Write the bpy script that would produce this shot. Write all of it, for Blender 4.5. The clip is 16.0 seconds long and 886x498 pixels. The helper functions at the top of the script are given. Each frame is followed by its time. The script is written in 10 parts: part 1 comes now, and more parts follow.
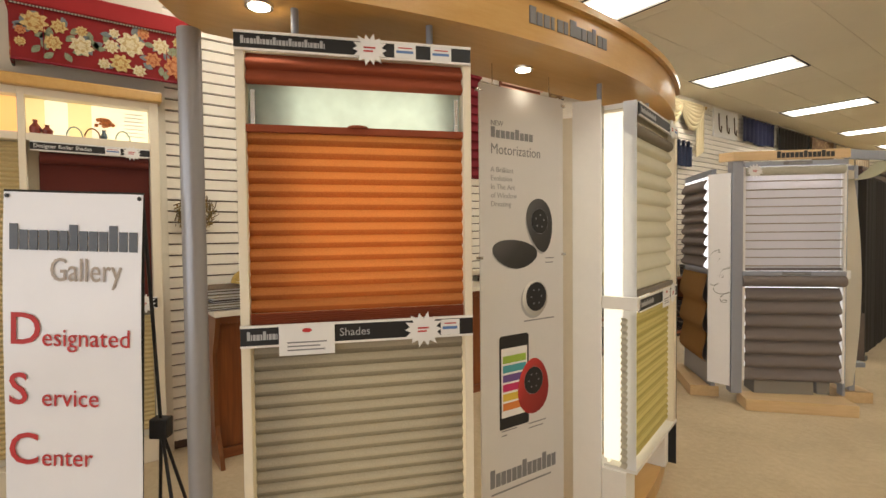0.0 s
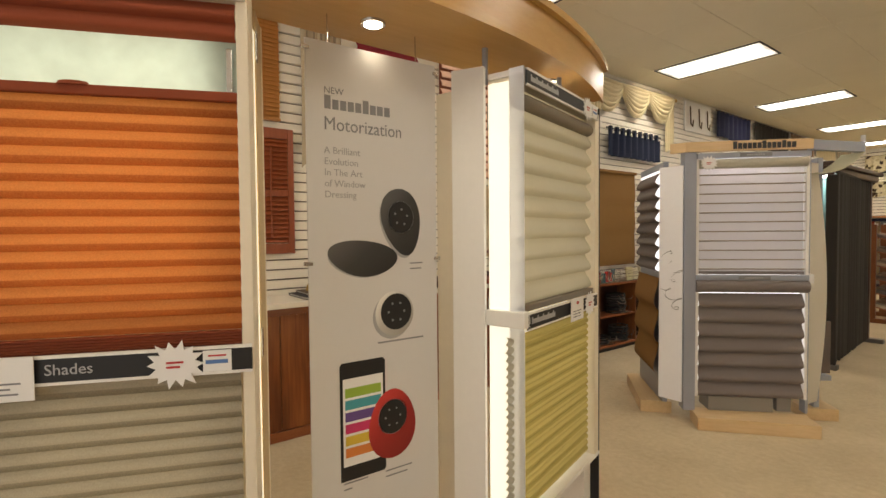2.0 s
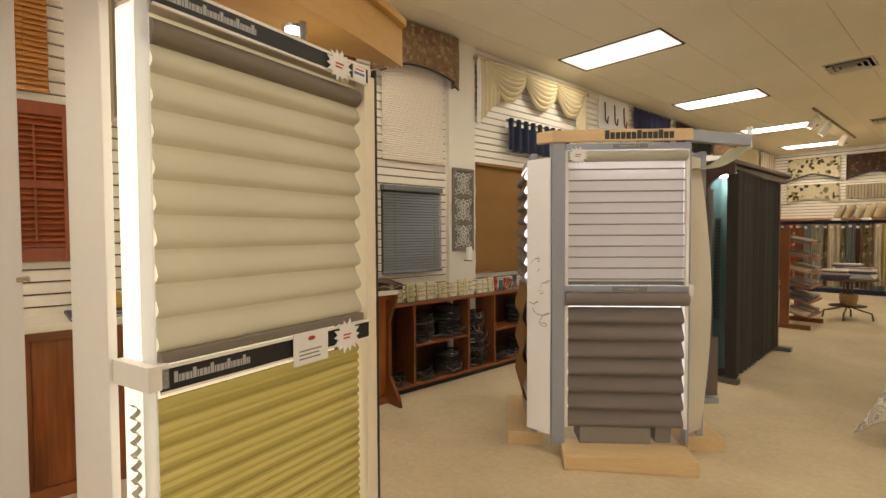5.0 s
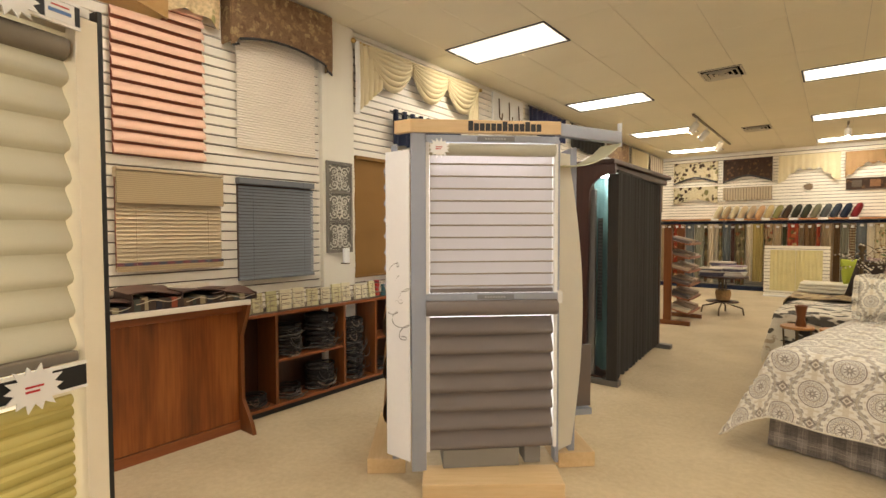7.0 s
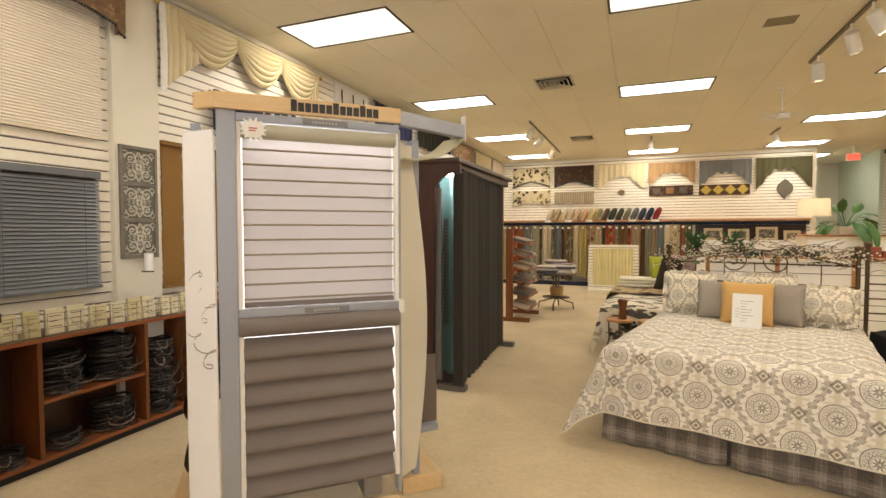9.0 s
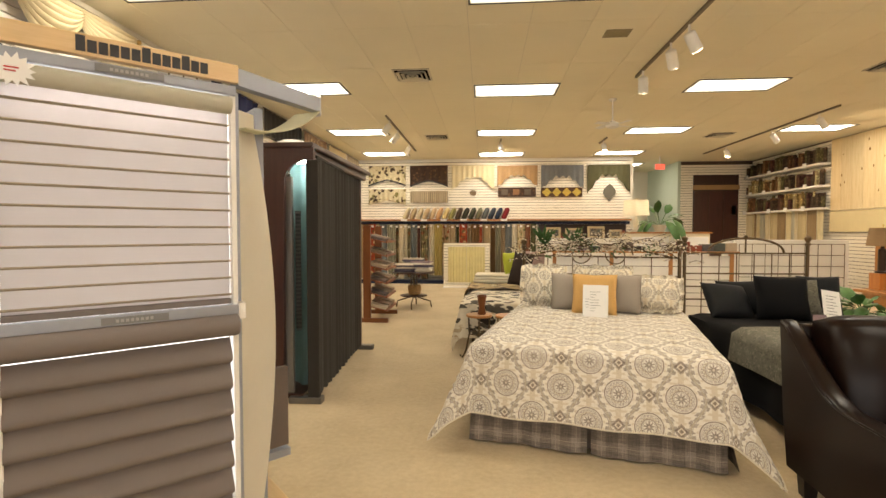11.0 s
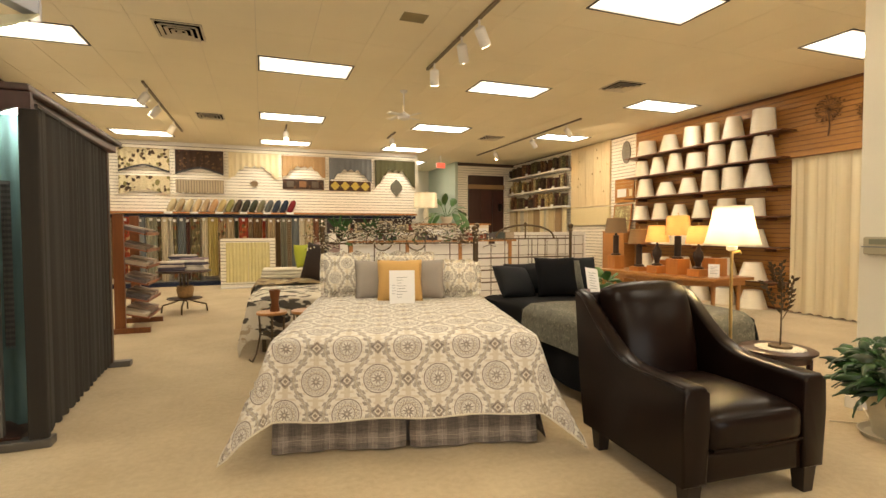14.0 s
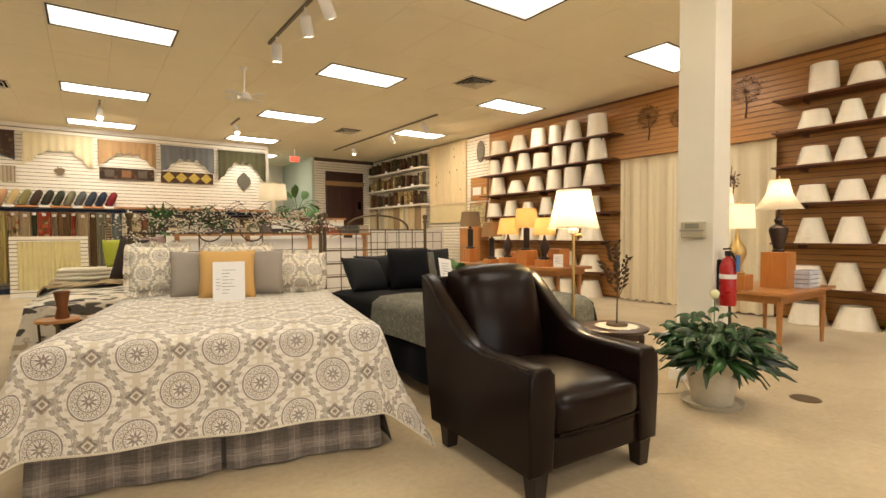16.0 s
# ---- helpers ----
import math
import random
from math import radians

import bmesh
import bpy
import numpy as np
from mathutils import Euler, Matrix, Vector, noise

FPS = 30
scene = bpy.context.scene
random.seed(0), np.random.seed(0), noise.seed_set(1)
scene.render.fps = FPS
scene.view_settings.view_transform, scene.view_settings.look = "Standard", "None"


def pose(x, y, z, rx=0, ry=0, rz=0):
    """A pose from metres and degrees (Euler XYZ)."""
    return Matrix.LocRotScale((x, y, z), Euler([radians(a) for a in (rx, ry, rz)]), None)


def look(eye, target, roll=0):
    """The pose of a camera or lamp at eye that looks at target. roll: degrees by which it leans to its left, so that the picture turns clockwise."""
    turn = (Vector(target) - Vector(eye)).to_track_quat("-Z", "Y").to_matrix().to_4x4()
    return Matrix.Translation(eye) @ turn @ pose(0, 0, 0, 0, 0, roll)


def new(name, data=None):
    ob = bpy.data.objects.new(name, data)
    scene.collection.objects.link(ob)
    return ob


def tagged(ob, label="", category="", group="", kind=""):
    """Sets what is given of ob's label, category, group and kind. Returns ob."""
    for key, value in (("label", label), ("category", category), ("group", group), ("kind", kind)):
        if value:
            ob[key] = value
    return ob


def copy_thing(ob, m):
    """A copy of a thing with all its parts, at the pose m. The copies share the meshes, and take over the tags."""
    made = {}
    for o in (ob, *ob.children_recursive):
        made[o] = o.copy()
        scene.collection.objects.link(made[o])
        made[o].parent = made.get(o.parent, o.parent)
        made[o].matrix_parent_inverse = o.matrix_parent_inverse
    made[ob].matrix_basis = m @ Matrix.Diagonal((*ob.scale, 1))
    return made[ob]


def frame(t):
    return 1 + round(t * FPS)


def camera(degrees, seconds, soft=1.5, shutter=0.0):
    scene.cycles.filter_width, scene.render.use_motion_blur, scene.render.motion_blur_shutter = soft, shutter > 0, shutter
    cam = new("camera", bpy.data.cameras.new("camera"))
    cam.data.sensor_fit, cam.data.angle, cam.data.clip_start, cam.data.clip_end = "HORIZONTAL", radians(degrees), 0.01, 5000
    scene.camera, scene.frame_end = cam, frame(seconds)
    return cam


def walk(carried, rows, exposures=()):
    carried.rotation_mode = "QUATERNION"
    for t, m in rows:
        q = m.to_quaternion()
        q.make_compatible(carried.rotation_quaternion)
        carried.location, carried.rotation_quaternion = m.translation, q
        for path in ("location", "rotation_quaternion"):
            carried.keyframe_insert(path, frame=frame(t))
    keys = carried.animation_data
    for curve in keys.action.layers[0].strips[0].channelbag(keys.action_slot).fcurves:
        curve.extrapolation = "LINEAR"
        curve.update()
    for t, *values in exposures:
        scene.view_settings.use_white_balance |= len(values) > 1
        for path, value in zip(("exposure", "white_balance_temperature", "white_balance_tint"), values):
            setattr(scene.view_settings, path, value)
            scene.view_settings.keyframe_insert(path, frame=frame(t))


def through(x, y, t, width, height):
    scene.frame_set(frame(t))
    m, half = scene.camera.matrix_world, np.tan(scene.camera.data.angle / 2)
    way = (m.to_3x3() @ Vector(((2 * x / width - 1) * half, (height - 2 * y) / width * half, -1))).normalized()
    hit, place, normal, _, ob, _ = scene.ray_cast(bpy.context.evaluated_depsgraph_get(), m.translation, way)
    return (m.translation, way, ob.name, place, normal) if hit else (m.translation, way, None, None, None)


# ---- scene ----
cam = camera(83.9, 16.0)
PATH = [
    (0, (0.738, 0.728, 1.489), (-0.865, 1.922, 1.426), -0.6),
    (0.5, (0.725, 0.916, 1.482), (-0.876, 2.113, 1.418), -0.6),
    (1, (0.717, 1.074, 1.476), (-0.876, 2.281, 1.417), -0.7),
    (1.5, (0.723, 1.244, 1.482), (-0.864, 2.459, 1.419), -0.6),
    (2, (0.715, 1.448, 1.483), (-0.872, 2.664, 1.416), -0.5),
    (2.5, (0.703, 1.636, 1.477), (-0.877, 2.861, 1.411), -0.6),
    (3, (0.704, 1.815, 1.476), (-0.866, 3.053, 1.406), -0.5),
    (3.5, (0.735, 1.992, 1.476), (-0.823, 3.244, 1.409), -0.3),
    (4, (0.748, 2.172, 1.477), (-0.792, 3.447, 1.413), -0.3),
    (6.5, (0.766, 2.977, 1.513), (-0.561, 4.472, 1.439), -0.1),
    (7, (0.765, 3.1, 1.513), (-0.481, 4.663, 1.438), -0.1),
    (7.5, (0.748, 3.212, 1.507), (-0.39, 4.855, 1.434), -0.1),
    (8, (0.717, 3.323, 1.512), (-0.294, 5.047, 1.436), -0.0),
    (8.5, (0.676, 3.412, 1.515), (-0.196, 5.211, 1.44), -0.1),
    (9, (0.645, 3.482, 1.512), (-0.088, 5.341, 1.439), -0.1),
    (11.5, (0.495, 3.871, 1.44), (0.474, 5.87, 1.37), -0.1),
    (12, (0.479, 3.939, 1.428), (0.6, 5.934, 1.356), -0.2),
    (12.5, (0.455, 4.004, 1.401), (0.721, 5.985, 1.332), -0.2),
    (13, (0.417, 4.054, 1.386), (0.832, 6.009, 1.315), -0.2),
    (13.5, (0.381, 4.12, 1.365), (0.941, 6.039, 1.291), -0.3),
    (14, (0.391, 4.18, 1.314), (1.079, 6.056, 1.241), -0.2),
    (14.5, (0.422, 4.247, 1.253), (1.239, 6.071, 1.184), -0.3),
    (15, (0.463, 4.328, 1.21), (1.417, 6.084, 1.142), -0.2),
    (15.5, (0.547, 4.378, 1.192), (1.623, 6.062, 1.124), -0.3),
    (16, (0.68, 4.422, 1.178), (1.848, 6.044, 1.114), -0.3),
]
walk(cam, [(t, look(eye, target, roll)) for t, eye, target, roll in PATH],
     exposures=[(0, -0.22, 6250, 10), (2, -0.32, 6480, 10), (4, -0.28, 6600, 10), (6.5, 0.11, 6500, 10), (9, 0.24, 6450, 10), (12, 0.29, 6850, 10), (14, 0.28, 6950, 10), (15, 0.28, 6780, 10), (16, 0.27, 6430, 10)])


# ---------------------------------------------------------------- light and exposure
world = bpy.data.worlds.new("world")
scene.world = world
world.use_nodes = True
world.node_tree.nodes["Background"].inputs[0].default_value = (1.0, 0.86, 0.66, 1)
world.node_tree.nodes["Background"].inputs[1].default_value = 0.15

CEIL = 3.52
LEFT, RIGHT, BACK, FRONT = -3.1, 8.4, 17.9, -3.2
WARM = (1.0, 0.86, 0.62)


def lamp(kind, name, m, power, color=WARM, **values):
    data = bpy.data.lights.new(name, kind)
    data.energy, data.color = power, color
    if kind == "AREA":
        data.shape, data.size, data.size_y = "RECTANGLE", values["size"], values["size_y"]
    if kind == "SPOT":
        data.spot_size, data.spot_blend, data.shadow_soft_size = radians(values["cone"]), 0.6, 0.03
    if kind == "POINT":
        data.shadow_soft_size = values["radius"]
    ob = new(name, data)
    ob.matrix_world = m
    return ob


# unseen shop window's daylight, added behind the camera to brighten the shop front
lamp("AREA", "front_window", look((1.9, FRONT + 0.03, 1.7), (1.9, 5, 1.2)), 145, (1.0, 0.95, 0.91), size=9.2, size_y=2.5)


# ---------------------------------------------------------------- materials
def nodes_of(name):
    m = bpy.data.materials.new(name)
    m.use_nodes = True
    nt = m.node_tree
    return m, nt, nt.nodes["Principled BSDF"]


def add(nt, kind, **inputs):
    n = nt.nodes.new(kind)
    for key, value in inputs.items():
        n.inputs[key.replace("_", " ")].default_value = value
    return n


def rgb(c, k=1.0):
    return tuple(max(0.0, min(1.0, v * k)) for v in c) + (1,)


def ramp(nt, fac, stops):
    r = nt.nodes.new("ShaderNodeValToRGB")
    els = r.color_ramp.elements
    while len(els) < len(stops):
        els.new(0.5)
    for e, (at, c) in zip(els, stops):
        e.position, e.color = at, rgb(c)
    nt.links.new(fac, r.inputs[0])
    return r.outputs[0]


def mix(nt, fac, a, b, mode="MIX"):
    n = nt.nodes.new("ShaderNodeMix")
    n.data_type, n.blend_type = "RGBA", mode
    for sock, v in ((n.inputs[0], fac), (n.inputs[6], a), (n.inputs[7], b)):
        if hasattr(v, "is_linked"):
            nt.links.new(v, sock)
        else:
            sock.default_value = v
    return n.outputs[2]


def maths(nt, op, a, b=0.0, c=0.0):
    n = nt.nodes.new("ShaderNodeMath")
    n.operation = op
    for sock, v in zip(n.inputs, (a, b, c)):
        if hasattr(v, "is_linked"):
            nt.links.new(v, sock)
        else:
            sock.default_value = v
    return n.outputs[0]


def coords(nt, kind="Object", scale=(1, 1, 1)):
    tc = nt.nodes.new("ShaderNodeTexCoord")
    mp = nt.nodes.new("ShaderNodeMapping")
    mp.inputs["Scale"].default_value = scale
    nt.links.new(tc.outputs[kind], mp.inputs[0])
    return mp.outputs[0]


def noise_at(nt, vec, scale, detail=4.0, rough=0.6):
    n = add(nt, "ShaderNodeTexNoise", Scale=scale, Detail=detail, Roughness=rough)
    nt.links.new(vec, n.inputs["Vector"])
    return n.outputs[0]


def bump(nt, bsdf, height, strength=0.3, distance=0.002):
    b = add(nt, "ShaderNodeBump", Strength=strength, Distance=distance)
    nt.links.new(height, b.inputs["Height"])
    nt.links.new(b.outputs[0], bsdf.inputs["Normal"])


def mat(name, base, rough=0.5, metal=0.0, var=0.1, big=2.0, fine=40.0, relief=0.0, stretch=(1, 1, 1), each=0.0, emit=0.0, through=0.0):
    """A painted, metal or cloth surface: base colour with large and fine variation, and fine relief."""
    m, nt, b = nodes_of(name)
    v = coords(nt, "Object", stretch)
    n1, n2 = noise_at(nt, v, big, 3), noise_at(nt, v, fine, 4)
    f = maths(nt, "MULTIPLY_ADD", n1, 0.6, maths(nt, "MULTIPLY", n2, 0.4))
    col = ramp(nt, f, [(0.25, tuple(c * (1 - var) for c in base)), (0.75, tuple(min(1, c * (1 + var)) for c in base))])
    if each:
        info = nt.nodes.new("ShaderNodeObjectInfo")
        k = maths(nt, "MULTIPLY_ADD", info.outputs["Random"], 2 * each, 1 - each)
        hsv = nt.nodes.new("ShaderNodeHueSaturation")
        nt.links.new(k, hsv.inputs["Value"])
        nt.links.new(col, hsv.inputs["Color"])
        col = hsv.outputs[0]
    nt.links.new(col, b.inputs["Base Color"])
    nt.links.new(maths(nt, "MULTIPLY_ADD", n2, 0.2 * rough, 0.9 * rough), b.inputs["Roughness"])
    b.inputs["Metallic"].default_value = metal
    if relief:
        bump(nt, b, n2, relief)
    if emit:
        nt.links.new(col, b.inputs["Emission Color"])
        b.inputs["Emission Strength"].default_value = emit
    if through:
        translucent(nt, b, col, through)
    return m


def translucent(nt, b, col, share):
    """Lets part of the light through a cloth or shade."""
    tr = nt.nodes.new("ShaderNodeBsdfTranslucent")
    if hasattr(col, "is_linked"):
        nt.links.new(col, tr.inputs[0])
    else:
        tr.inputs[0].default_value = col
    ms = nt.nodes.new("ShaderNodeMixShader")
    ms.inputs[0].default_value = share
    nt.links.new(b.outputs[0], ms.inputs[1])
    nt.links.new(tr.outputs[0], ms.inputs[2])
    nt.links.new(ms.outputs[0], nt.nodes["Material Output"].inputs[0])


def wood(name, dark, light, rough=0.4, scale=1.0, along="z", each=0.06):
    m, nt, b = nodes_of(name)
    s = {"x": (1.2, 14, 14), "y": (14, 1.2, 14), "z": (14, 14, 1.2)}[along]
    v = coords(nt, "Object", tuple(k * scale for k in s))
    n = noise_at(nt, v, 2.2, 6, 0.65)
    n2 = noise_at(nt, v, 14, 3)
    f = maths(nt, "MULTIPLY_ADD", n, 0.75, maths(nt, "MULTIPLY", n2, 0.25))
    col = ramp(nt, f, [(0.3, dark), (0.7, light)])
    info = nt.nodes.new("ShaderNodeObjectInfo")
    hsv = nt.nodes.new("ShaderNodeHueSaturation")
    nt.links.new(maths(nt, "MULTIPLY_ADD", info.outputs["Random"], 2 * each, 1 - each), hsv.inputs["Value"])
    nt.links.new(col, hsv.inputs["Color"])
    nt.links.new(hsv.outputs[0], b.inputs["Base Color"])
    b.inputs["Roughness"].default_value = rough
    bump(nt, b, n2, 0.12, 0.001)
    return m


def glow(name, color, strength):
    m, nt, b = nodes_of(name)
    b.inputs["Base Color"].default_value = rgb(color)
    b.inputs["Emission Color"].default_value = rgb(color)
    b.inputs["Emission Strength"].default_value = strength
    return m


def glass(name, rough=0.02, tint=(1, 1, 1)):
    m, nt, b = nodes_of(name)
    b.inputs["Base Color"].default_value = rgb(tint)
    b.inputs["Transmission Weight"].default_value = 1.0
    b.inputs["Roughness"].default_value = rough
    b.inputs["IOR"].default_value = 1.1
    return m


# ---------------------------------------------------------------- mesh helpers
def bm_new():
    return bmesh.new()


def box(bm, x0, x1, y0, y1, z0, z1, bev=0.0, m=None):
    r = bmesh.ops.create_cube(bm, size=1.0)
    vs = r["verts"]
    for v in vs:
        v.co = Vector((x0 + (v.co.x + 0.5) * (x1 - x0), y0 + (v.co.y + 0.5) * (y1 - y0), z0 + (v.co.z + 0.5) * (z1 - z0)))
    if bev:
        es = list({e for v in vs for e in v.link_edges})
        r = bmesh.ops.bevel(bm, geom=es, offset=bev, segments=2, profile=0.6, affect="EDGES")
        vs = list({v for f in r["faces"] for v in f.verts} | {v for v in vs if v.is_valid})
    if m is not None:
        bmesh.ops.transform(bm, matrix=m, verts=vs)
    return bm


def boxed(*a, **k):
    return box(bm_new(), *a, **k)


def lathe(bm, profile, n=24, m=None, caps=True):
    """A turned shape from (radius, height) pairs."""
    rings = []
    for r, z in profile:
        rings.append([bm.verts.new((r * math.cos(2 * math.pi * k / n), r * math.sin(2 * math.pi * k / n), z)) for k in range(n)])
    for a, b in zip(rings, rings[1:]):
        for k in range(n):
            bm.faces.new((a[k], a[(k + 1) % n], b[(k + 1) % n], b[k]))
    if caps:
        bm.faces.new(rings[0][::-1])
        bm.faces.new(rings[-1])
    if m is not None:
        bmesh.ops.transform(bm, matrix=m, verts=[v for r in rings for v in r])
    return bm


def tube(bm, pts, r, n=8, closed=False, taper=None):
    """A round bar along a line of points."""
    pts = [Vector(p) for p in pts]
    rings = []
    up = Vector((0.03, 0.05, 1)).normalized()
    for i, p in enumerate(pts):
        d = (pts[min(i + 1, len(pts) - 1)] - pts[max(i - 1, 0)]).normalized()
        a = d.cross(up)
        if a.length < 0.15:
            a = d.cross(Vector((1, 0, 0)))
        a.normalize()
        b = a.cross(d)
        rr = r if taper is None else r * (1 + (taper - 1) * i / (len(pts) - 1))
        rings.append([bm.verts.new(p + rr * (math.cos(2 * math.pi * k / n) * a + math.sin(2 * math.pi * k / n) * b)) for k in range(n)])
    for a, b in zip(rings, rings[1:]):
        for k in range(n):
            bm.faces.new((a[k], a[(k + 1) % n], b[(k + 1) % n], b[k]))
    bm.faces.new(rings[0][::-1])
    bm.faces.new(rings[-1])
    return bm


def extrude_y(bm, outline, y0, y1, m=None):
    """A closed outline in x and z, drawn out from y0 to y1."""
    a = [bm.verts.new((x, y0, z)) for x, z in outline]
    b = [bm.verts.new((x, y1, z)) for x, z in outline]
    n = len(outline)
    for k in range(n):
        bm.faces.new((a[k], a[(k + 1) % n], b[(k + 1) % n], b[k]))
    bm.faces.new(a[::-1])
    bm.faces.new(b)
    if m is not None:
        bmesh.ops.transform(bm, matrix=m, verts=a + b)
    return bm


def sheet(bm, nu, nv, f, uv=None, thick=0.0):
    """A grid of (nu+1) x (nv+1) points f(u, v), u and v from 0 to 1; uv(u, v) gives its cloth coordinates."""
    lay = bm.loops.layers.uv.verify() if uv else None
    g = [[bm.verts.new(f(i / nu, j / nv)) for j in range(nv + 1)] for i in range(nu + 1)]
    for i in range(nu):
        for j in range(nv):
            fc = bm.faces.new((g[i][j], g[i + 1][j], g[i + 1][j + 1], g[i][j + 1]))
            fc.smooth = True
            if lay:
                for lp, (a, b) in zip(fc.loops, ((i, j), (i + 1, j), (i + 1, j + 1), (i, j + 1))):
                    lp[lay].uv = uv(a / nu, b / nv)
    if thick:
        bm.normal_update()
        bmesh.ops.solidify(bm, geom=bm.faces[:], thickness=thick)
    return bm


MANY = {"maker_mark": "maker's mark as plain bars", "heading_name": "grey product name as plain bars", "pale_wording": "pale wording as plain bars", "foliage": "many small leaves", "branch_work": "thin branches", "twig_tangle": "tangled thin twigs", "berry_cluster": "small berries", "beaded_edge": "row of small dark beads",
        "stem_bunch": "thin dried stems", "knot_print": "small dark knots", "small_print": "lines of small print", "wire": "thin wires", "wire_front": "grid of thin wires", "print": "lines of small print"}


def part(name, bm, material, parent=None, label="", smooth=None, m=None):
    """Links a bmesh as one mesh object under a thing or a part."""
    me = bpy.data.meshes.new(name)
    bmesh.ops.recalc_face_normals(bm, faces=bm.faces[:])
    bm.to_mesh(me)
    bm.free()
    for mt in material if isinstance(material, (list, tuple)) else [material]:
        me.materials.append(mt)
    if smooth is not None:
        me.shade_smooth()
        me.set_sharp_from_angle(angle=radians(smooth))
    ob = new(name, me)
    if parent is not None:
        ob.parent = parent
    if m is not None:
        ob.matrix_basis = m
    if name in MANY:
        tagged(ob, label or MANY[name], kind="stuff")
    elif label:
        tagged(ob, label)
    return ob


def twin(ob, m, parent=None):
    """Another object on the same mesh."""
    o = new(ob.name.split(".")[0], ob.data)
    o.parent = parent if parent is not None else ob.parent
    o.matrix_basis = m
    return o


def thing(name, label, category, m=None, group="", kind=""):
    ob = new(name)
    ob.empty_display_size = 0.1
    if m is not None:
        ob.matrix_basis = m
    return tagged(ob, label, category, group, kind)


def structure(name, bm, material, label="", smooth=None):
    return tagged(part(name, bm, material, None, label, smooth), category=name.split("_")[0], kind="structure")


def letters(body, size, material, parent, m, name="lettering", align="LEFT", depth=0.0006, bold=0.0, squeeze=1.0):
    cu = bpy.data.curves.new(name, "FONT")
    cu.body, cu.size, cu.align_x, cu.extrude, cu.offset = body, size, align, depth, bold
    cu.resolution_u = 3
    tmp = bpy.data.objects.new(name, cu)
    scene.collection.objects.link(tmp)
    me = bpy.data.meshes.new_from_object(tmp.evaluated_get(bpy.context.evaluated_depsgraph_get()))
    bpy.data.objects.remove(tmp)
    me.materials.clear()
    me.materials.append(material)
    ob = new(name, me)
    ob.parent = parent
    ob.matrix_basis = m @ Matrix.Diagonal((squeeze, 1, 1, 1))
    return ob


UPRIGHT = pose(0, 0, 0, 90, 0, 0)


M_WALL = mat("wall_paint", (0.74, 0.70, 0.60), 0.8, var=0.05, fine=120, relief=0.15)
M_CEIL = mat("ceiling_tile", (0.87, 0.80, 0.62), 0.9, var=0.06, big=0.9, fine=160, relief=0.3)
M_TBAR = mat("ceiling_bar", (0.62, 0.57, 0.47), 0.6)
M_SLAT = mat("cream_slat", (0.84, 0.79, 0.69), 0.45, var=0.05, big=1.2, each=0.03)
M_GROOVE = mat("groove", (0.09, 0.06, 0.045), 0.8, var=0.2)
M_MAPLE = wood("golden_maple", (0.50, 0.29, 0.085), (0.58, 0.36, 0.13), 0.3, along="y")
M_PALEWOOD = wood("pale_maple", (0.58, 0.40, 0.20), (0.70, 0.51, 0.29), 0.35, along="x")
M_CHERRY = wood("cherry", (0.12, 0.038, 0.011), (0.215, 0.072, 0.02), 0.28, along="z")
M_CHERRY_Y = wood("cherry_long", (0.19, 0.055, 0.018), (0.31, 0.10, 0.034), 0.35, along="y")
M_HONEY = wood("honey_oak", (0.34, 0.14, 0.035), (0.48, 0.22, 0.07), 0.32, along="x")
M_BROWNSLAT = wood("brown_slat", (0.34, 0.150, 0.034), (0.46, 0.222, 0.060), 0.4, along="y")
M_SHELF = wood("dark_shelf", (0.105, 0.034, 0.012), (0.175, 0.062, 0.022), 0.4, along="y")
M_PINE = wood("pine", (0.60, 0.45, 0.24), (0.76, 0.62, 0.39), 0.5, along="z")
M_ESPRESSO = wood("espresso", (0.028, 0.010, 0.006), (0.055, 0.020, 0.010), 0.35, along="z")
M_BLACKWOOD = wood("black_stained_wood", (0.008, 0.004, 0.003), (0.016, 0.008, 0.005), 0.45, along="z")
M_WHITE = mat("white_paint", (0.80, 0.78, 0.74), 0.45, var=0.04)
M_CREAM = mat("cream_panel", (0.78, 0.70, 0.55), 0.5, var=0.05)
M_STEEL = mat("grey_blue_metal", (0.34, 0.365, 0.43), 0.35, 0.35, var=0.06)
M_CHROME = mat("brushed_metal", (0.6, 0.6, 0.6), 0.25, 0.9)
M_POST = mat("post_grey", (0.36, 0.36, 0.38), 0.33, 0.35, var=0.06)
M_BLACK = mat("black_plastic", (0.008, 0.008, 0.009), 0.5, var=0.2)
M_INK = mat("black_ink", (0.03, 0.03, 0.032), 0.6)
M_GREYINK = mat("grey_ink", (0.20, 0.20, 0.21), 0.6)
M_PALEINK = mat("pale_grey_ink", (0.24, 0.24, 0.245), 0.6)
M_SOFTINK = mat("soft_grey_ink", (0.36, 0.355, 0.35), 0.6)
M_REDINK = mat("red_ink", (0.50, 0.03, 0.03), 0.6)
M_PAPER = mat("paper", (0.80, 0.79, 0.77), 0.6, var=0.03)
M_POSTER = mat("poster_board", (0.64, 0.62, 0.60), 0.35, var=0.02)
M_VINYL = mat("banner_vinyl", (0.86, 0.86, 0.90), 0.16, var=0.03, fine=9, relief=0.5)
M_BRASS = mat("brass", (0.60, 0.42, 0.16), 0.3, 0.9)
M_IRON = mat("bronze_iron", (0.115, 0.078, 0.040), 0.42, 0.6)
M_ACRYLIC = glass("clear_acrylic", 0.3, (0.80, 0.81, 0.84))
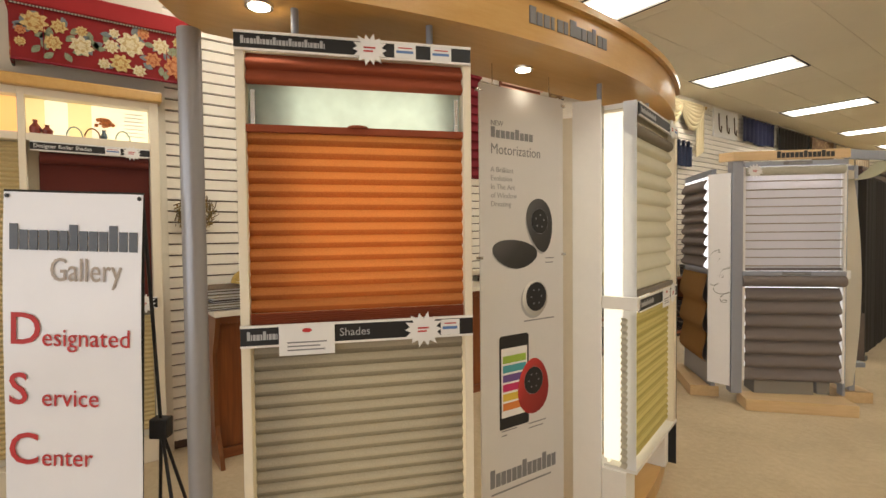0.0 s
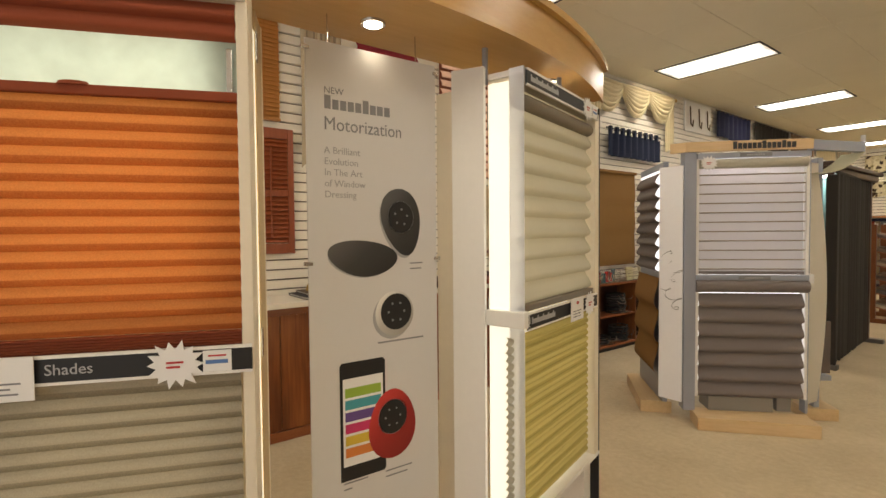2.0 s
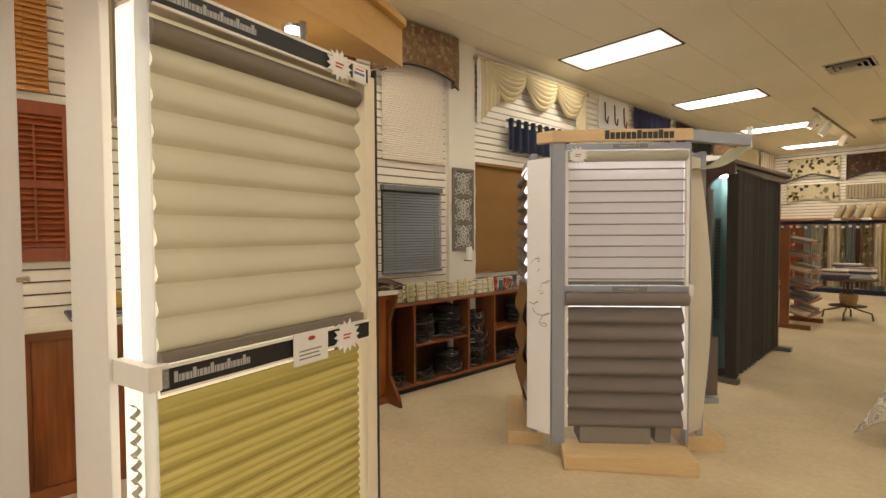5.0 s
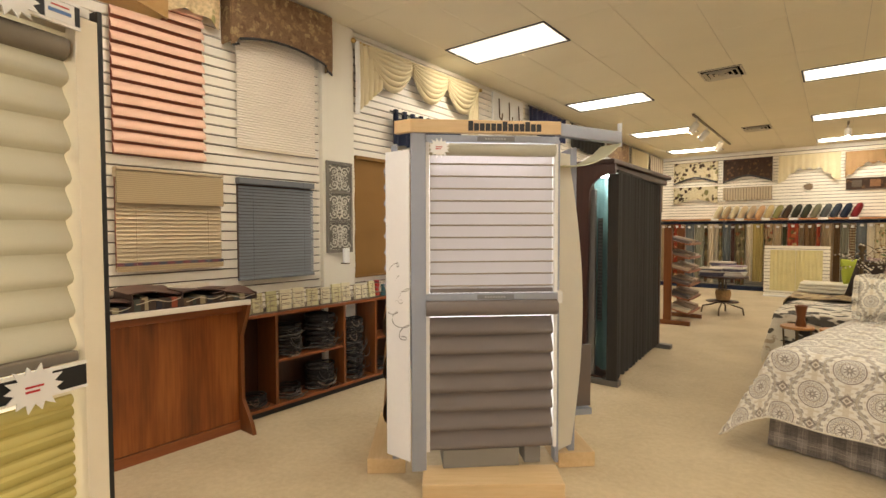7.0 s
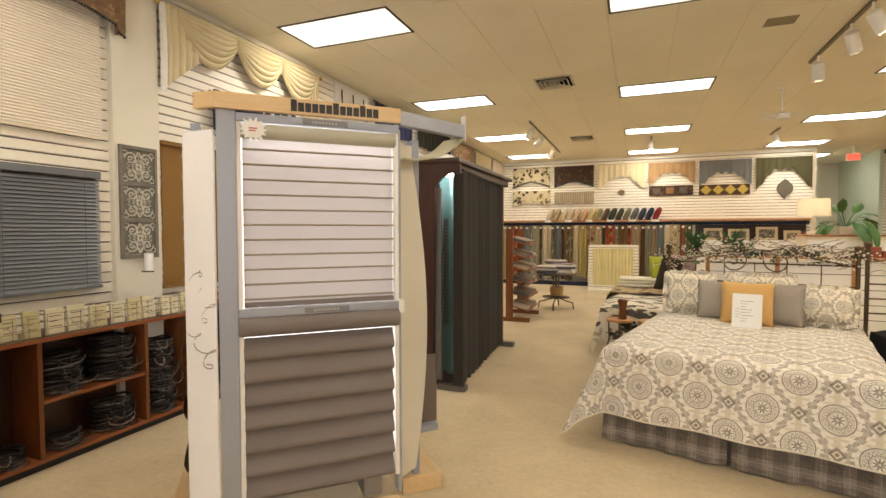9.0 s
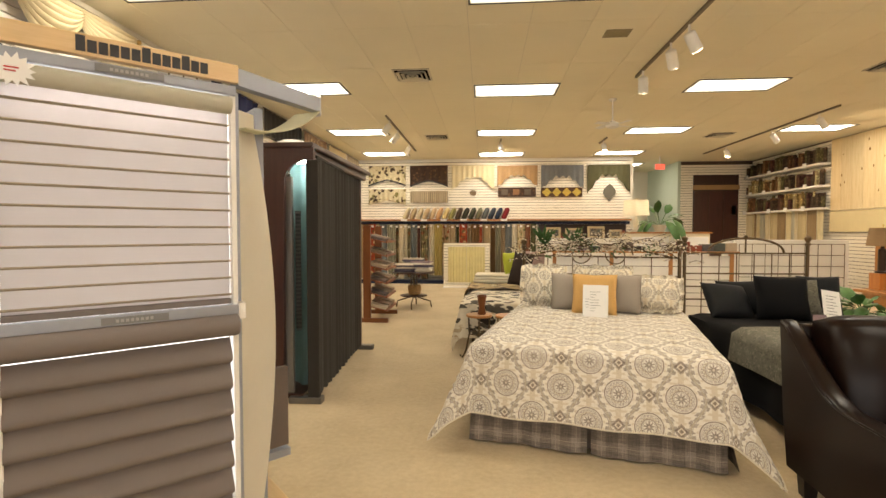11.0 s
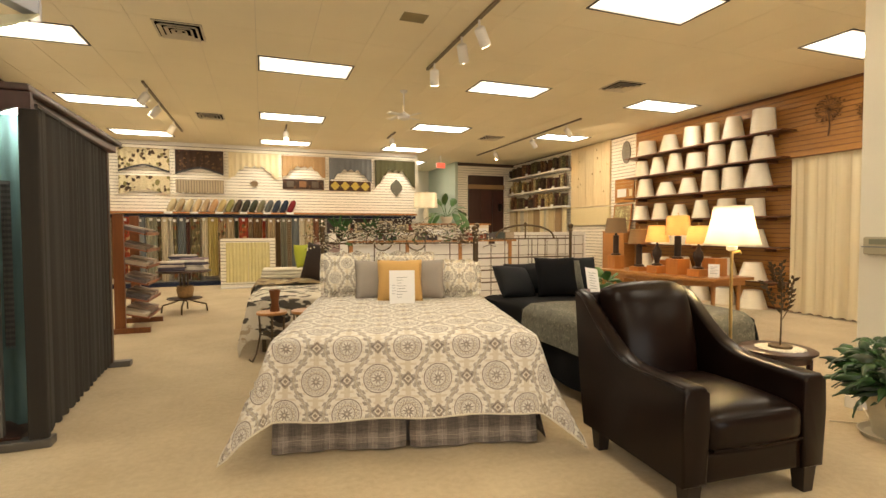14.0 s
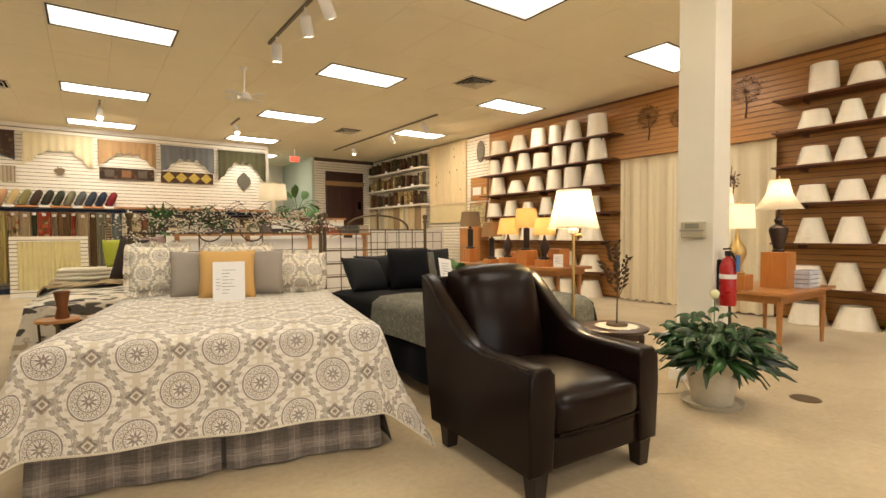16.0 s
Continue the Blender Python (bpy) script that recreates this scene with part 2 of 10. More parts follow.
M_ACRYLIC.node_tree.nodes["Principled BSDF"].inputs["Transmission Weight"].default_value = 0.6
M_GLASS = glass("glass", 0.02)


def troffer_glow():
    """A ribbed lens over two tubes: brightest along the tubes, dimmer towards the rim."""
    m, nt, b = nodes_of("troffer_diffuser")
    tc = nt.nodes.new("ShaderNodeTexCoord")
    sep = nt.nodes.new("ShaderNodeSeparateXYZ")
    nt.links.new(tc.outputs["Object"], sep.inputs[0])
    ex = maths(nt, "SUBTRACT", 0.585, maths(nt, "ABSOLUTE", maths(nt, "SUBTRACT", sep.outputs[0], 0.605)))
    ey = maths(nt, "SUBTRACT", 0.285, maths(nt, "ABSOLUTE", maths(nt, "SUBTRACT", sep.outputs[1], 0.305)))
    rim = ramp(nt, maths(nt, "MULTIPLY", maths(nt, "MINIMUM", ex, ey), 8.0), [(0.0, (0.05, 0.05, 0.05)), (0.35, (0.085, 0.085, 0.085)), (1.0, (1, 1, 1))])
    two = maths(nt, "MULTIPLY_ADD", maths(nt, "COSINE", maths(nt, "MULTIPLY", sep.outputs[1], 20.6)), -0.25, 0.85)
    b.inputs["Base Color"].default_value = rgb((0.8, 0.75, 0.65))
    b.inputs["Emission Color"].default_value = rgb((1.0, 0.92, 0.77))
    nt.links.new(maths(nt, "MULTIPLY", maths(nt, "MULTIPLY", rim, two), 21.0), b.inputs["Emission Strength"])
    return m


M_TUBE = troffer_glow()
M_BOXLIGHT1 = glow("light_box_face", (1.0, 0.86, 0.58), 2.3)
M_BOXLIGHT3 = glow("side_light_box_face", (1.0, 0.90, 0.66), 0.85)
M_EDGEGLOW = glow("lit_edge_diffuser", (1.0, 0.945, 0.78), 0.90)
M_BOXCOOL = glow("cool_light_box", (1.0, 0.98, 0.98), 1.75)
M_SPOT = glow("spot_face", (1.0, 0.88, 0.66), 14.0)
M_EXIT = glow("exit_red", (1.0, 0.13, 0.08), 0.75)


def carpet():
    m, nt, b = nodes_of("carpet")
    v = coords(nt)
    n1, n2, n3 = noise_at(nt, v, 1.6, 5), noise_at(nt, v, 26, 4), noise_at(nt, v, 300, 2)
    f = maths(nt, "MULTIPLY_ADD", n1, 0.45, maths(nt, "MULTIPLY_ADD", n2, 0.3, maths(nt, "MULTIPLY", n3, 0.25)))
    nt.links.new(ramp(nt, f, [(0.32, (0.39, 0.30, 0.175)), (0.68, (0.63, 0.51, 0.33))]), b.inputs["Base Color"])
    b.inputs["Roughness"].default_value = 0.95
    b.inputs["Sheen Weight"].default_value = 0.15
    bump(nt, b, f, 0.8, 0.008)
    return m


def cloth(name, base, var=0.15, weave=420, share=0.0, rough=0.9, stretch=(1, 1, 1), each=0.0):
    return mat(name, base, rough, var=var, big=3.0, fine=weave, relief=0.25, stretch=stretch, through=share, each=each)


def striped(name, a, b_, pitch, duty=0.5, axis=2, share=0.0, rough=0.85, soft=0.04, phase=0.0):
    """Cloth with stripes along one axis of the object."""
    m, nt, b = nodes_of(name)
    tc = nt.nodes.new("ShaderNodeTexCoord")
    sep = nt.nodes.new("ShaderNodeSeparateXYZ")
    nt.links.new(tc.outputs["Object"], sep.inputs[0])
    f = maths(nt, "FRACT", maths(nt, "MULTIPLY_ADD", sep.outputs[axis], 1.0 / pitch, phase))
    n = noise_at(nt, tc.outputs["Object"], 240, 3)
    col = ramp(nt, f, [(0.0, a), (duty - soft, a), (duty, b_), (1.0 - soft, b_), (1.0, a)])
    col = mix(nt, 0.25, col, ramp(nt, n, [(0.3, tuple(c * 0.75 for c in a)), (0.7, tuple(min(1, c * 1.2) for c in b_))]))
    nt.links.new(col, b.inputs["Base Color"])
    b.inputs["Roughness"].default_value = rough
    bump(nt, b, noise_at(nt, tc.outputs["Object"], 400, 2), 0.2)
    if share:
        translucent(nt, b, col, share)
    return m


def blotched(name, ground, spots, scale=9.0, level=0.52, rough=0.85, share=0.0):
    """A printed cloth: islands of several colours on a ground."""
    m, nt, b = nodes_of(name)
    v = coords(nt)
    w = noise_at(nt, v, scale * 0.9, 3)
    warped = nt.nodes.new("ShaderNodeVectorMath")
    warped.operation = "ADD"
    nz = add(nt, "ShaderNodeTexNoise", Scale=scale * 1.3, Detail=2.0)
    nt.links.new(v, nz.inputs["Vector"])
    sc = nt.nodes.new("ShaderNodeVectorMath")
    sc.operation = "SCALE"
    sc.inputs["Scale"].default_value = 0.12
    nt.links.new(nz.outputs["Color"], sc.inputs[0])
    nt.links.new(v, warped.inputs[0])
    nt.links.new(sc.outputs[0], warped.inputs[1])
    vo = add(nt, "ShaderNodeTexVoronoi", Scale=scale)
    nt.links.new(warped.outputs[0], vo.inputs["Vector"])
    sepc = nt.nodes.new("ShaderNodeSeparateColor")
    nt.links.new(vo.outputs["Color"], sepc.inputs[0])
    step = 1.0 / len(spots)
    stops = []
    for i, c in enumerate(spots):
        stops += [(i * step, c), (min(1.0, (i + 1) * step - 0.01), c)]
    col = ramp(nt, sepc.outputs[0], stops)
    inner = ramp(nt, vo.outputs["Distance"], [(level - 0.1, (1, 1, 1)), (level, (0, 0, 0))])
    col2 = mix(nt, inner, rgb(ground), col)
    petals = ramp(nt, noise_at(nt, v, scale * 5, 2), [(0.35, (0.55, 0.55, 0.55)), (0.6, (1, 1, 1))])
    col2 = mix(nt, 0.6, col2, petals, "MULTIPLY")
    nt.links.new(col2, b.inputs["Base Color"])
    b.inputs["Roughness"].default_value = rough
    bump(nt, b, w, 0.15)
    if share:
        translucent(nt, b, col2, share)
    return m


M_CARPET = carpet()
# pleat shading painted in: each cell's lower part is darker, its upper part lighter
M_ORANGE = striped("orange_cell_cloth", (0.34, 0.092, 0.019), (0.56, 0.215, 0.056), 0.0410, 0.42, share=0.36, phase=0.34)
M_RUST = cloth("rust_cloth", (0.26, 0.055, 0.018))
# taupe likewise: a darker lower part of each pleat stands in for shade
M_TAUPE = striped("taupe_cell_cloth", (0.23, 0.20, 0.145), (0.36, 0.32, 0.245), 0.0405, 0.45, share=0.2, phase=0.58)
M_SOFT = cloth("oyster_cloth", (0.52, 0.49, 0.40), share=0.36, var=0.06)
M_SOFTDARK = cloth("stone_cloth", (0.22, 0.19, 0.15), var=0.06)
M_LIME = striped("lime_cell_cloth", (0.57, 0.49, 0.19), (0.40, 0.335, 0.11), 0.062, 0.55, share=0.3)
M_SHEER = cloth("sheer_cloth", (0.64, 0.615, 0.61), share=0.4, var=0.03)
M_VANE = cloth("beige_vane", (0.36, 0.31, 0.23), var=0.05)
M_MOLE = cloth("mole_cloth", (0.185, 0.158, 0.145), var=0.06)
M_FROST = mat("frosted_sheet", (0.68, 0.75, 0.765), 0.4, var=0.12, big=5, fine=20, through=0.85)
M_CHARCOAL = cloth("charcoal_cloth", (0.029, 0.025, 0.021), var=0.2, stretch=(6, 6, 0.3))
M_TEAL = cloth("teal_cloth", (0.17, 0.29, 0.285), var=0.25, stretch=(5, 5, 0.4))
M_NAVY = cloth("navy_cloth", (0.012, 0.018, 0.045))
M_ECRU = cloth("ecru_cloth", (0.72, 0.62, 0.40), share=0.15, var=0.08)
M_TOFFEE = cloth("toffee_shade", (0.235, 0.12, 0.03), var=0.08)


# ---------------------------------------------------------------- the room
def tiled_ceiling():
    vs, fs = [], []
    x = LEFT - 0.2
    while x < RIGHT + 0.3:
        y = FRONT - 0.2
        while y < 22:
            b, t = CEIL, CEIL + 0.006
            g = 0.0022
            q = [(x + g, y + g), (x + 0.61 - g, y + g), (x + 0.61 - g, y + 1.22 - g), (x + g, y + 1.22 - g)]
            n = len(vs)
            vs += [(a, c, b) for a, c in q] + [(a, c, t) for a, c in q]
            fs += [(n, n + 3, n + 2, n + 1)] + [(n + k, n + (k + 1) % 4, n + 4 + (k + 1) % 4, n + 4 + k) for k in range(4)]
            y += 1.22
        x += 0.61
    me = bpy.data.meshes.new("ceiling")
    me.from_pydata(vs, [], fs)
    me.materials.append(M_CEIL)
    tagged(new("ceiling", me), "beige ceiling of long lay-in tiles", "ceiling", kind="structure")
    structure("ceiling_deck", boxed(LEFT - 0.2, RIGHT + 0.3, FRONT - 0.2, 22, CEIL + 0.006, CEIL + 0.1), M_TBAR, "painted bars between ceiling tiles")


tiled_ceiling()
structure("floor", boxed(LEFT - 0.2, RIGHT + 0.3, FRONT - 0.2, 22, -0.1, 0), M_CARPET, "tan cut-pile carpet with soft wear")

wall_left = structure("wall_left", boxed(LEFT - 0.25, LEFT - 0.018, 1.24, BACK + 0.3, 0, CEIL + 0.05), M_GROOVE, "cream slatwall with dark grooves")
structure("wall_left_near", boxed(LEFT - 0.25, LEFT, FRONT - 0.2, 1.24, 0, CEIL + 0.05), M_WALL, "cream painted wall")
# out-of-view window and glowing backdrop, added to carry the front light
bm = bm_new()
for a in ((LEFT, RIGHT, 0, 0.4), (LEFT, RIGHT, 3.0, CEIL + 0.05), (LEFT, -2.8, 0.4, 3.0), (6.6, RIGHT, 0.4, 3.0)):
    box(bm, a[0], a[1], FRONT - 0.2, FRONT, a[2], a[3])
structure("wall_front", bm, M_WALL, "cream painted wall round the added, unseen shop window")
window = structure("window_1", boxed(-2.8, 6.6, FRONT - 0.16, FRONT - 0.02, 0.4, 0.44), M_STEEL, "wide aluminium shop window, added out of view")
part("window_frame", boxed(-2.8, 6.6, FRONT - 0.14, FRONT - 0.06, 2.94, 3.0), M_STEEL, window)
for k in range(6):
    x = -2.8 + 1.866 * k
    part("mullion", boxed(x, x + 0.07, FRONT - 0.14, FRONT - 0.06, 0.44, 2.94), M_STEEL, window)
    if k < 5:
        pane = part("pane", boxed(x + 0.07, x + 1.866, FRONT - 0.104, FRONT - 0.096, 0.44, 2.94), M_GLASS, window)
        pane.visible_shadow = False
tagged(part("backdrop", boxed(-9, 13, FRONT - 4.1, FRONT - 4.0, -1, 7), glow("pale_daylight", (0.93, 0.96, 1.0), 0.3), None, "pale glowing panel added outside the unseen window"), category="backdrop", kind="structure")
structure("pilaster", boxed(LEFT - 0.02, LEFT + 0.05, 6.06, 6.45, 0, CEIL, bev=0.004), M_WALL, "cream painted pilaster between slatwalls")
wall_back = structure("wall_back", boxed(LEFT - 0.02, 4.58, BACK, BACK + 0.2, 0, CEIL + 0.05), M_GROOVE, "cream slatwall with dark grooves")
structure("wall_back_edge", boxed(4.58, 4.64, BACK - 0.02, 21.6, 0, CEIL + 0.05), M_WALL, "cream wall end beside the passage")
structure("wall_passage", boxed(6.22, 6.3, 18.9, 21.6, 0, CEIL + 0.05), mat("pale_green_paint", (0.52, 0.60, 0.52), 0.8, var=0.04), "pale green passage wall")
wall_back_2 = structure("wall_back_2", boxed(6.3, RIGHT, 18.98, 19.2, 0, CEIL + 0.05), M_GROOVE, "cream slatwall with dark grooves")
structure("wall_far", boxed(4.4, 6.4, 21.6, 21.8, 0, CEIL + 0.05), M_WALL, "pale wall at the passage end")
wall_right = structure("wall_right", boxed(RIGHT, RIGHT + 0.3, FRONT - 0.2, 19.2, 0, CEIL + 0.05), M_WALL, "cream painted wall")

# slats of the near slatwall, one board each
PITCH = 0.0765


def slat_run(y0, y1, parent, material, x=LEFT):
    bm = bm_new()
    h = PITCH - 0.008
    extrude_y(bm, [(x - 0.018, 0), (x, 0.003), (x, h - 0.003), (x - 0.018, h)], y0, y1)
    first = None
    z = 0.06
    while z < CEIL - 0.08:
        if first is None:
            first = part("slat", bm, material, parent, m=pose(0, 0, z))
        else:
            twin(first, pose(0, 0, z))
        z += PITCH


slat_run(1.24, 6.06, wall_left, M_SLAT)
slat_run(6.45, 12.0, wall_left, M_SLAT)


def slat_field(name, axis, at, a, b, z0, z1, material, thick=0.016, pitch=PITCH):
    """Far slats, joined: boards along x on a wall that faces -y, or along y on one that faces -x or +x."""
    vs, fs = [], []
    z = z0
    while z < z1 - 0.02:
        h = pitch - 0.011
        if axis == "x":
            q = [(a, at - thick, z), (b, at - thick, z), (b, at - thick, z + h), (a, at - thick, z + h), (a, at, z), (b, at, z), (b, at, z + h), (a, at, z + h)]
        else:
            q = [(at - thick, a, z), (at - thick, b, z), (at - thick, b, z + h), (at - thick, a, z + h), (at, a, z), (at, b, z), (at, b, z + h), (at, a, z + h)]
        n = len(vs)
        vs += q
        fs += [(n, n + 1, n + 2, n + 3), (n + 3, n + 2, n + 6, n + 7), (n, n + 4, n + 5, n + 1), (n, n + 3, n + 7, n + 4), (n + 1, n + 5, n + 6, n + 2), (n + 4, n + 7, n + 6, n + 5)]
        z += pitch
    me = bpy.data.meshes.new(name)
    me.from_pydata(vs, [], fs)
    me.materials.append(material)
    return me


def slats_on(wall, label, *a):
    ob = new("slat_run", slat_field("slat_run", *a))
    ob.parent = wall
    return tagged(ob, label, kind="stuff")


slats_on(wall_left, "far run of cream slats", "y", LEFT + 0.0, 12.0, BACK, 0.06, CEIL - 0.06, M_SLAT)
slats_on(wall_back, "cream slats", "x", BACK, LEFT, 4.58, 0.06, CEIL - 0.1, M_SLAT)
slats_on(wall_back_2, "cream slats", "x", 18.98, 6.3, RIGHT, 0.06, CEIL - 0.1, M_SLAT)
structure("trim_back", boxed(LEFT, 4.6, BACK - 0.05, BACK, CEIL - 0.09, CEIL - 0.005, bev=0.004), M_WHITE, "white trim along the wall top")
structure("trim_left", boxed(LEFT, LEFT + 0.02, 6.45, BACK, CEIL - 0.05, CEIL - 0.004), M_WALL, "cream trim along the wall top")

# brown slat panels on the right wall
panel_right = structure("wall_panel_right", boxed(RIGHT - 0.03, RIGHT - 0.002, FRONT, 13.2, 0, CEIL), M_SHELF, "dark grooves of the brown slat panelling")
slats_on(panel_right, "honey-brown wooden slats", "y", RIGHT - 0.03, FRONT, 13.2, 0.04, CEIL - 0.02, M_BROWNSLAT)
panel_cream = structure("wall_panel_right_far", boxed(RIGHT - 0.03, RIGHT - 0.002, 13.2, 18.98, 0, CEIL), M_GROOVE, "dark grooves of the cream slatwall")
slats_on(panel_cream, "cream slats", "y", RIGHT - 0.03, 13.2, 18.98, 0.06, CEIL - 0.06, M_SLAT)

pillar = structure("pillar", boxed(4.62, 4.88, 6.3, 6.59, 0, CEIL, bev=0.006), M_WALL, "cream painted square pillar")
structure("baseboard", boxed(4.612, 4.888, 6.292, 6.598, 0, 0.1, bev=0.004), M_WHITE, "white skirting round the pillar")


# ---------------------------------------------------------------- ceiling fittings
def troffer(x, y):
    t = thing("ceiling_light", "recessed white fluorescent troffer, switched on", "ceiling light", pose(x, y, CEIL), "ceiling lights")
    bm = bm_new()
    for a in ((0, 1.21, 0, 0.02), (0, 1.21, 0.59, 0.61), (0, 0.02, 0.02, 0.59), (1.19, 1.21, 0.02, 0.59)):
        box(bm, a[0], a[1], a[2], a[3], -0.008, 0.004)
    part("frame", bm, M_BLACK, t, "dark shadow-gap frame")
    bm = bm_new()
    sheet(bm, 6, 2, lambda u, v: (0.02 + 1.17 * u, 0.02 + 0.57 * v, -0.002 - 0.003 * math.sin(math.pi * u)))
    part("diffuser", bm, M_TUBE, t, "glowing white diffuser")
    return t


base_light = troffer(-2.68, 7.46)
COLUMNS = ((-2.68, -0.29), (0.375, 0.0), (3.44, 0.0), (6.52, 0.03))
for row in (1.55, 4.65, 7.75, 10.84, 13.95, 16.83):
    for cx, dy in COLUMNS:
        if row == 16.83 and cx > 6:
            continue
        if (cx, row) != (-2.68, 7.75):
            copy_thing(base_light, pose(cx + (0.35 if row == 4.65 and cx < -2 else 0), row + dy, CEIL))
copy_thing(base_light, pose(4.15, 19.2, CEIL))


M_DUCT = mat("duct_black", (0.006, 0.005, 0.005), 1.0)
M_DUCT.node_tree.nodes["Principled BSDF"].inputs["Specular IOR Level"].default_value = 0.0
M_LOUVRE = mat("dusty_louvre", (0.66, 0.60, 0.48), 0.7, var=0.15, big=6)


def ring(bm, o, i, z0, z1):
    """A square sloping ring: outer half-width o at height z0, inner half-width i at height z1, with thickness."""
    for k in range(4):
        a, b_ = radians(45 + 90 * k), radians(135 + 90 * k)
        q = [(o * 1.4142 * math.cos(a), o * 1.4142 * math.sin(a), z0), (o * 1.4142 * math.cos(b_), o * 1.4142 * math.sin(b_), z0), (i * 1.4142 * math.cos(b_), i * 1.4142 * math.sin(b_), z1), (i * 1.4142 * math.cos(a), i * 1.4142 * math.sin(a), z1)]
        lo = [bm.verts.new(p) for p in q]
        hi = [bm.verts.new((p[0], p[1], p[2] + 0.004)) for p in q]
        bm.faces.new(lo)
        bm.faces.new(hi[::-1])
        for j in range(4):
            bm.faces.new((lo[j], lo[(j + 1) % 4], hi[(j + 1) % 4], hi[j]))
    return bm


def air_vent(x, y, s=0.48):
    t = thing("ceiling_vent", "square louvred metal ceiling vent with dark gaps", "vent", pose(x, y, CEIL), "ceiling vents")
    part("backing", boxed(-s / 2, s / 2, -s / 2, s / 2, -0.003, 0.002), M_DUCT, t, "black duct behind the louvres")
    part("rim", ring(bm_new(), s / 2, s / 2 - 0.022, -0.009, -0.010), M_LOUVRE, t)
    for k in range(4):
        o = s / 2 - 0.045 - k * 0.058
        part("louvre", ring(bm_new(), o, max(0.02, o - 0.030), -0.034, -0.010), M_LOUVRE, t)
    return t


vent = air_vent(-0.42, 10.32)
for x, y in ((5.6, 10.4), (-0.5, 14.6), (5.53, 14.85)):
    copy_thing(vent, pose(x, y, CEIL))
grille = thing("return_grille", "small dusty ceiling return grille", "vent", pose(1.9, 9.14, CEIL))
part("frame", boxed(-0.13, 0.13, -0.1, 0.1, -0.006, 0.002), mat("dusty_grille", (0.30, 0.25, 0.14), 0.7, var=0.2), grille)


M_TRACK = mat("track_bronze", (0.20, 0.165, 0.11), 0.5, 0.2, var=0.1)


def track(x, y0, y1, heads, name="track_light"):
    t = thing(name, "ceiling track with white cylinder spotlights, switched on", "track light", pose(x, y0, CEIL), "track lights")
    part("rail", boxed(-0.016, 0.016, 0, y1 - y0, -0.03, 0.002), M_TRACK, t)
    for y, yaw, tilt in heads:
        h = part("spotlight", lathe(lathe(bm_new(), [(0.012, 0.0), (0.012, 0.09)], 8), [(0.052, -0.19), (0.058, -0.18), (0.058, 0.0), (0.03, 0.02)], 18, m=pose(0, 0, 0, tilt, 0, yaw)), M_WHITE, t, smooth=40, m=pose(0, y - y0, -0.12))
        part("lens", lathe(bm_new(), [(0.001, -0.1915), (0.048, -0.192)], 18, m=pose(0, 0, 0, tilt, 0, yaw), caps=False), M_SPOT, h, "glowing lamp face")
    return t


track(2.53, 7.2, 10.6, ((8.9, -70, 32), (9.38, -40, 30), (10.31, -20, 14)))
track(-1.21, 12.5, 16.3, ((12.8, 90, 35), (13.7, 80, 40), (15.2, 60, 35)))
track(6.3, 12.4, 17.4, ((12.9, -90, 35), (14.3, -80, 40), (16.2, -60, 35)))

track(0.9, 14.9, 15.6, ((15.2, 180, 35),))
track(3.2, 14.9, 15.6, ((15.2, 180, 35),))
for name_, eye_, aim_, power_ in (("track_beam", (2.55, 9.3, 3.2), (3.6, 9.5, 0.6), 45), ("track_beam", (6.25, 13.2, 3.25), (8.4, 13.0, 2.2), 80), ("track_beam", (6.25, 16.2, 3.25), (8.4, 16.6, 2.0), 65), ("track_beam", (-1.2, 14.2, 3.25), (-1.5, 17.9, 2.3), 22), ("track_beam", (0.9, 15.32, 3.2), (1.2, 17.9, 2.3), 22), ("track_beam", (3.2, 15.32, 3.2), (3.2, 17.9, 2.3), 18)):
    lamp("SPOT", name_, look(eye_, aim_), power_, (1.0, 0.70, 0.38), cone=100)

fan = thing("ceiling_fan", "white ceiling fan with short down rod, at rest", "fan", pose(2.52, 11.75, CEIL))
part("down_rod", lathe(lathe(bm_new(), [(0.012, -0.35), (0.012, -0.02)], 10), [(0.05, -0.03), (0.06, 0.0)], 16), M_WHITE, fan)
part("motor", lathe(bm_new(), [(0.02, -0.46), (0.09, -0.44), (0.1, -0.38), (0.03, -0.34)], 20), M_WHITE, fan, smooth=40)
blade = part("blade", boxed(0.08, 0.33, -0.045, 0.05, -0.405, -0.397, bev=0.003), M_WHITE, fan, m=pose(0, 0, 0, 8, 0, 20))
for k in (1, 2, 3):
    twin(blade, pose(0, 0, 0, 8, 0, 20 + 90 * k))

ex = thing("exit_sign", "small glowing red exit sign under the ceiling", "sign", pose(5.35, 17.86, 3.22))
part("housing", boxed(-0.14, 0.14, 0, 0.05, -0.07, 0.10, bev=0.006), M_WHITE, ex)
part("glowing_face", boxed(-0.125, 0.125, -0.004, 0.0, -0.058, 0.088), M_EXIT, ex, "red lit face")
part("bracket", boxed(-0.02, 0.02, 0.02, 0.04, 0.10, CEIL - 3.22), M_WHITE, ex)


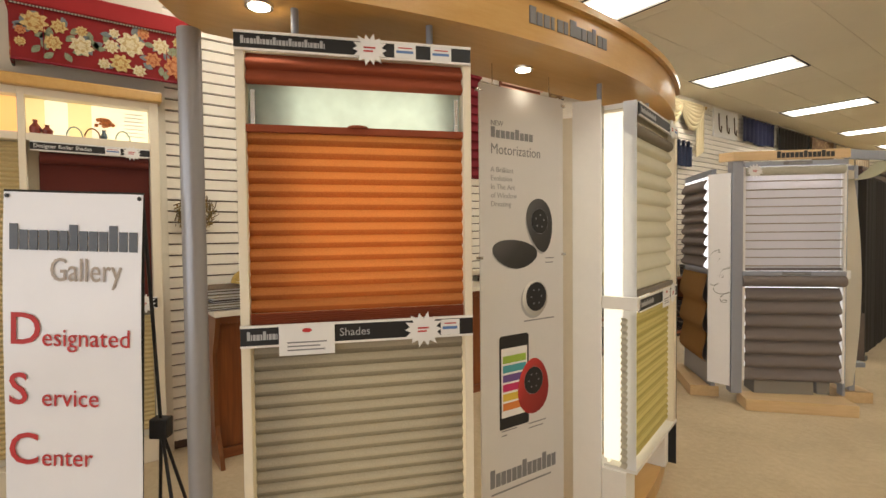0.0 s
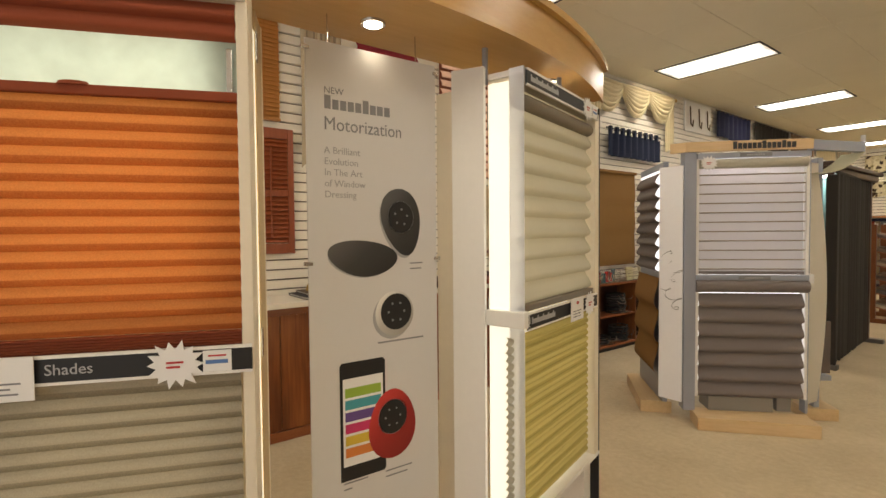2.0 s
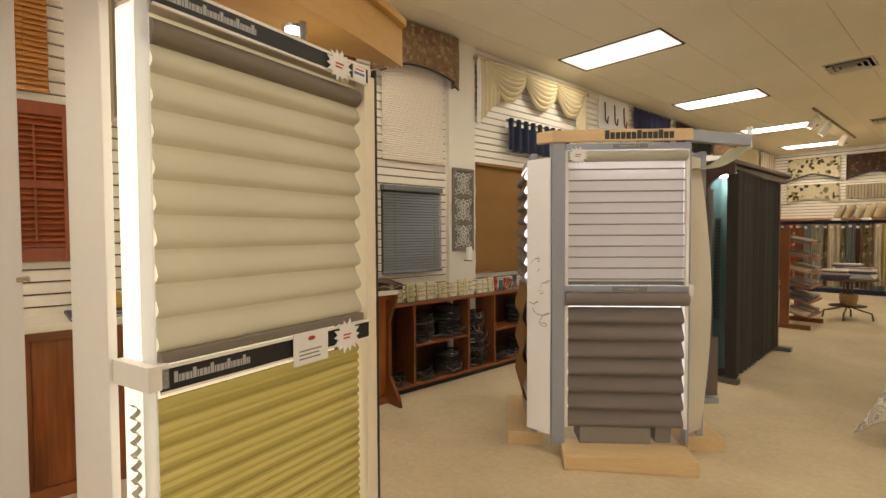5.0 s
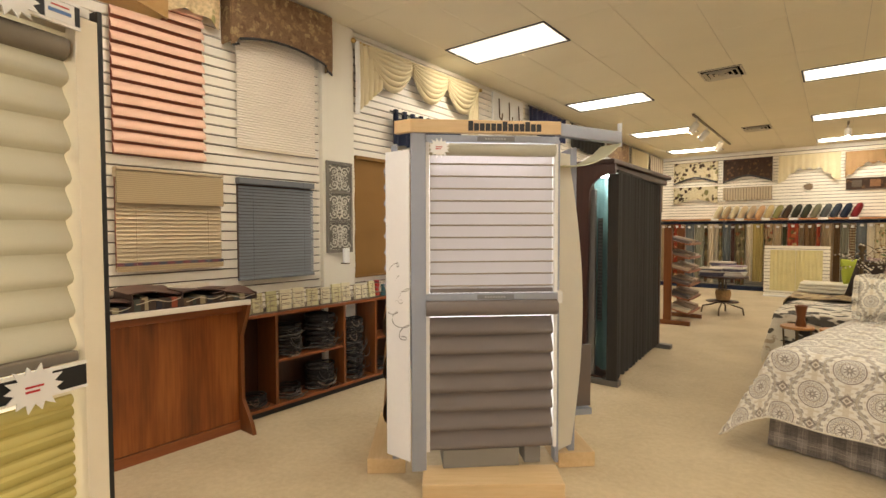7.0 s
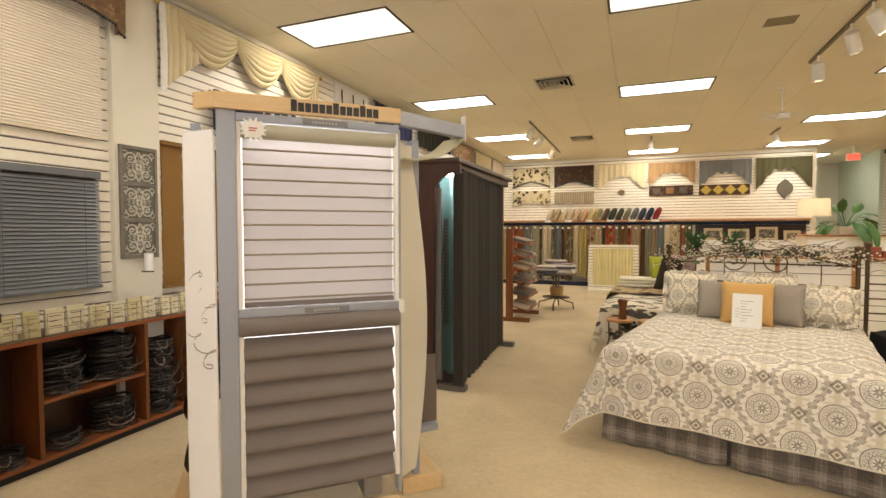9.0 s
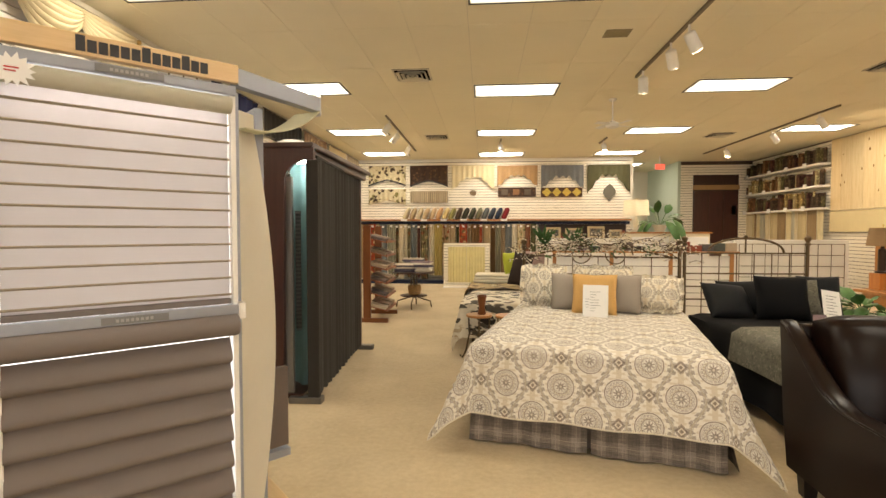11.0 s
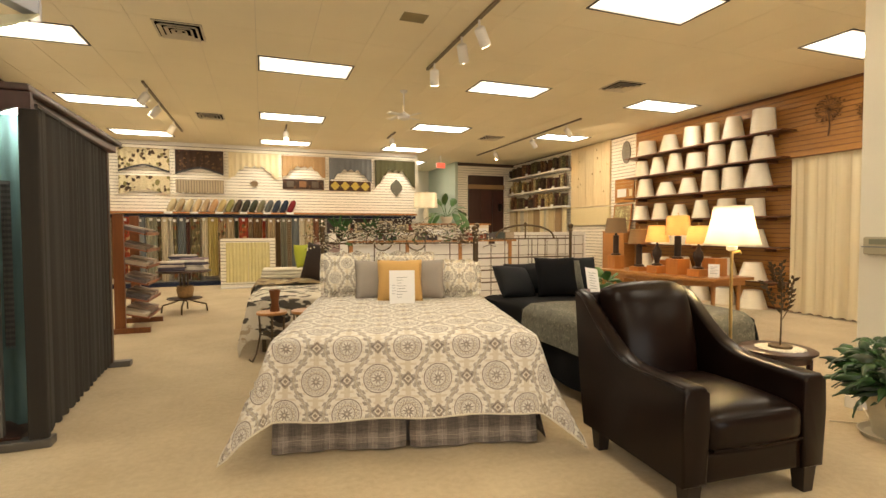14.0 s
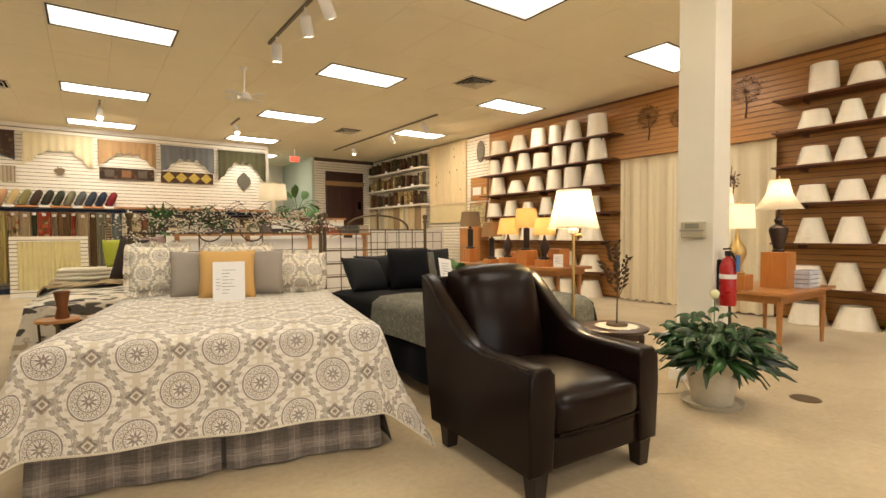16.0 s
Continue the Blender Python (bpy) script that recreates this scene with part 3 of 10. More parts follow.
# ---------------------------------------------------------------- the window-shade gallery
def cell_shade(w, z0, z1, pitch, depth, y=0.0, per=6, ripple=0.0):
    """A pleated shade: little rounded cells one under another; the front is -y."""
    n = max(2, round((z1 - z0) / pitch))
    prof = []
    for i in range(n):
        for k in range(per):
            f = k / per
            prof.append((z1 - (i + f) * (z1 - z0) / n, y - depth * math.sin(math.pi * f) ** 0.7))
    prof.append((z0, y))
    bm = bm_new()
    m = len(prof) - 1

    def at(u, v):
        z, d = prof[min(m, round(v * m))]
        return (u * w, d + ripple * math.sin(u * 9 + z * 5), z)

    sheet(bm, 2 if not ripple else 10, m, at)
    return bm


def fold_shade(w, z0, z1, pitch, depth, y=0.0, per=8, loose=0.0, lap=0.0):
    """Soft horizontal folds, each bulging towards its lower edge and tucked in under it."""
    n = max(1, round((z1 - z0) / pitch))
    prof = []
    for i in range(n):
        for k in range(per):
            f = k / per
            over = lap * min(1.0, f / 0.8) if f < 0.85 else 0.0
            prof.append((z1 - (i + f) * (z1 - z0) / n - over, y - depth * (math.sin(math.pi * 0.5 * min(1, f / 0.8)) ** 1.6 if f < 0.85 else (1 - f) / 0.15 * 0.9)))
    prof.append((z0, y))
    bm = bm_new()
    m = len(prof) - 1
    sheet(bm, 4, m, lambda u, v: (u * w, prof[min(m, round(v * m))][1] + loose * math.sin(u * 3.1 + v * 7), prof[min(m, round(v * m))][0]))
    return bm


def burst(r, points=14, y=0.0):
    """A star-shaped price burst, cut from card."""
    bm = bm_new()
    out = []
    for k in range(points * 2):
        rr = r * (1.0 if k % 2 == 0 else 0.68) * (0.92 + 0.16 * ((k * 37) % 7) / 7)
        a = math.pi * k / points
        out.append((rr * 1.15 * math.cos(a), rr * math.sin(a)))
    return extrude_y(bm, out, y - 0.004, y)


def bars(rows, x0, z0, h, gap, widths, y, depth=0.0008):
    """Unreadable print: rows of thin bars."""
    bm = bm_new()
    for r in range(rows):
        w = widths[r % len(widths)]
        box(bm, x0, x0 + w, y - depth, y, z0 - r * gap - h, z0 - r * gap)
    return bm


M_DIMWORD = mat("dim_white_ink", (0.42, 0.42, 0.43), 0.6)


def sign_strip(parent, w, zc, h, y, words=(), cards=(), star=None, name="sign_strip"):
    """A black strip with white edges, pale words as bars, cards and a price burst."""
    s = part(name, boxed(0, w, y, y + 0.008, zc - h / 2, zc + h / 2, bev=0.002), M_BLACK, parent, "black sign strip with white edges")
    bm = bm_new()
    box(bm, 0, w, y - 0.002, y + 0.006, zc + h / 2 - 0.007, zc + h / 2 + 0.001)
    box(bm, 0, w, y - 0.002, y + 0.006, zc - h / 2 - 0.001, zc - h / 2 + 0.006)
    part("white_edge", bm, M_WHITE, s)
    bm = bm_new()
    for a, b in words:
        x = a
        k = 0
        while x < b:
            ww = (0.009, 0.004, 0.008, 0.010, 0.005)[k % 5]
            hh = h * (0.27 if k % 5 else 0.40)
            box(bm, x, min(b, x + ww), y - 0.0012, y, zc - h * 0.17, zc - h * 0.17 + hh)
            x += ww + 0.0022
            k += 1
    if words:
        part("pale_wording", bm, M_DIMWORD, s)
    for a, b in cards:
        c = part("card", boxed(a, b, y - 0.003, y, zc - h * 0.40, zc + h * 0.36), M_PAPER, s, "small white printed card")
        bm = bm_new()
        box(bm, a + 0.012, b - 0.012, y - 0.0038, y - 0.003, zc + h * 0.14, zc + h * 0.2)
        part("red_bar", bm, M_REDINK, c)
        bm = bm_new()
        box(bm, a + 0.006, b - 0.008, y - 0.0038, y - 0.003, zc - h * 0.12, zc + h * 0.02)
        part("blue_bar", bm, mat("blue_ink", (0.1, 0.2, 0.45), 0.6), c)
    if star is not None:
        st = part("price_burst", burst(h * 0.86), M_PAPER, s, "white star-shaped price burst", m=pose(star, y - 0.004, zc - 0.004, 0, 0, 0))
        part("print", bars(2, -0.02, 0.008, 0.005, 0.011, (0.038, 0.03), -0.0042), M_REDINK, st)
    return s


gallery = thing("shade_gallery", "curved maple-topped shop display with lit window shades", "display")

# canopy: a curved front and a straight back, on slim posts
CX, CY, CR = -3.76, 2.25, 3.25


def arc(r, y0, y1, n=28):
    return [(CX + math.sqrt(r * r - (y - CY) ** 2), y) for y in (y0 + (y1 - y0) * k / n for k in range(n + 1))]


def slab(outline, z0, z1):
    bm = bm_new()
    a = [bm.verts.new((x, y, z0)) for x, y in outline]
    b = [bm.verts.new((x, y, z1)) for x, y in outline]
    n = len(outline)
    for k in range(n):
        bm.faces.new((a[k], a[(k + 1) % n], b[(k + 1) % n], b[k]))
    bm.faces.new(a[::-1])
    bm.faces.new(b)
    return bm


Y0, Y1 = 0.55, 3.8
canopy = part("canopy", slab(arc(CR - 0.012, Y0, Y1) + [(-0.97, Y1), (-0.97, 1.9), (-1.16, 1.5), (-1.16, 1.11), (-1.085, 1.014), (-0.97, 0.94), (-0.97, Y0)], 2.2, 2.37), M_MAPLE, gallery, "golden maple canopy")
part("fascia", slab(arc(CR, Y0, Y1) + arc(CR - 0.012, Y0, Y1)[::-1], 2.185, 2.345), M_MAPLE, canopy, smooth=30)
part("cornice", slab(arc(CR + 0.025, Y0, Y1) + arc(CR - 0.012, Y0, Y1)[::-1], 2.345, 2.375), M_MAPLE, canopy, smooth=30)
bm = bm_new()
for k, w in enumerate((0.032, 0.028, 0.03, 0.018, 0.03, 0.022, 0.036, 0.03, 0.028, 0.032, 0.02, 0.028, 0.028)):
    yy = 2.06 + k * 0.0365
    xx = CX + math.sqrt((CR + 0.001) ** 2 - (yy + 0.015 - CY) ** 2)
    box(bm, xx - 0.002, xx + 0.003, yy, yy + w, 2.245, 2.245 + (0.062 if k in (0, 6, 10) else 0.046))
part("maker_mark", bm, M_GREYINK, canopy, "dark maker's mark as plain bars")
for x, y in ((-0.778, 2.3), (-0.83, 1.2), (-0.86, 3.3)):
    d = part("downlight", lathe(bm_new(), [(0.028, 2.192), (0.042, 2.19), (0.044, 2.2)], 20, m=pose(x, y, 0)), M_CHROME, canopy, "recessed round downlight, on")
    part("lens", lathe(bm_new(), [(0.001, 2.1895), (0.032, 2.1890)], 20, m=pose(x, y, 0), caps=False), M_SPOT, d)
    lamp("SPOT", "downlight_beam", look((x, y, 2.18), (x + 0.45, y, 0.9)), 3.5, cone=120)
for x, y, r in ((-1.162, 1.06, 0.0387),):
    part("post", lathe(bm_new(), [(r, 0.02), (r, 2.2)], 20, m=pose(x, y, 0)), M_POST, gallery, "grey round metal post", smooth=40)
for x, y in ((-0.66, 1.72), (-0.80, 1.30), (-0.73, 2.77), (-0.80, 3.30)):
    part("hanger_rod", lathe(bm_new(), [(0.012, 2.06), (0.012, 2.2)], 10, m=pose(x, y, 0)), M_STEEL, gallery, smooth=40)
part("platform", slab(arc(CR - 0.05, 0.5, 4.02) + [(-1.12, 4.0), (-1.12, 0.5)], 0.0, 0.1), M_MAPLE, gallery, "curved maple platform")

# first panel: orange shade above, taupe shade below
A1 = math.degrees(math.atan2(0.69, 0.30))
P1 = pose(-0.860, 1.131, 0.026, 0, 0, A1)
panel = thing("lit_shade_display", "white-framed lit display panel with orange and taupe pleated shades", "display panel", P1, "shade panels")
W1 = 0.752
bm = bm_new()
for x in (0.0, W1 - 0.028):
    box(bm, x, x + 0.028, 0.0, 0.10, 0.074, 2.085, bev=0.003)
box(bm, 0.028, W1 - 0.028, 0.01, 0.10, 2.03, 2.08)
box(bm, 0.028, W1 - 0.028, 0.01, 0.10, 0.1, 0.28)
part("frame", bm, M_CREAM, panel, "cream painted side frame")
part("back_panel", boxed(0.028, W1 - 0.028, 0.096, 0.102, 0.26, 2.03), M_CREAM, panel)
for z0_, z1_ in ((0.36, 1.06), (1.28, 1.98)):
    part("light_box", boxed(0.16, W1 - 0.10, 0.086, 0.094, z0_, z1_), M_BOXLIGHT1, panel, "glowing warm light box")
part("edge_diffuser", boxed(W1 - 0.020, W1 - 0.004, 0.10, 0.165, 0.30, 2.02), glow("panel_edge_glow", (1.0, 0.89, 0.62), 0.9), panel, "glowing warm edge of the light box")
part("side_board", boxed(W1 - 0.022, W1, 0.165, 0.29, 0.074, 2.085, bev=0.003), mat("tan_edge_board", (0.52, 0.38, 0.20), 0.5, var=0.08), panel, "tan wooden side board")
part("side_edge", boxed(W1 - 0.024, W1 + 0.002, 0.29, 0.305, 0.074, 2.088, bev=0.003), M_CREAM, panel)
part("side_board", boxed(0.0, 0.022, 0.102, 0.30, 0.074, 2.085, bev=0.003), M_CREAM, panel)
part("rear_panel", boxed(0.022, W1 - 0.024, 0.292, 0.30, 0.10, 2.06), M_CREAM, panel)
for z in (1.98, 1.15, 0.50):
    part("hinge", boxed(W1, W1 + 0.004, 0.150, 0.172, z - 0.04, z + 0.04, bev=0.001), M_CHROME, panel)
part("frosted_pane", boxed(0.03, W1 - 0.03, 0.045, 0.05, 1.76, 1.96), M_FROST, panel, "frosted window pane")
v = part("valance", fold_shade(W1 - 0.06, 1.935, 2.03, 0.05, 0.022, 0.02), M_RUST, panel, "rust-orange folded valance", smooth=60, m=pose(0.03, 0, 0))
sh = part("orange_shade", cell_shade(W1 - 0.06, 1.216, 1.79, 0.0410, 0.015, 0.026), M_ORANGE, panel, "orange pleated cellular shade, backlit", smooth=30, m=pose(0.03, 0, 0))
part("top_rail", boxed(0.028, W1 - 0.028, 0.0, 0.03, 1.785, 1.808, bev=0.003), M_RUST, sh, m=pose(-0.03, 0, 0))
part("handle", lathe(bm_new(), [(0.035, 0), (0.03, 0.008), (0.02, 0.01)], 16, m=Matrix.Translation((0.34, 0.005, 1.805)) @ Matrix.Diagonal((1, 0.5, 1, 1))), M_RUST, sh)
part("stacked_pleats", cell_shade(W1 - 0.06, 1.168, 1.216, 0.007, 0.014, 0.018), M_RUST, sh, "dark red stacked pleats")
for x in (0.04, W1 - 0.055):
    part("side_clip", boxed(x, x + 0.014, 0.02, 0.04, 1.80, 1.92, bev=0.002), M_CHROME, panel)
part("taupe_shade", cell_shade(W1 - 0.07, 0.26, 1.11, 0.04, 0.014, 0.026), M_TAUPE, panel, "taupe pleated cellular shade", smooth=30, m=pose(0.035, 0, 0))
sign_strip(panel, W1 - 0.004, 2.058, 0.058, -0.012, words=((0.02, 0.27),), cards=((0.49, 0.56), (0.61, 0.68)), star=0.41)
low = sign_strip(panel, W1 - 0.004, 1.148, 0.068, -0.012, words=((0.02, 0.11),), cards=((0.635, 0.70),), star=0.575)
letters("Shades", 0.036, M_DIMWORD, low, pose(0.30, -0.0135, 1.137, 90, 0, 0))
card = part("notice_card", boxed(0.115, 0.285, -0.024, -0.020, 1.085, 1.185, bev=0.001), M_PAPER, panel, "white notice card with a red mark")
part("red_mark", lathe(bm_new(), [(0.001, 0), (0.015, 0.0)], 20, m=Matrix.Translation((0.20, -0.0245, 1.163)) @ Matrix.Diagonal((1, 1, 0.45, 1)) @ UPRIGHT, caps=False), M_REDINK, card)
part("print", bars(3, 0.14, 1.128, 0.004, 0.012, (0.12, 0.10, 0.115), -0.0242), M_GREYINK, card)

# the poster board between the panels
POSTER = pose(-0.80, 2.065, 0, 0, 0, 88)
poster = thing("poster_board", "white hanging poster board showing remote controls", "poster", POSTER)
PW = 0.50
part("board", boxed(0, PW, 0, 0.006, 0.08, 2.105, bev=0.001), M_POSTER, poster)
letters("NEW", 0.03, M_PALEINK, poster, pose(0.06, -0.0008, 1.94, 90, 0, 0))
bm = bm_new()
for k in range(9):
    box(bm, 0.062 + k * 0.0275, 0.062 + k * 0.0275 + 0.0215, -0.0012, 0, 1.89, 1.89 + (0.044 if k in (0, 5) else 0.032))
part("heading_name", bm, M_PALEINK, poster, "grey product name as plain bars")
letters("Motorization", 0.062, M_PALEINK, poster, pose(0.058, -0.0008, 1.822, 90, 0, 0), squeeze=0.9)
for k, line in enumerate(("A Brilliant", "Evolution", "In The Art", "of Window", "Dressing")):
    letters(line, 0.032, M_SOFTINK, poster, pose(0.058, -0.0008, 1.745 - 0.036 * k, 90, 0, 0))


def ellipse(rx, rz, n=36, egg=0.0):
    return [(rx * math.cos(2 * math.pi * k / n) * (1 + egg * math.sin(2 * math.pi * k / n)), rz * math.sin(2 * math.pi * k / n)) for k in range(n)]


def print_shape(name, outline, material, parent, m, lift=0.0012):
    return part(name, extrude_y(bm_new(), outline, -lift, 0.0), material, parent, m=m)


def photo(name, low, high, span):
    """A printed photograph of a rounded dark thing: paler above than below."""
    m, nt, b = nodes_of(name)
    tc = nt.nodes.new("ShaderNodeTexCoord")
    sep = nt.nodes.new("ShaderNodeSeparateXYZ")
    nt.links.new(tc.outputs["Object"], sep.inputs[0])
    # the highlight is put into the ink: paler towards the upper left
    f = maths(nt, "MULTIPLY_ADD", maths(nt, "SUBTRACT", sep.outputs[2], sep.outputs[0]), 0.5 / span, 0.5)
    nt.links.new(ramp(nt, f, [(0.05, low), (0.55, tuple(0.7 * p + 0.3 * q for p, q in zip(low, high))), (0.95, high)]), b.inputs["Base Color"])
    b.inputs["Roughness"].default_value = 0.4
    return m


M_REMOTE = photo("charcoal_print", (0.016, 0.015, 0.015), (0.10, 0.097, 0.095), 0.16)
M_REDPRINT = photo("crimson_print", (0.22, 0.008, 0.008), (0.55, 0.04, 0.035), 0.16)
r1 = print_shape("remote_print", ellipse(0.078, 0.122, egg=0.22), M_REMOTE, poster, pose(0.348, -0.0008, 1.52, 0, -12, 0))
# printed drop shadows of the remotes, drawn as soft grey ellipses
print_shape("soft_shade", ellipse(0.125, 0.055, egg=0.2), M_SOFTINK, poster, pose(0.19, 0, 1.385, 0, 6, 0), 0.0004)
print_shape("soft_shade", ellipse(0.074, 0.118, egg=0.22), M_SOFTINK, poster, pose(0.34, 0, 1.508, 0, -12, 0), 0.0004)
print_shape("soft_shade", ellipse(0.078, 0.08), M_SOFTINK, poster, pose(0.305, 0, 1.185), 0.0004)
print_shape("dial_rim", ellipse(0.054, 0.059), M_GREYINK, r1, pose(0, -0.0006, 0.02), 0.0006)
print_shape("dial", ellipse(0.05, 0.055), M_BLACK, r1, pose(0, -0.0012, 0.02))
for a in range(5):
    print_shape("button", ellipse(0.0045, 0.0045, 10), M_GREYINK, r1, pose(0.026 * math.cos(a * 1.256), -0.0024, 0.02 + 0.028 * math.sin(a * 1.256)), 0.0006)
print_shape("pebble_print", ellipse(0.13, 0.062, egg=0.2), M_REMOTE, poster, pose(0.195, -0.0006, 1.395, 0, 6, 0))
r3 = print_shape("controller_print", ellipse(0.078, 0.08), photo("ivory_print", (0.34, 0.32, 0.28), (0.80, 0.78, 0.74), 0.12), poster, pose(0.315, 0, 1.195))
print_shape("dial", ellipse(0.063, 0.065), M_BLACK, r3, pose(0.006, -0.0012, 0.006))
for a in range(6):
    print_shape("button", ellipse(0.0045, 0.0045, 10), M_GREYINK, r3, pose(0.006 + 0.032 * math.cos(a * 1.047), -0.0024, 0.006 + 0.034 * math.sin(a * 1.047)), 0.0006)
phone = print_shape("phone_print", [(0, 0), (0.165, 0), (0.172, 0.01), (0.172, 0.395), (0.162, 0.405), (0.008, 0.405), (0, 0.395)], M_BLACK, poster, pose(0.10, 0, 0.64))
print_shape("screen", [(0.01, 0.05), (0.162, 0.05), (0.162, 0.35), (0.01, 0.35)], M_PAPER, phone, pose(0, -0.0012, 0), 0.0006)
for k, c in enumerate(((0.30, 0.45, 0.05), (0.06, 0.33, 0.38), (0.13, 0.07, 0.25), (0.55, 0.03, 0.13), (0.66, 0.47, 0.05), (0.62, 0.20, 0.04))):
    print_shape("colour_bar", [(0.018, 0), (0.154, 0), (0.154, 0.032), (0.018, 0.032)], mat("screen_colour", c, 0.5, var=0.05), phone, pose(0, -0.0018, 0.285 - 0.041 * k), 0.0006)
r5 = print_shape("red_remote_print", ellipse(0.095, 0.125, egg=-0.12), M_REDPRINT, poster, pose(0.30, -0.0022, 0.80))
print_shape("dial_rim", ellipse(0.06, 0.064), M_GREYINK, r5, pose(0, -0.0006, 0.025), 0.0006)
print_shape("dial", ellipse(0.056, 0.06), M_BLACK, r5, pose(0, -0.0012, 0.025))
for a in range(6):
    print_shape("button", ellipse(0.004, 0.004, 10), M_GREYINK, r5, pose(0.03 * math.cos(a * 1.047), -0.0024, 0.025 + 0.032 * math.sin(a * 1.047)), 0.0006)
part("small_print", bars(2, 0.38, 1.375, 0.005, 0.02, (0.055, 0.05), -0.0008), M_PALEINK, poster)
part("small_print", bars(1, 0.245, 1.10, 0.006, 0.02, (0.19,), -0.0008), M_PALEINK, poster)
part("small_print", bars(2, 0.11, 0.635, 0.005, 0.02, (0.09, 0.03), -0.0008), M_PALEINK, poster)
part("small_print", bars(2, 0.27, 0.635, 0.005, 0.02, (0.11, 0.09), -0.0008), M_PALEINK, poster)
bm = bm_new()
for k in range(13):
    box(bm, 0.045 + k * 0.031, 0.045 + k * 0.031 + 0.026, -0.001, 0, 0.40, 0.40 + (0.078 if k in (0, 6, 10) else 0.058))
part("maker_mark", bm, M_GREYINK, poster, "dark maker's mark as plain bars")
part("small_print", bars(1, 0.05, 0.375, 0.008, 0.02, (0.36,), -0.0008), M_PALEINK, poster)
for z in (1.38, 2.07):
    for x in (-0.012, PW - 0.012):
        part("clip", boxed(x, x + 0.026, -0.004, 0.012, z, z + 0.012, bev=0.002), M_CHROME, poster)
for x in (0.08, PW - 0.08):
    part("hanging_wire", tube(bm_new(), [(x, 0.01, 2.09), (x, 0.012, 2.2)], 0.002, 6), M_CHROME, poster)

# third panel: soft-fold shade above, lime shade below, under a clear cover
A3 = math.degrees(math.atan2(0.642, -0.183))
panel3 = thing("lit_shade_display", "white-framed lit display panel with oyster and lime shades under acrylic", "display panel", pose(-0.547, 2.795, 0, 0, 0, A3), "shade panels")
W3 = 0.80
S3 = 0.735
part("light_box", boxed(0.0, S3 - 0.03, 0.125, 0.135, 0.38, 2.05), M_BOXLIGHT3, panel3, "glowing warm light box")
bm = bm_new()
box(bm, S3 + 0.01, W3, 0.0, 0.15, 0.36, 2.06, bev=0.003)
box(bm, 0.0, S3 + 0.01, 0.04, 0.15, 2.02, 2.06)
part("frame", bm, M_CREAM, panel3, "cream painted frame")
part("edge_strip", boxed(W3, W3 + 0.012, 0.0, 0.16, 0.1, 2.09), M_BLACK, panel3, "dark edge strip")
part("side_board", boxed(-0.012, 0.012, 0.155, 0.29, 0.1, 2.11, bev=0.003), M_WHITE, panel3, "white upright board", m=pose(0.0, 0.0, 0, 0, 0, 10))
part("return_board", boxed(0.02, 0.045, 0.30, 0.42, 0.1, 2.06, bev=0.003), M_CREAM, panel3, "cream return board")
for z in (1.93, 1.18, 0.52):
    part("hinge", boxed(0.01, 0.02, 0.14, 0.165, z - 0.05, z + 0.05, bev=0.002), M_CHROME, panel3)
up = part("soft_shade", fold_shade(S3 - 0.012, 1.20, 1.965, 0.085, 0.03, 0.045, loose=0.002), M_SOFT, panel3, "oyster soft-fold shade, backlit", smooth=70, m=pose(0.012, 0, 0))
part("head_roll", lathe(bm_new(), [(0.03, 0.0), (0.03, S3 - 0.012)], 16, m=pose(0.012, 0.035, 1.975) @ pose(0, 0, 0, 0, 90, 0)), M_SOFTDARK, up, smooth=40, m=pose(-0.012, 0, 0))
part("bottom_bar", boxed(0.012, S3, 0.005, 0.04, 1.18, 1.206, bev=0.004), M_SOFTDARK, up, m=pose(-0.012, 0, 0))
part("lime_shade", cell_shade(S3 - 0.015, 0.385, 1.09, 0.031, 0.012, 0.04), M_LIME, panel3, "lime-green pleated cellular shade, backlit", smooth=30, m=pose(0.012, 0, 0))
part("pleat_edge", cell_shade(0.03, 0.385, 1.09, 0.031, 0.018, 0.03), M_SOFT, panel3, m=pose(-0.012, 0.03, 0, 0, 0, 80))
part("edge_diffuser", boxed(-0.004, 0.0, 0.062, 0.150, 0.40, 2.045), M_EDGEGLOW, panel3, "glowing warm edge of the light box")
cover = part("acrylic_side", boxed(-0.006, -0.002, -0.002, 0.060, 0.37, 2.09, bev=0.001), M_ACRYLIC, panel3, "clear acrylic side cover")
cover.visible_shadow = False
part("top_plate", boxed(-0.004, W3 - 0.02, 0.0, 0.15, 2.062, 2.085), M_WHITE, panel3)
part("bottom_plate", boxed(-0.006, W3, -0.004, 0.15, 0.355, 0.372), M_WHITE, panel3)
part("plinth", boxed(-0.02, 0.12, 0.04, 0.30, 0.1, 0.355, bev=0.003), M_WHITE, panel3, "white plinth")
part("plinth", boxed(W3 - 0.09, W3 - 0.005, 0.04, 0.30, 0.1, 0.355, bev=0.003), M_WHITE, panel3, "white plinth")
part("acrylic_band", boxed(-0.03, 0.02, -0.014, 0.15, 1.125, 1.185, bev=0.002), M_WHITE, panel3, "white band end")
sign_strip(panel3, W3 - 0.05, 2.05, 0.062, -0.012, words=((0.03, 0.28),), cards=((0.67, 0.735),), star=0.60)
low = sign_strip(panel3, W3 - 0.06, 1.148, 0.066, -0.014, words=((0.03, 0.24),), star=0.62)
card = part("notice_card", boxed(0.385, 0.525, -0.026, -0.022, 1.09, 1.19, bev=0.001), M_PAPER, panel3, "white notice card with a red mark")
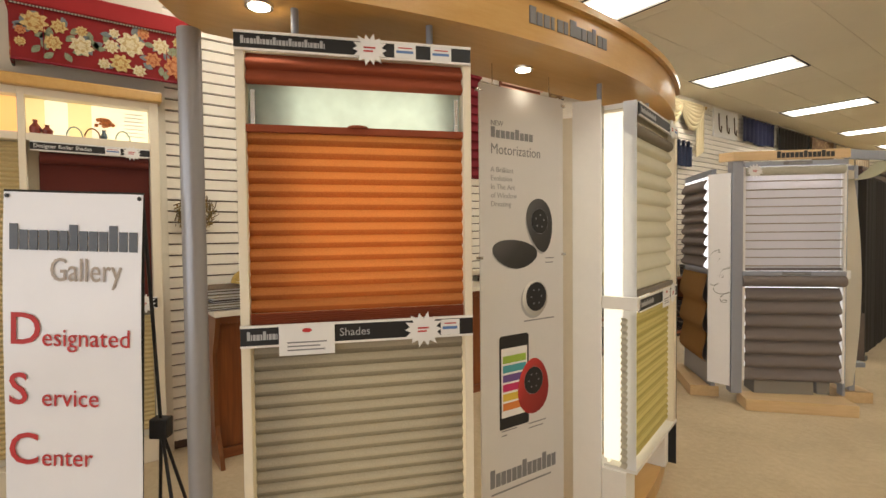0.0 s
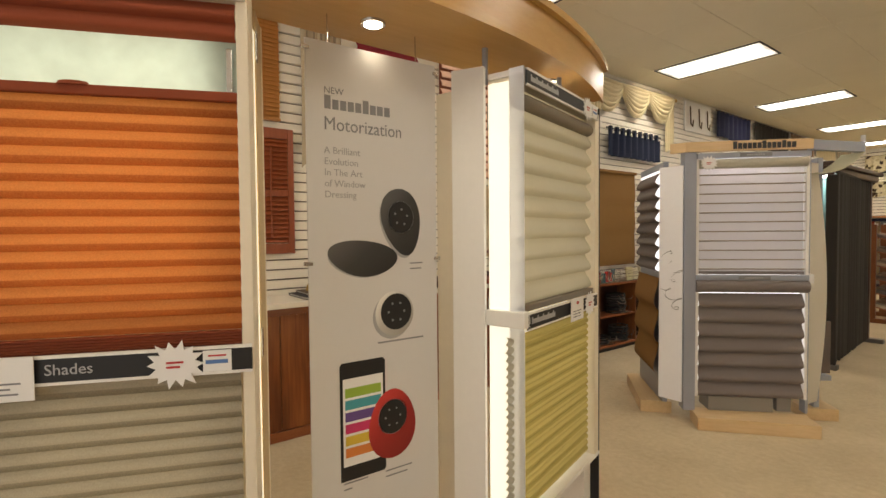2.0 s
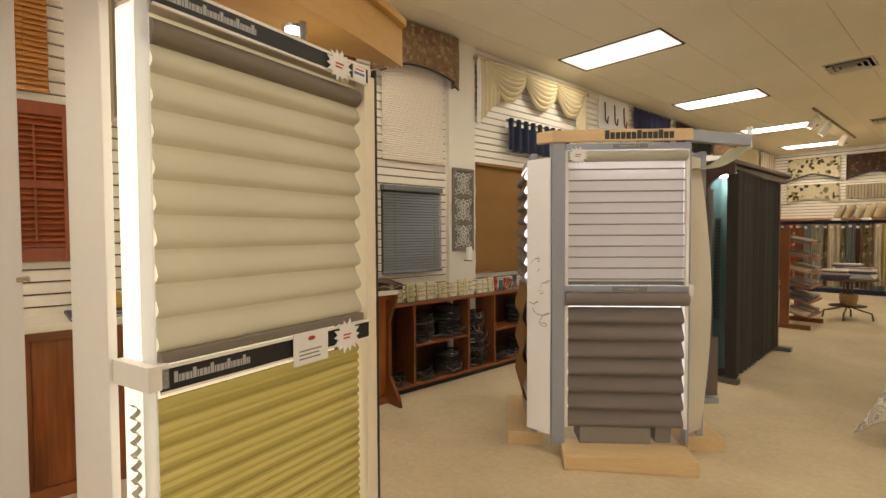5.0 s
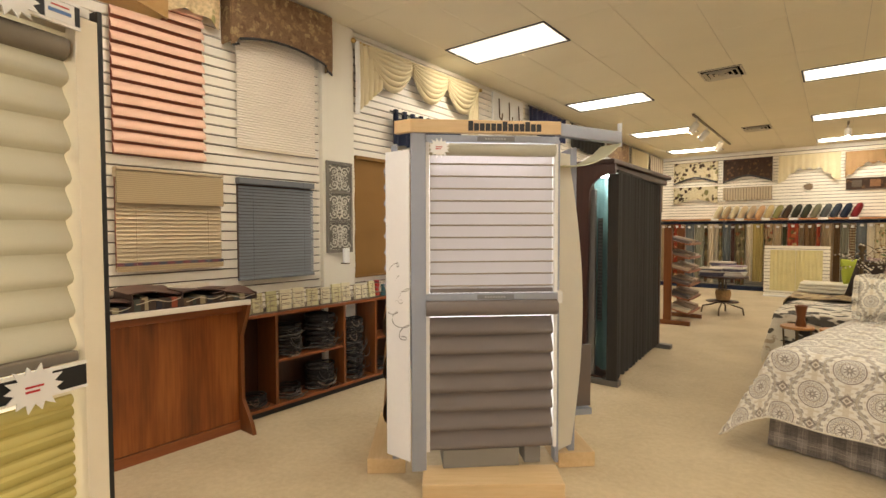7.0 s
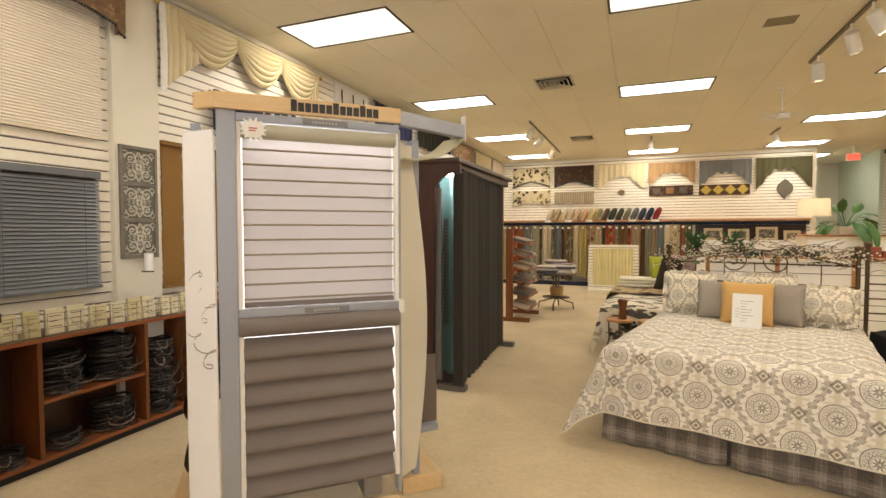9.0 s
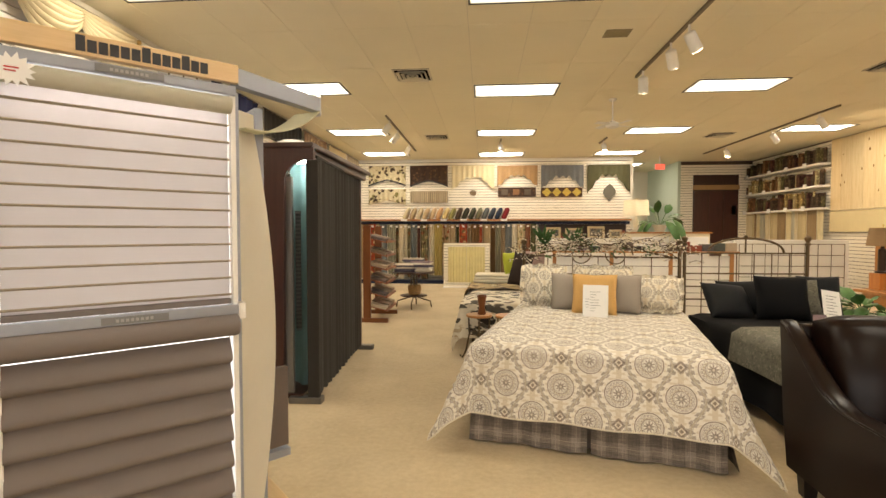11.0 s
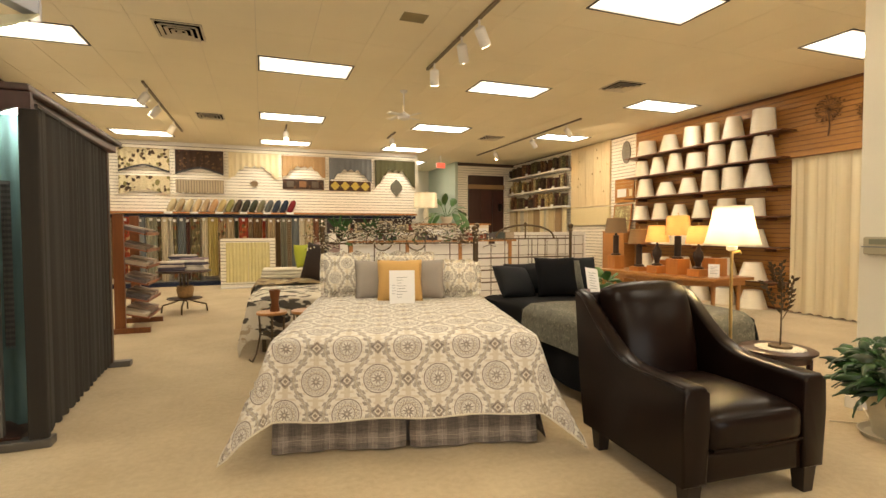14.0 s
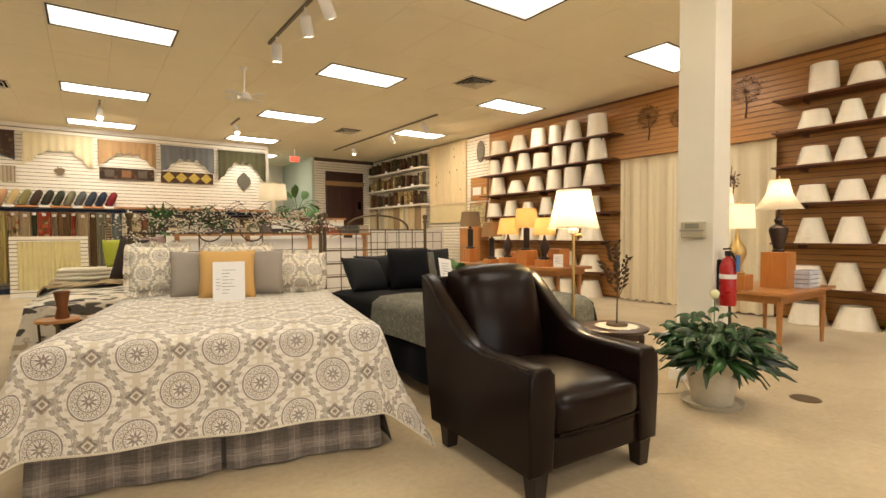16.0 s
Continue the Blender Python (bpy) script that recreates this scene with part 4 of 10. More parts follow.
part("red_mark", lathe(bm_new(), [(0.001, 0), (0.015, 0.0)], 20, m=Matrix.Translation((0.455, -0.0265, 1.168)) @ Matrix.Diagonal((1, 1, 0.45, 1)) @ UPRIGHT, caps=False), M_REDINK, card)
part("print", bars(3, 0.405, 1.135, 0.004, 0.012, (0.09, 0.08, 0.085), -0.0262), M_GREYINK, card)

# the banner on its cross stand
BAN = pose(-1.41, 0.545, 0, 0, 0, 53.5) @ pose(0.22, 0, 1.635, 0, 2.2, 0) @ pose(-0.22, 0, -1.635)
banner = thing("banner_stand", "white vinyl banner with red and grey words on a cross stand", "banner", BAN)
BW = 0.455


def hung(u, v):
    return (u * BW + 0.006 * math.sin(v * 6), 0.0012 * math.sin(u * 2.6 + 1) + 0.0006 * math.sin(u * 9 + v * 4), 0.25 + 1.385 * v)


part("banner_sheet", sheet(bm_new(), 12, 20, hung, thick=0.001), M_VINYL, banner, smooth=60)
bm = bm_new()
for k in range(13):
    box(bm, 0.02 + k * 0.0325, 0.02 + k * 0.0325 + 0.027, -0.0036, -0.0016, 1.445, 1.445 + (0.085 if k in (0, 6, 10) else 0.065))
for x in (0.012, BW - 0.012):
    part("eyelet", lathe(bm_new(), [(0.003, 0), (0.007, 0.0), (0.007, 0.002), (0.003, 0.003)], 12, m=pose(x, -0.0036, 1.62, 90, 0, 0)), M_BLACK, banner)
part("top_bar", tube(bm_new(), [(0.0, 0.002, 1.637), (BW, 0.002, 1.637)], 0.004, 6), M_BLACK, banner)
part("maker_mark", bm, mat("slate_ink", (0.10, 0.11, 0.13), 0.5), banner, "dark maker's mark as plain bars")
letters("Gallery", 0.11, mat("tan_ink", (0.42, 0.36, 0.31), 0.6), banner, pose(0.15, -0.0036, 1.345, 90, 0, 0), squeeze=0.74)
for k, (cap, rest) in enumerate((("D", "esignated"), ("S", "ervice"), ("C", "enter"))):
    z = 1.135 - 0.20 * k
    letters(cap, 0.15, M_REDINK, banner, pose(0.015, -0.0036, z, 90, 0, 0), bold=0.001)
    letters(rest, 0.085, M_REDINK, banner, pose(0.125, -0.0036, z - 0.005, 90, 0, 0), squeeze=0.92)
bm = bm_new()
tube(bm, [(0.42, 0.06, 0.0), (0.44, 0.03, 0.5), (0.44, 0.02, 1.63)], 0.006, 8)
tube(bm, [(0.02, 0.06, 0.0), (0.02, 0.03, 0.5), (0.02, 0.02, 1.63)], 0.006, 8)
part("pole", bm, M_BLACK, banner)
hub = part("hub", boxed(0.43, 0.49, 0.08, 0.13, 0.79, 0.86, bev=0.006), M_BLACK, banner, "black plastic hub")
for a in ((0.60, 0.30, 0.004), (0.66, -0.02, 0.004), (0.36, 0.28, 0.004), (0.44, 0.02, 1.6)):
    part("leg", tube(bm_new(), [(0.46, 0.105, 0.82), ((0.46 + a[0]) / 2, (0.105 + a[1]) / 2, (0.82 + a[2]) / 2 + 0.02), a], 0.006, 8), M_BLACK, banner)


# ---------------------------------------------------------------- the three-sided shade tower
tower = thing("shade_tower", "three-sided grey metal tower with sheer and mole shades on maple feet", "display", pose(-1.105, 5.285, 0, 0, 0, 44))
TW = 0.79
part("post", boxed(-0.085, 0.0, -0.01, 0.10, 0.09, 2.09, bev=0.004), M_STEEL, tower, "grey-blue metal post")
part("post", boxed(TW, TW + 0.02, 0.02, 0.10, 0.09, 2.05, bev=0.004), M_STEEL, tower, "grey-blue metal post")
part("header", boxed(-0.09, TW + 0.005, -0.035, 0.0, 2.075, 2.15, bev=0.003), M_PALEWOOD, tower, "pale maple header board")
part("header_return", boxed(-0.115, 0.004, 0.0, 0.03, 2.075, 2.15, bev=0.003), M_PALEWOOD, tower, m=pose(-0.09, -0.034, 0, 0, 0, -38))
bm = bm_new()
for k in range(13):
    box(bm, 0.245 + k * 0.0335, 0.245 + k * 0.0335 + 0.028, -0.0375, -0.034, 2.088, 2.088 + (0.055 if k in (0, 6, 10) else 0.043))
part("maker_mark", bm, M_INK, tower, "black maker's mark as plain bars")
part("light_tube", tube(bm_new(), [(0.05, 0.055, 1.93), (TW - 0.05, 0.055, 1.93)], 0.012, 10), glow("cool_tube", (1.0, 0.97, 0.95), 9.0), tower, "cool glowing tube")
part("light_box", boxed(0.02, TW - 0.02, 0.075, 0.082, 0.3, 2.03), M_BOXCOOL, tower, "cool white light box")
bm = bm_new()
for x in (0.0, TW - 0.022):
    box(bm, x, x + 0.022, -0.004, 0.07, 0.2, 2.04, bev=0.003)
part("frame", bm, M_WHITE, tower, "white side frame")
for z, nm in ((2.045, "top_rail"), (1.122, "middle_rail")):
    r = part(nm, boxed(0.0, TW, -0.02, 0.03, z - 0.02, z + 0.02, bev=0.004), M_STEEL, tower, "grey metal rail")
    part("name_plate", boxed(0.30, 0.52, -0.024, -0.02, z - 0.014, z + 0.014), M_GREYINK, r)
    bm = bm_new()
    for k in range(8):
        box(bm, 0.345 + k * 0.016, 0.345 + k * 0.016 + 0.010, -0.025, -0.024, z - 0.006, z + 0.005)
    part("pale_wording", bm, M_SOFTINK, r)
part("clip", boxed(TW - 0.005, TW + 0.025, -0.03, 0.03, 1.08, 1.15, bev=0.006), M_WHITE, tower)
roll = part("head_roll", lathe(bm_new(), [(0.034, 0.02), (0.036, 0.03), (0.036, TW - 0.03), (0.034, TW - 0.02)], 20, m=pose(0, 0.0, 1.985) @ pose(0, 0, 0, 0, 90, 0)), M_SOFT, tower, "oyster fabric head roll", smooth=40)
sheer = part("sheer_shade", boxed(0.025, TW - 0.025, 0.03, 0.032, 1.155, 1.96), M_SHEER, tower, "white sheer shade with beige vanes")
zz = 1.90
vane = part("vane", extrude_y(bm_new(), [(0.0, 0), (0.008, 0.006), (0.012, 0.002), (0.004, -0.004)], 0, TW - 0.05), M_VANE, sheer, m=pose(0.025, 0.012, zz) @ pose(0, 0, 0, 0, 0, -90))
for k in range(1, 11):
    twin(vane, pose(0.025, 0.012, zz - 0.0715 * k) @ pose(0, 0, 0, 0, 0, -90))
part("bottom_bar", boxed(0.025, TW - 0.025, 0.005, 0.035, 1.145, 1.168, bev=0.004), M_MOLE, sheer)
mole = part("mole_shade", fold_shade(TW - 0.05, 0.20, 1.0, 0.1215, 0.040, 0.02), M_MOLE, tower, "dark mole-brown soft-fold shade", smooth=70, m=pose(0.02, 0, 0))
part("head_roll", lathe(bm_new(), [(0.045, 0.0), (0.048, 0.008), (0.048, TW - 0.012), (0.045, TW - 0.004)], 22, m=pose(0.0, 0.0, 1.056) @ pose(0, 0, 0, 0, 90, 0)), M_MOLE, mole, smooth=40, m=pose(-0.02, 0, 0))
st = part("price_burst", burst(0.058), M_PAPER, tower, "white star-shaped price burst", m=pose(0.075, -0.042, 1.985))
part("print", bars(2, -0.02, 0.008, 0.005, 0.011, (0.038, 0.03), -0.0042), M_REDINK, st)
M_FOOTBOX = mat("warm_grey_metal", (0.25, 0.235, 0.215), 0.45, 0.2, var=0.06)
part("foot_box", boxed(0.10, 0.56, 0.0, 0.2, 0.095, 0.205, bev=0.004), M_FOOTBOX, tower, "warm grey metal foot box")
part("foot_box", boxed(0.60, 0.70, 0.03, 0.2, 0.095, 0.205, bev=0.004), M_FOOTBOX, tower, "warm grey metal foot box")

# corner fins
bm = bm_new()
n = 24


def fin(v):
    return 0.085 + 0.125 * math.sin(math.pi * min(1, 0.06 + v * 0.98)) ** 0.9


a = [bm.verts.new((TW + 0.022, 0.03, 0.16 + 1.82 * k / n)) for k in range(n + 1)]
b = [bm.verts.new((TW + 0.022 + fin(k / n), 0.03 + fin(k / n) * 0.75, 0.16 + 1.82 * k / n)) for k in range(n + 1)]
for k in range(n):
    bm.faces.new((a[k], b[k], b[k + 1], a[k + 1]))
bmesh.ops.solidify(bm, geom=bm.faces[:], thickness=0.012)
part("side_fin", bm, mat("cream_board", (0.90, 0.85, 0.74), 0.5, var=0.03, through=0.35), tower, "cream bowed side fin", smooth=40)
fin2 = part("side_panel", sheet(bm_new(), 3, 24, lambda u, v: (-0.092 - 0.135 * u, 0.0 + 0.125 * u + 0.003 * math.sin(v * 20) * u, 0.15 + 1.83 * v), thick=0.01), mat("cool_white_board", (0.92, 0.92, 0.95), 0.35, var=0.03), tower, "white printed side panel", smooth=50)
bm = bm_new()
curl = [(0.05 * math.sin(k * 0.13) + 0.045 * math.sin(k * 0.42 + 0.5) * (1 - 0.004 * k), 0.0048 * k + 0.026 * math.cos(k * 0.42)) for k in range(101)]
tube(bm, [(-0.16 + c[0] * 0.75, 0.052 - c[0] * 0.70, 0.86 + c[1]) for c in curl], 0.0032, 5)
part("script_mark", bm, M_GREYINK, fin2, "grey handwritten mark as a plain curl")

# the left face and the arm at the right
side = part("left_face", boxed(0.0, 0.72, 0.0, 0.04, 0.1, 2.03, bev=0.003), M_STEEL, tower, "left face of the tower", m=pose(-0.20, 0.86, 0, 0, 0, -90))
part("dark_shade", fold_shade(0.645, 1.15, 1.95, 0.10, 0.035, -0.012), M_MOLE, side, "dark slatted shade", smooth=60, m=pose(0.03, 0, 0))
part("light_box", boxed(0.03, 0.715, -0.008, -0.003, 1.15, 1.97), M_BOXCOOL, side, "cool white light box")
part("wood_shade", fold_shade(0.66, 0.3, 1.1, 0.26, 0.04, -0.02), M_TOFFEE, side, "brown shade", smooth=60, m=pose(0.03, 0, 0))
part("right_face", boxed(0.0, 0.72, 0.0, 0.04, 0.1, 2.03, bev=0.003), M_STEEL, tower, "far face of the tower", m=pose(0.96, 0.15, 0, 0, 0, 90))
arm = part("top_arm", boxed(0.0, 0.52, -0.02, 0.03, 2.07, 2.145, bev=0.004), M_STEEL, tower, "grey metal arm", m=pose(TW, 0.0, 0, 0, 0, 24))
part("end_plate", boxed(0.515, 0.522, -0.022, 0.012, 2.05, 2.20), M_ACRYLIC, arm)
part("arched_cloth", sheet(bm_new(), 14, 3, lambda u, v: (0.03 + 0.47 * u, -0.03 + 0.17 * v, 1.90 + 0.17 * u ** 2.4), thick=0.006), cloth("pale_green_sheer", (0.66, 0.64, 0.48), share=0.4), arm, "pale green arched cloth sample", smooth=60)

# maple feet
foot = part("maple_foot", boxed(-0.02, 0.78, -0.18, 0.06, 0.0, 0.095, bev=0.006), M_PALEWOOD, tower, "pale maple foot plank", m=pose(0.0, 0, 0, 0, 0, -5))
twin(foot, pose(-0.122, 0.938, 0, 0, 0, -94.3))
twin(foot, pose(0.91, 0.15, 0, 0, 0, 90))
tray = part("literature_tray", boxed(0, 0.16, 0, 0.03, 0.32, 0.74, bev=0.003), mat("taupe_plastic", (0.13, 0.10, 0.085), 0.5), tower, "taupe literature tray", m=pose(0.98, 0.32, 0, 0, 0, 5))
part("tray_foot", slab([(0.0, 0.0), (0.17, 0.0), (0.17, 0.12), (0.06, 0.12)], 0.26, 0.30), M_STEEL, tray)


# ---------------------------------------------------------------- along the left wall
WX = LEFT + 0.004


def on_wall(y, z=0.0):
    """Local x runs along the wall away from the door, -y faces the room."""
    return pose(WX, y, z, 0, 0, 90)


def wall_shade(name, label, y0, y1, z0, z1, bm, material, rail=None, category="window shade"):
    t = thing(name, label, category, on_wall(y0), "wall shades")
    part("cloth", bm, material, t, smooth=50)
    part("head_rail", boxed(0, y1 - y0, -0.055, 0.0, z1, z1 + 0.035, bev=0.004), rail or material, t)
    part("bottom_rail", boxed(0, y1 - y0, -0.035, -0.012, z0 - 0.018, z0, bev=0.003), rail or material, t)
    return t


def blind(name, label, y0, y1, z0, z1, pitch, tilt, material, rail, depth=0.05, thick=0.003, lining=None):
    """A slatted blind, each slat a piece of its own."""
    t = thing(name, label, "blind", on_wall(y0), "wall blinds")
    w = y1 - y0
    part("head_rail", boxed(0, w, -0.065, -0.002, z1 - 0.05, z1, bev=0.004), rail, t)
    part("bottom_rail", boxed(0, w, -0.055, -0.02, z0, z0 + 0.022, bev=0.004), rail, t)
    first = None
    z = z0 + 0.03
    while z < z1 - 0.06:
        if first is None:
            first = part("slat", boxed(0.004, w - 0.004, -depth / 2, depth / 2, -thick / 2, thick / 2), material, t, m=pose(0, -0.04, z, tilt, 0, 0))
        else:
            twin(first, pose(0, -0.04, z, tilt, 0, 0))
        z += pitch
    # dark sheet behind the slats puts the shadow of the gaps into colour
    if lining is not None:
        part("lining", boxed(0.008, w - 0.008, -0.012, -0.004, z0 + 0.01, z1 - 0.02), lining, t, "dark sheet standing in for shadow behind the slats")
    for x in (0.12, w - 0.12):
        part("ladder_cord", tube(bm_new(), [(x, -0.068, z0), (x, -0.068, z1)], 0.0016, 5), rail, t)
    return t


M_PINKROMAN = cloth("salmon_cloth", (0.78, 0.50, 0.37), var=0.06)
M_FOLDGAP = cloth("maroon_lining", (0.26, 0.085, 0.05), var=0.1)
M_REDROMAN = cloth("wine_cloth", (0.22, 0.012, 0.022), var=0.1)
M_WOVEN = striped("woven_reed", (0.46, 0.355, 0.21), (0.33, 0.245, 0.135), 0.014, 0.55)
M_REED = mat("reed_slat", (0.54, 0.43, 0.275), 0.6, var=0.12, big=8, each=0.10)
M_BLUEBLIND = mat("slate_blue_slat", (0.155, 0.168, 0.188), 0.4, var=0.06, each=0.05)
M_WHITECELL = cloth("white_cell_cloth", (0.86, 0.79, 0.69), var=0.04)
M_BROCADE = blotched("bronze_brocade", (0.22, 0.13, 0.065), [(0.30, 0.19, 0.09), (0.18, 0.10, 0.05), (0.36, 0.25, 0.12)], 16, 0.5)
M_FLORAL = blotched("red_floral", (0.26, 0.010, 0.012), [(0.66, 0.54, 0.32), (0.58, 0.24, 0.10), (0.72, 0.64, 0.46), (0.17, 0.18, 0.12), (0.62, 0.44, 0.22), (0.13, 0.15, 0.13)], 13, 0.60)
M_OAKSLAT = wood("oak_slat", (0.36, 0.145, 0.035), (0.50, 0.22, 0.06), 0.4, along="x")
M_SHUTTER = wood("red_cherry", (0.19, 0.042, 0.014), (0.30, 0.072, 0.024), 0.35, along="z")

rs_ = thing("roman_shade", "salmon pink roman shade with maroon gap shadow between its folds", "window shade", on_wall(4.33), "wall shades")
# maroon sheet behind the folds paints the shade in their gaps
part("lining", boxed(0.004, 0.616, -0.026, -0.006, 2.04, 3.12), M_FOLDGAP, rs_, "maroon sheet standing in for gap shadow")
part("head_rail", boxed(0, 0.62, -0.055, 0.0, 3.12, 3.155, bev=0.004), M_PINKROMAN, rs_)
slat_ = part("fold", sheet(bm_new(), 6, 8, lambda u, v: (0.62 * u, -0.020 - 0.040 * math.sin(math.pi * 0.62 * (1 - v)) - 0.002 * math.sin(u * 7), 0.073 * v), thick=0.003), M_PINKROMAN, rs_, smooth=60, m=pose(0, 0, 2.045))
for k in range(1, 13):
    twin(slat_, pose(0, 0, 2.045 + 0.0835 * k))
wall_shade("roman_shade", "wine-red folded roman shade", 3.44, 4.06, 2.06, 3.12, fold_shade(0.62, 2.06, 3.12, 0.088, 0.045, -0.012, lap=0.02), M_REDROMAN)
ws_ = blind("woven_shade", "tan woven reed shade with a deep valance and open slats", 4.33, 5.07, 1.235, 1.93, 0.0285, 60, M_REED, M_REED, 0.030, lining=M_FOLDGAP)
part("valance", boxed(0.0, 0.74, -0.080, -0.07, 1.705, 1.92, bev=0.003), M_WOVEN, ws_, "woven tan valance")
part("top_board", boxed(0.0, 0.74, -0.084, -0.002, 1.931, 1.95, bev=0.003), M_REED, ws_)
part("hem_band", boxed(0.0, 0.74, -0.062, -0.058, 1.232, 1.270), M_WOVEN, ws_, "plain woven hem")
part("ribbon", boxed(0.0, 0.74, -0.062, -0.058, 1.271, 1.294), striped("plum_teal_ribbon", (0.20, 0.055, 0.06), (0.06, 0.075, 0.10), 0.11, 0.5, axis=0, soft=0.2), ws_, "plum and slate ribbon")
wall_shade("cellular_shade", "off-white pleated cellular shade", 5.22, 5.99, 2.21, 3.16, cell_shade(0.77, 2.21, 3.16, 0.021, 0.012, -0.02), M_WHITECELL, M_CREAM)
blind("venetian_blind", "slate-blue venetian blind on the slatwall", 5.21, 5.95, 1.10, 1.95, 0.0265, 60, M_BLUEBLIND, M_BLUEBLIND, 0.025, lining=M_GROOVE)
blind("wood_blind", "golden oak slatted wooden blind", 1.85, 2.78, 2.34, 3.3, 0.032, 62, M_OAKSLAT, M_OAKSLAT)
wall_shade("roman_shade", "toffee-brown flat woven shade with a hanging tag", 6.47, 7.68, 1.05, 2.24, fold_shade(1.21, 1.05, 2.24, 0.38, 0.012, -0.02), M_TOFFEE)
fs = thing("arched_shade", "purple pleated half-round shade on the slatwall", "window shade", on_wall(3.30), "wall shades")
part("cloth", sheet(bm_new(), 72, 4, lambda u, v: (0.32 - 0.31 * (0.08 + 0.92 * v) * math.cos(math.pi * u), -0.014 - 0.012 * (0.5 + 0.5 * math.cos(u * 72 * math.pi)), 1.50 + 0.33 * (0.08 + 0.92 * v) * math.sin(math.pi * u)), thick=0.003), striped("plum_cloth", (0.075, 0.055, 0.085), (0.05, 0.036, 0.06), 0.03), fs, smooth=20)
part("base_rail", boxed(0.0, 0.64, -0.03, 0.0, 1.48, 1.50, bev=0.003), M_CREAM, fs)

sh = thing("wall_shutter", "red cherry louvred wooden shutter", "shutter", on_wall(2.145))
for k in range(2):
    bm = bm_new()
    x = 0.37 * k
    for a in ((x, x + 0.045, 1.33, 2.29), (x + 0.32, x + 0.365, 1.33, 2.29), (x + 0.045, x + 0.32, 1.33, 1.41), (x + 0.045, x + 0.32, 2.21, 2.29), (x + 0.045, x + 0.32, 1.77, 1.82)):
        box(bm, a[0], a[1], -0.035, -0.005, a[2], a[3], bev=0.003)
    part("shutter_frame", bm, M_SHUTTER, sh)
    first = None
    for j in range(22):
        z = 1.435 + 0.035 * j + (0.03 if j > 9 else 0)
        if first is None:
            first = part("louvre", boxed(0, 0.275, -0.022, 0.022, -0.004, 0.004, bev=0.002), M_SHUTTER, sh, m=pose(x + 0.045, -0.02, z, 55, 0, 0))
        else:
            twin(first, pose(x + 0.045, -0.02, z, 55, 0, 0))
    part("tilt_rod", boxed(x + 0.178, x + 0.188, -0.052, -0.044, 1.45, 2.15), M_SHUTTER, sh)

# valances and swags
val = thing("cornice_valance", "bronze brocade padded cornice with scalloped beaded edge", "valance", on_wall(5.12))
VW = 0.98


def scallop(u):
    return 3.0 + 0.10 * math.sin(math.pi * u) ** 0.7 - (0.04 if u < 0.06 or u > 0.94 else 0)


def brocade(u, v):
    top, low = 3.49, scallop(u)
    return (VW * u, -0.15 - 0.012 * math.sin(math.pi * v), low + (top - low) * v)


part("front", sheet(bm_new(), 30, 6, brocade, thick=0.012), M_BROCADE, val, smooth=40)
for x in (0.0, VW):
    part("return_end", boxed(x - 0.006, x + 0.006, -0.15, 0.0, 3.0, 3.49, bev=0.002), M_BROCADE, val)
part("top_board", boxed(0, VW, -0.15, 0.0, 3.47, 3.485), M_BROCADE, val)
bm = bm_new()
for k in range(46):
    u = (k + 0.5) / 46
    box(bm, VW * u - 0.006, VW * u + 0.006, -0.165, -0.148, scallop(u) - 0.014, scallop(u) + 0.002)
part("beaded_edge", bm, M_INK, val, "dark beaded trim")


def swag_piece(w, drop, z, y=-0.06, folds=7):
    """A hanging half-round of cloth, gathered at its two ends, with deep curved folds."""
    def f(u, v):
        sag = max(0.0, 1 - abs(2 * u - 1) ** 2.4)
        x = w * (0.5 + (u - 0.5) * (1 - 0.20 * v * sag))
        zz = z - v * 0.05 - (0.03 + 0.97 * v) * drop * sag ** 0.8 + 0.010 * math.sin(v * folds * 2 * math.pi + 1) * sag
        return (x, y - 0.06 * sag * math.sin(math.pi * min(1, v + 0.1)) - 0.022 * math.sin(v * folds * 2 * math.pi) * (0.25 + 0.75 * sag), zz)
    return sheet(bm_new(), 24, 56, f, thick=0.003)


def jabot(w, z1, z0, y=-0.05, n=5, slant=0.0):
    """A pleated tail."""
    def f(u, v):
        return (w * u + 0.01 * math.sin(v * 3), y - 0.022 * abs(math.sin(math.pi * n * u)), z1 - v * (z1 - z0 - slant * u))
    return sheet(bm_new(), n * 8, 12, f, thick=0.003)


sw = thing("swag_valance", "cream draped swags and tails on a brass rod", "valance", on_wall(6.5))
part("rod", tube(bm_new(), [(-0.05, -0.07, 3.40), (2.15, -0.07, 3.40)], 0.012, 10), M_BRASS, sw, smooth=40)
for k, x in enumerate((0.12, 0.76, 1.38)):
    part("swag", swag_piece(0.72, 0.36, 3.41, -0.07), M_ECRU, sw, smooth=60, m=pose(x, -0.01 * k, 0))
part("tail", jabot(0.34, 3.40, 2.72, -0.06, 5, 0.3), M_ECRU, sw, smooth=60)
part("tail", jabot(0.22, 3.40, 2.62, -0.06, 4, 0.1), M_ECRU, sw, smooth=60, m=pose(1.9, 0, 0))
part("tail", jabot(0.06, 3.40, 2.68, -0.07, 1), M_WHITE, sw, smooth=60, m=pose(-0.05, 0, 0))
for x in (-0.07, 2.17):
    part("finial", lathe(bm_new(), [(0.002, -0.03), (0.024, -0.01), (0.026, 0.008), (0.012, 0.03), (0.002, 0.034)], 14, m=pose(x, -0.07, 3.40) @ pose(0, 0, 0, 0, 90, 0)), M_BRASS, sw, smooth=50)
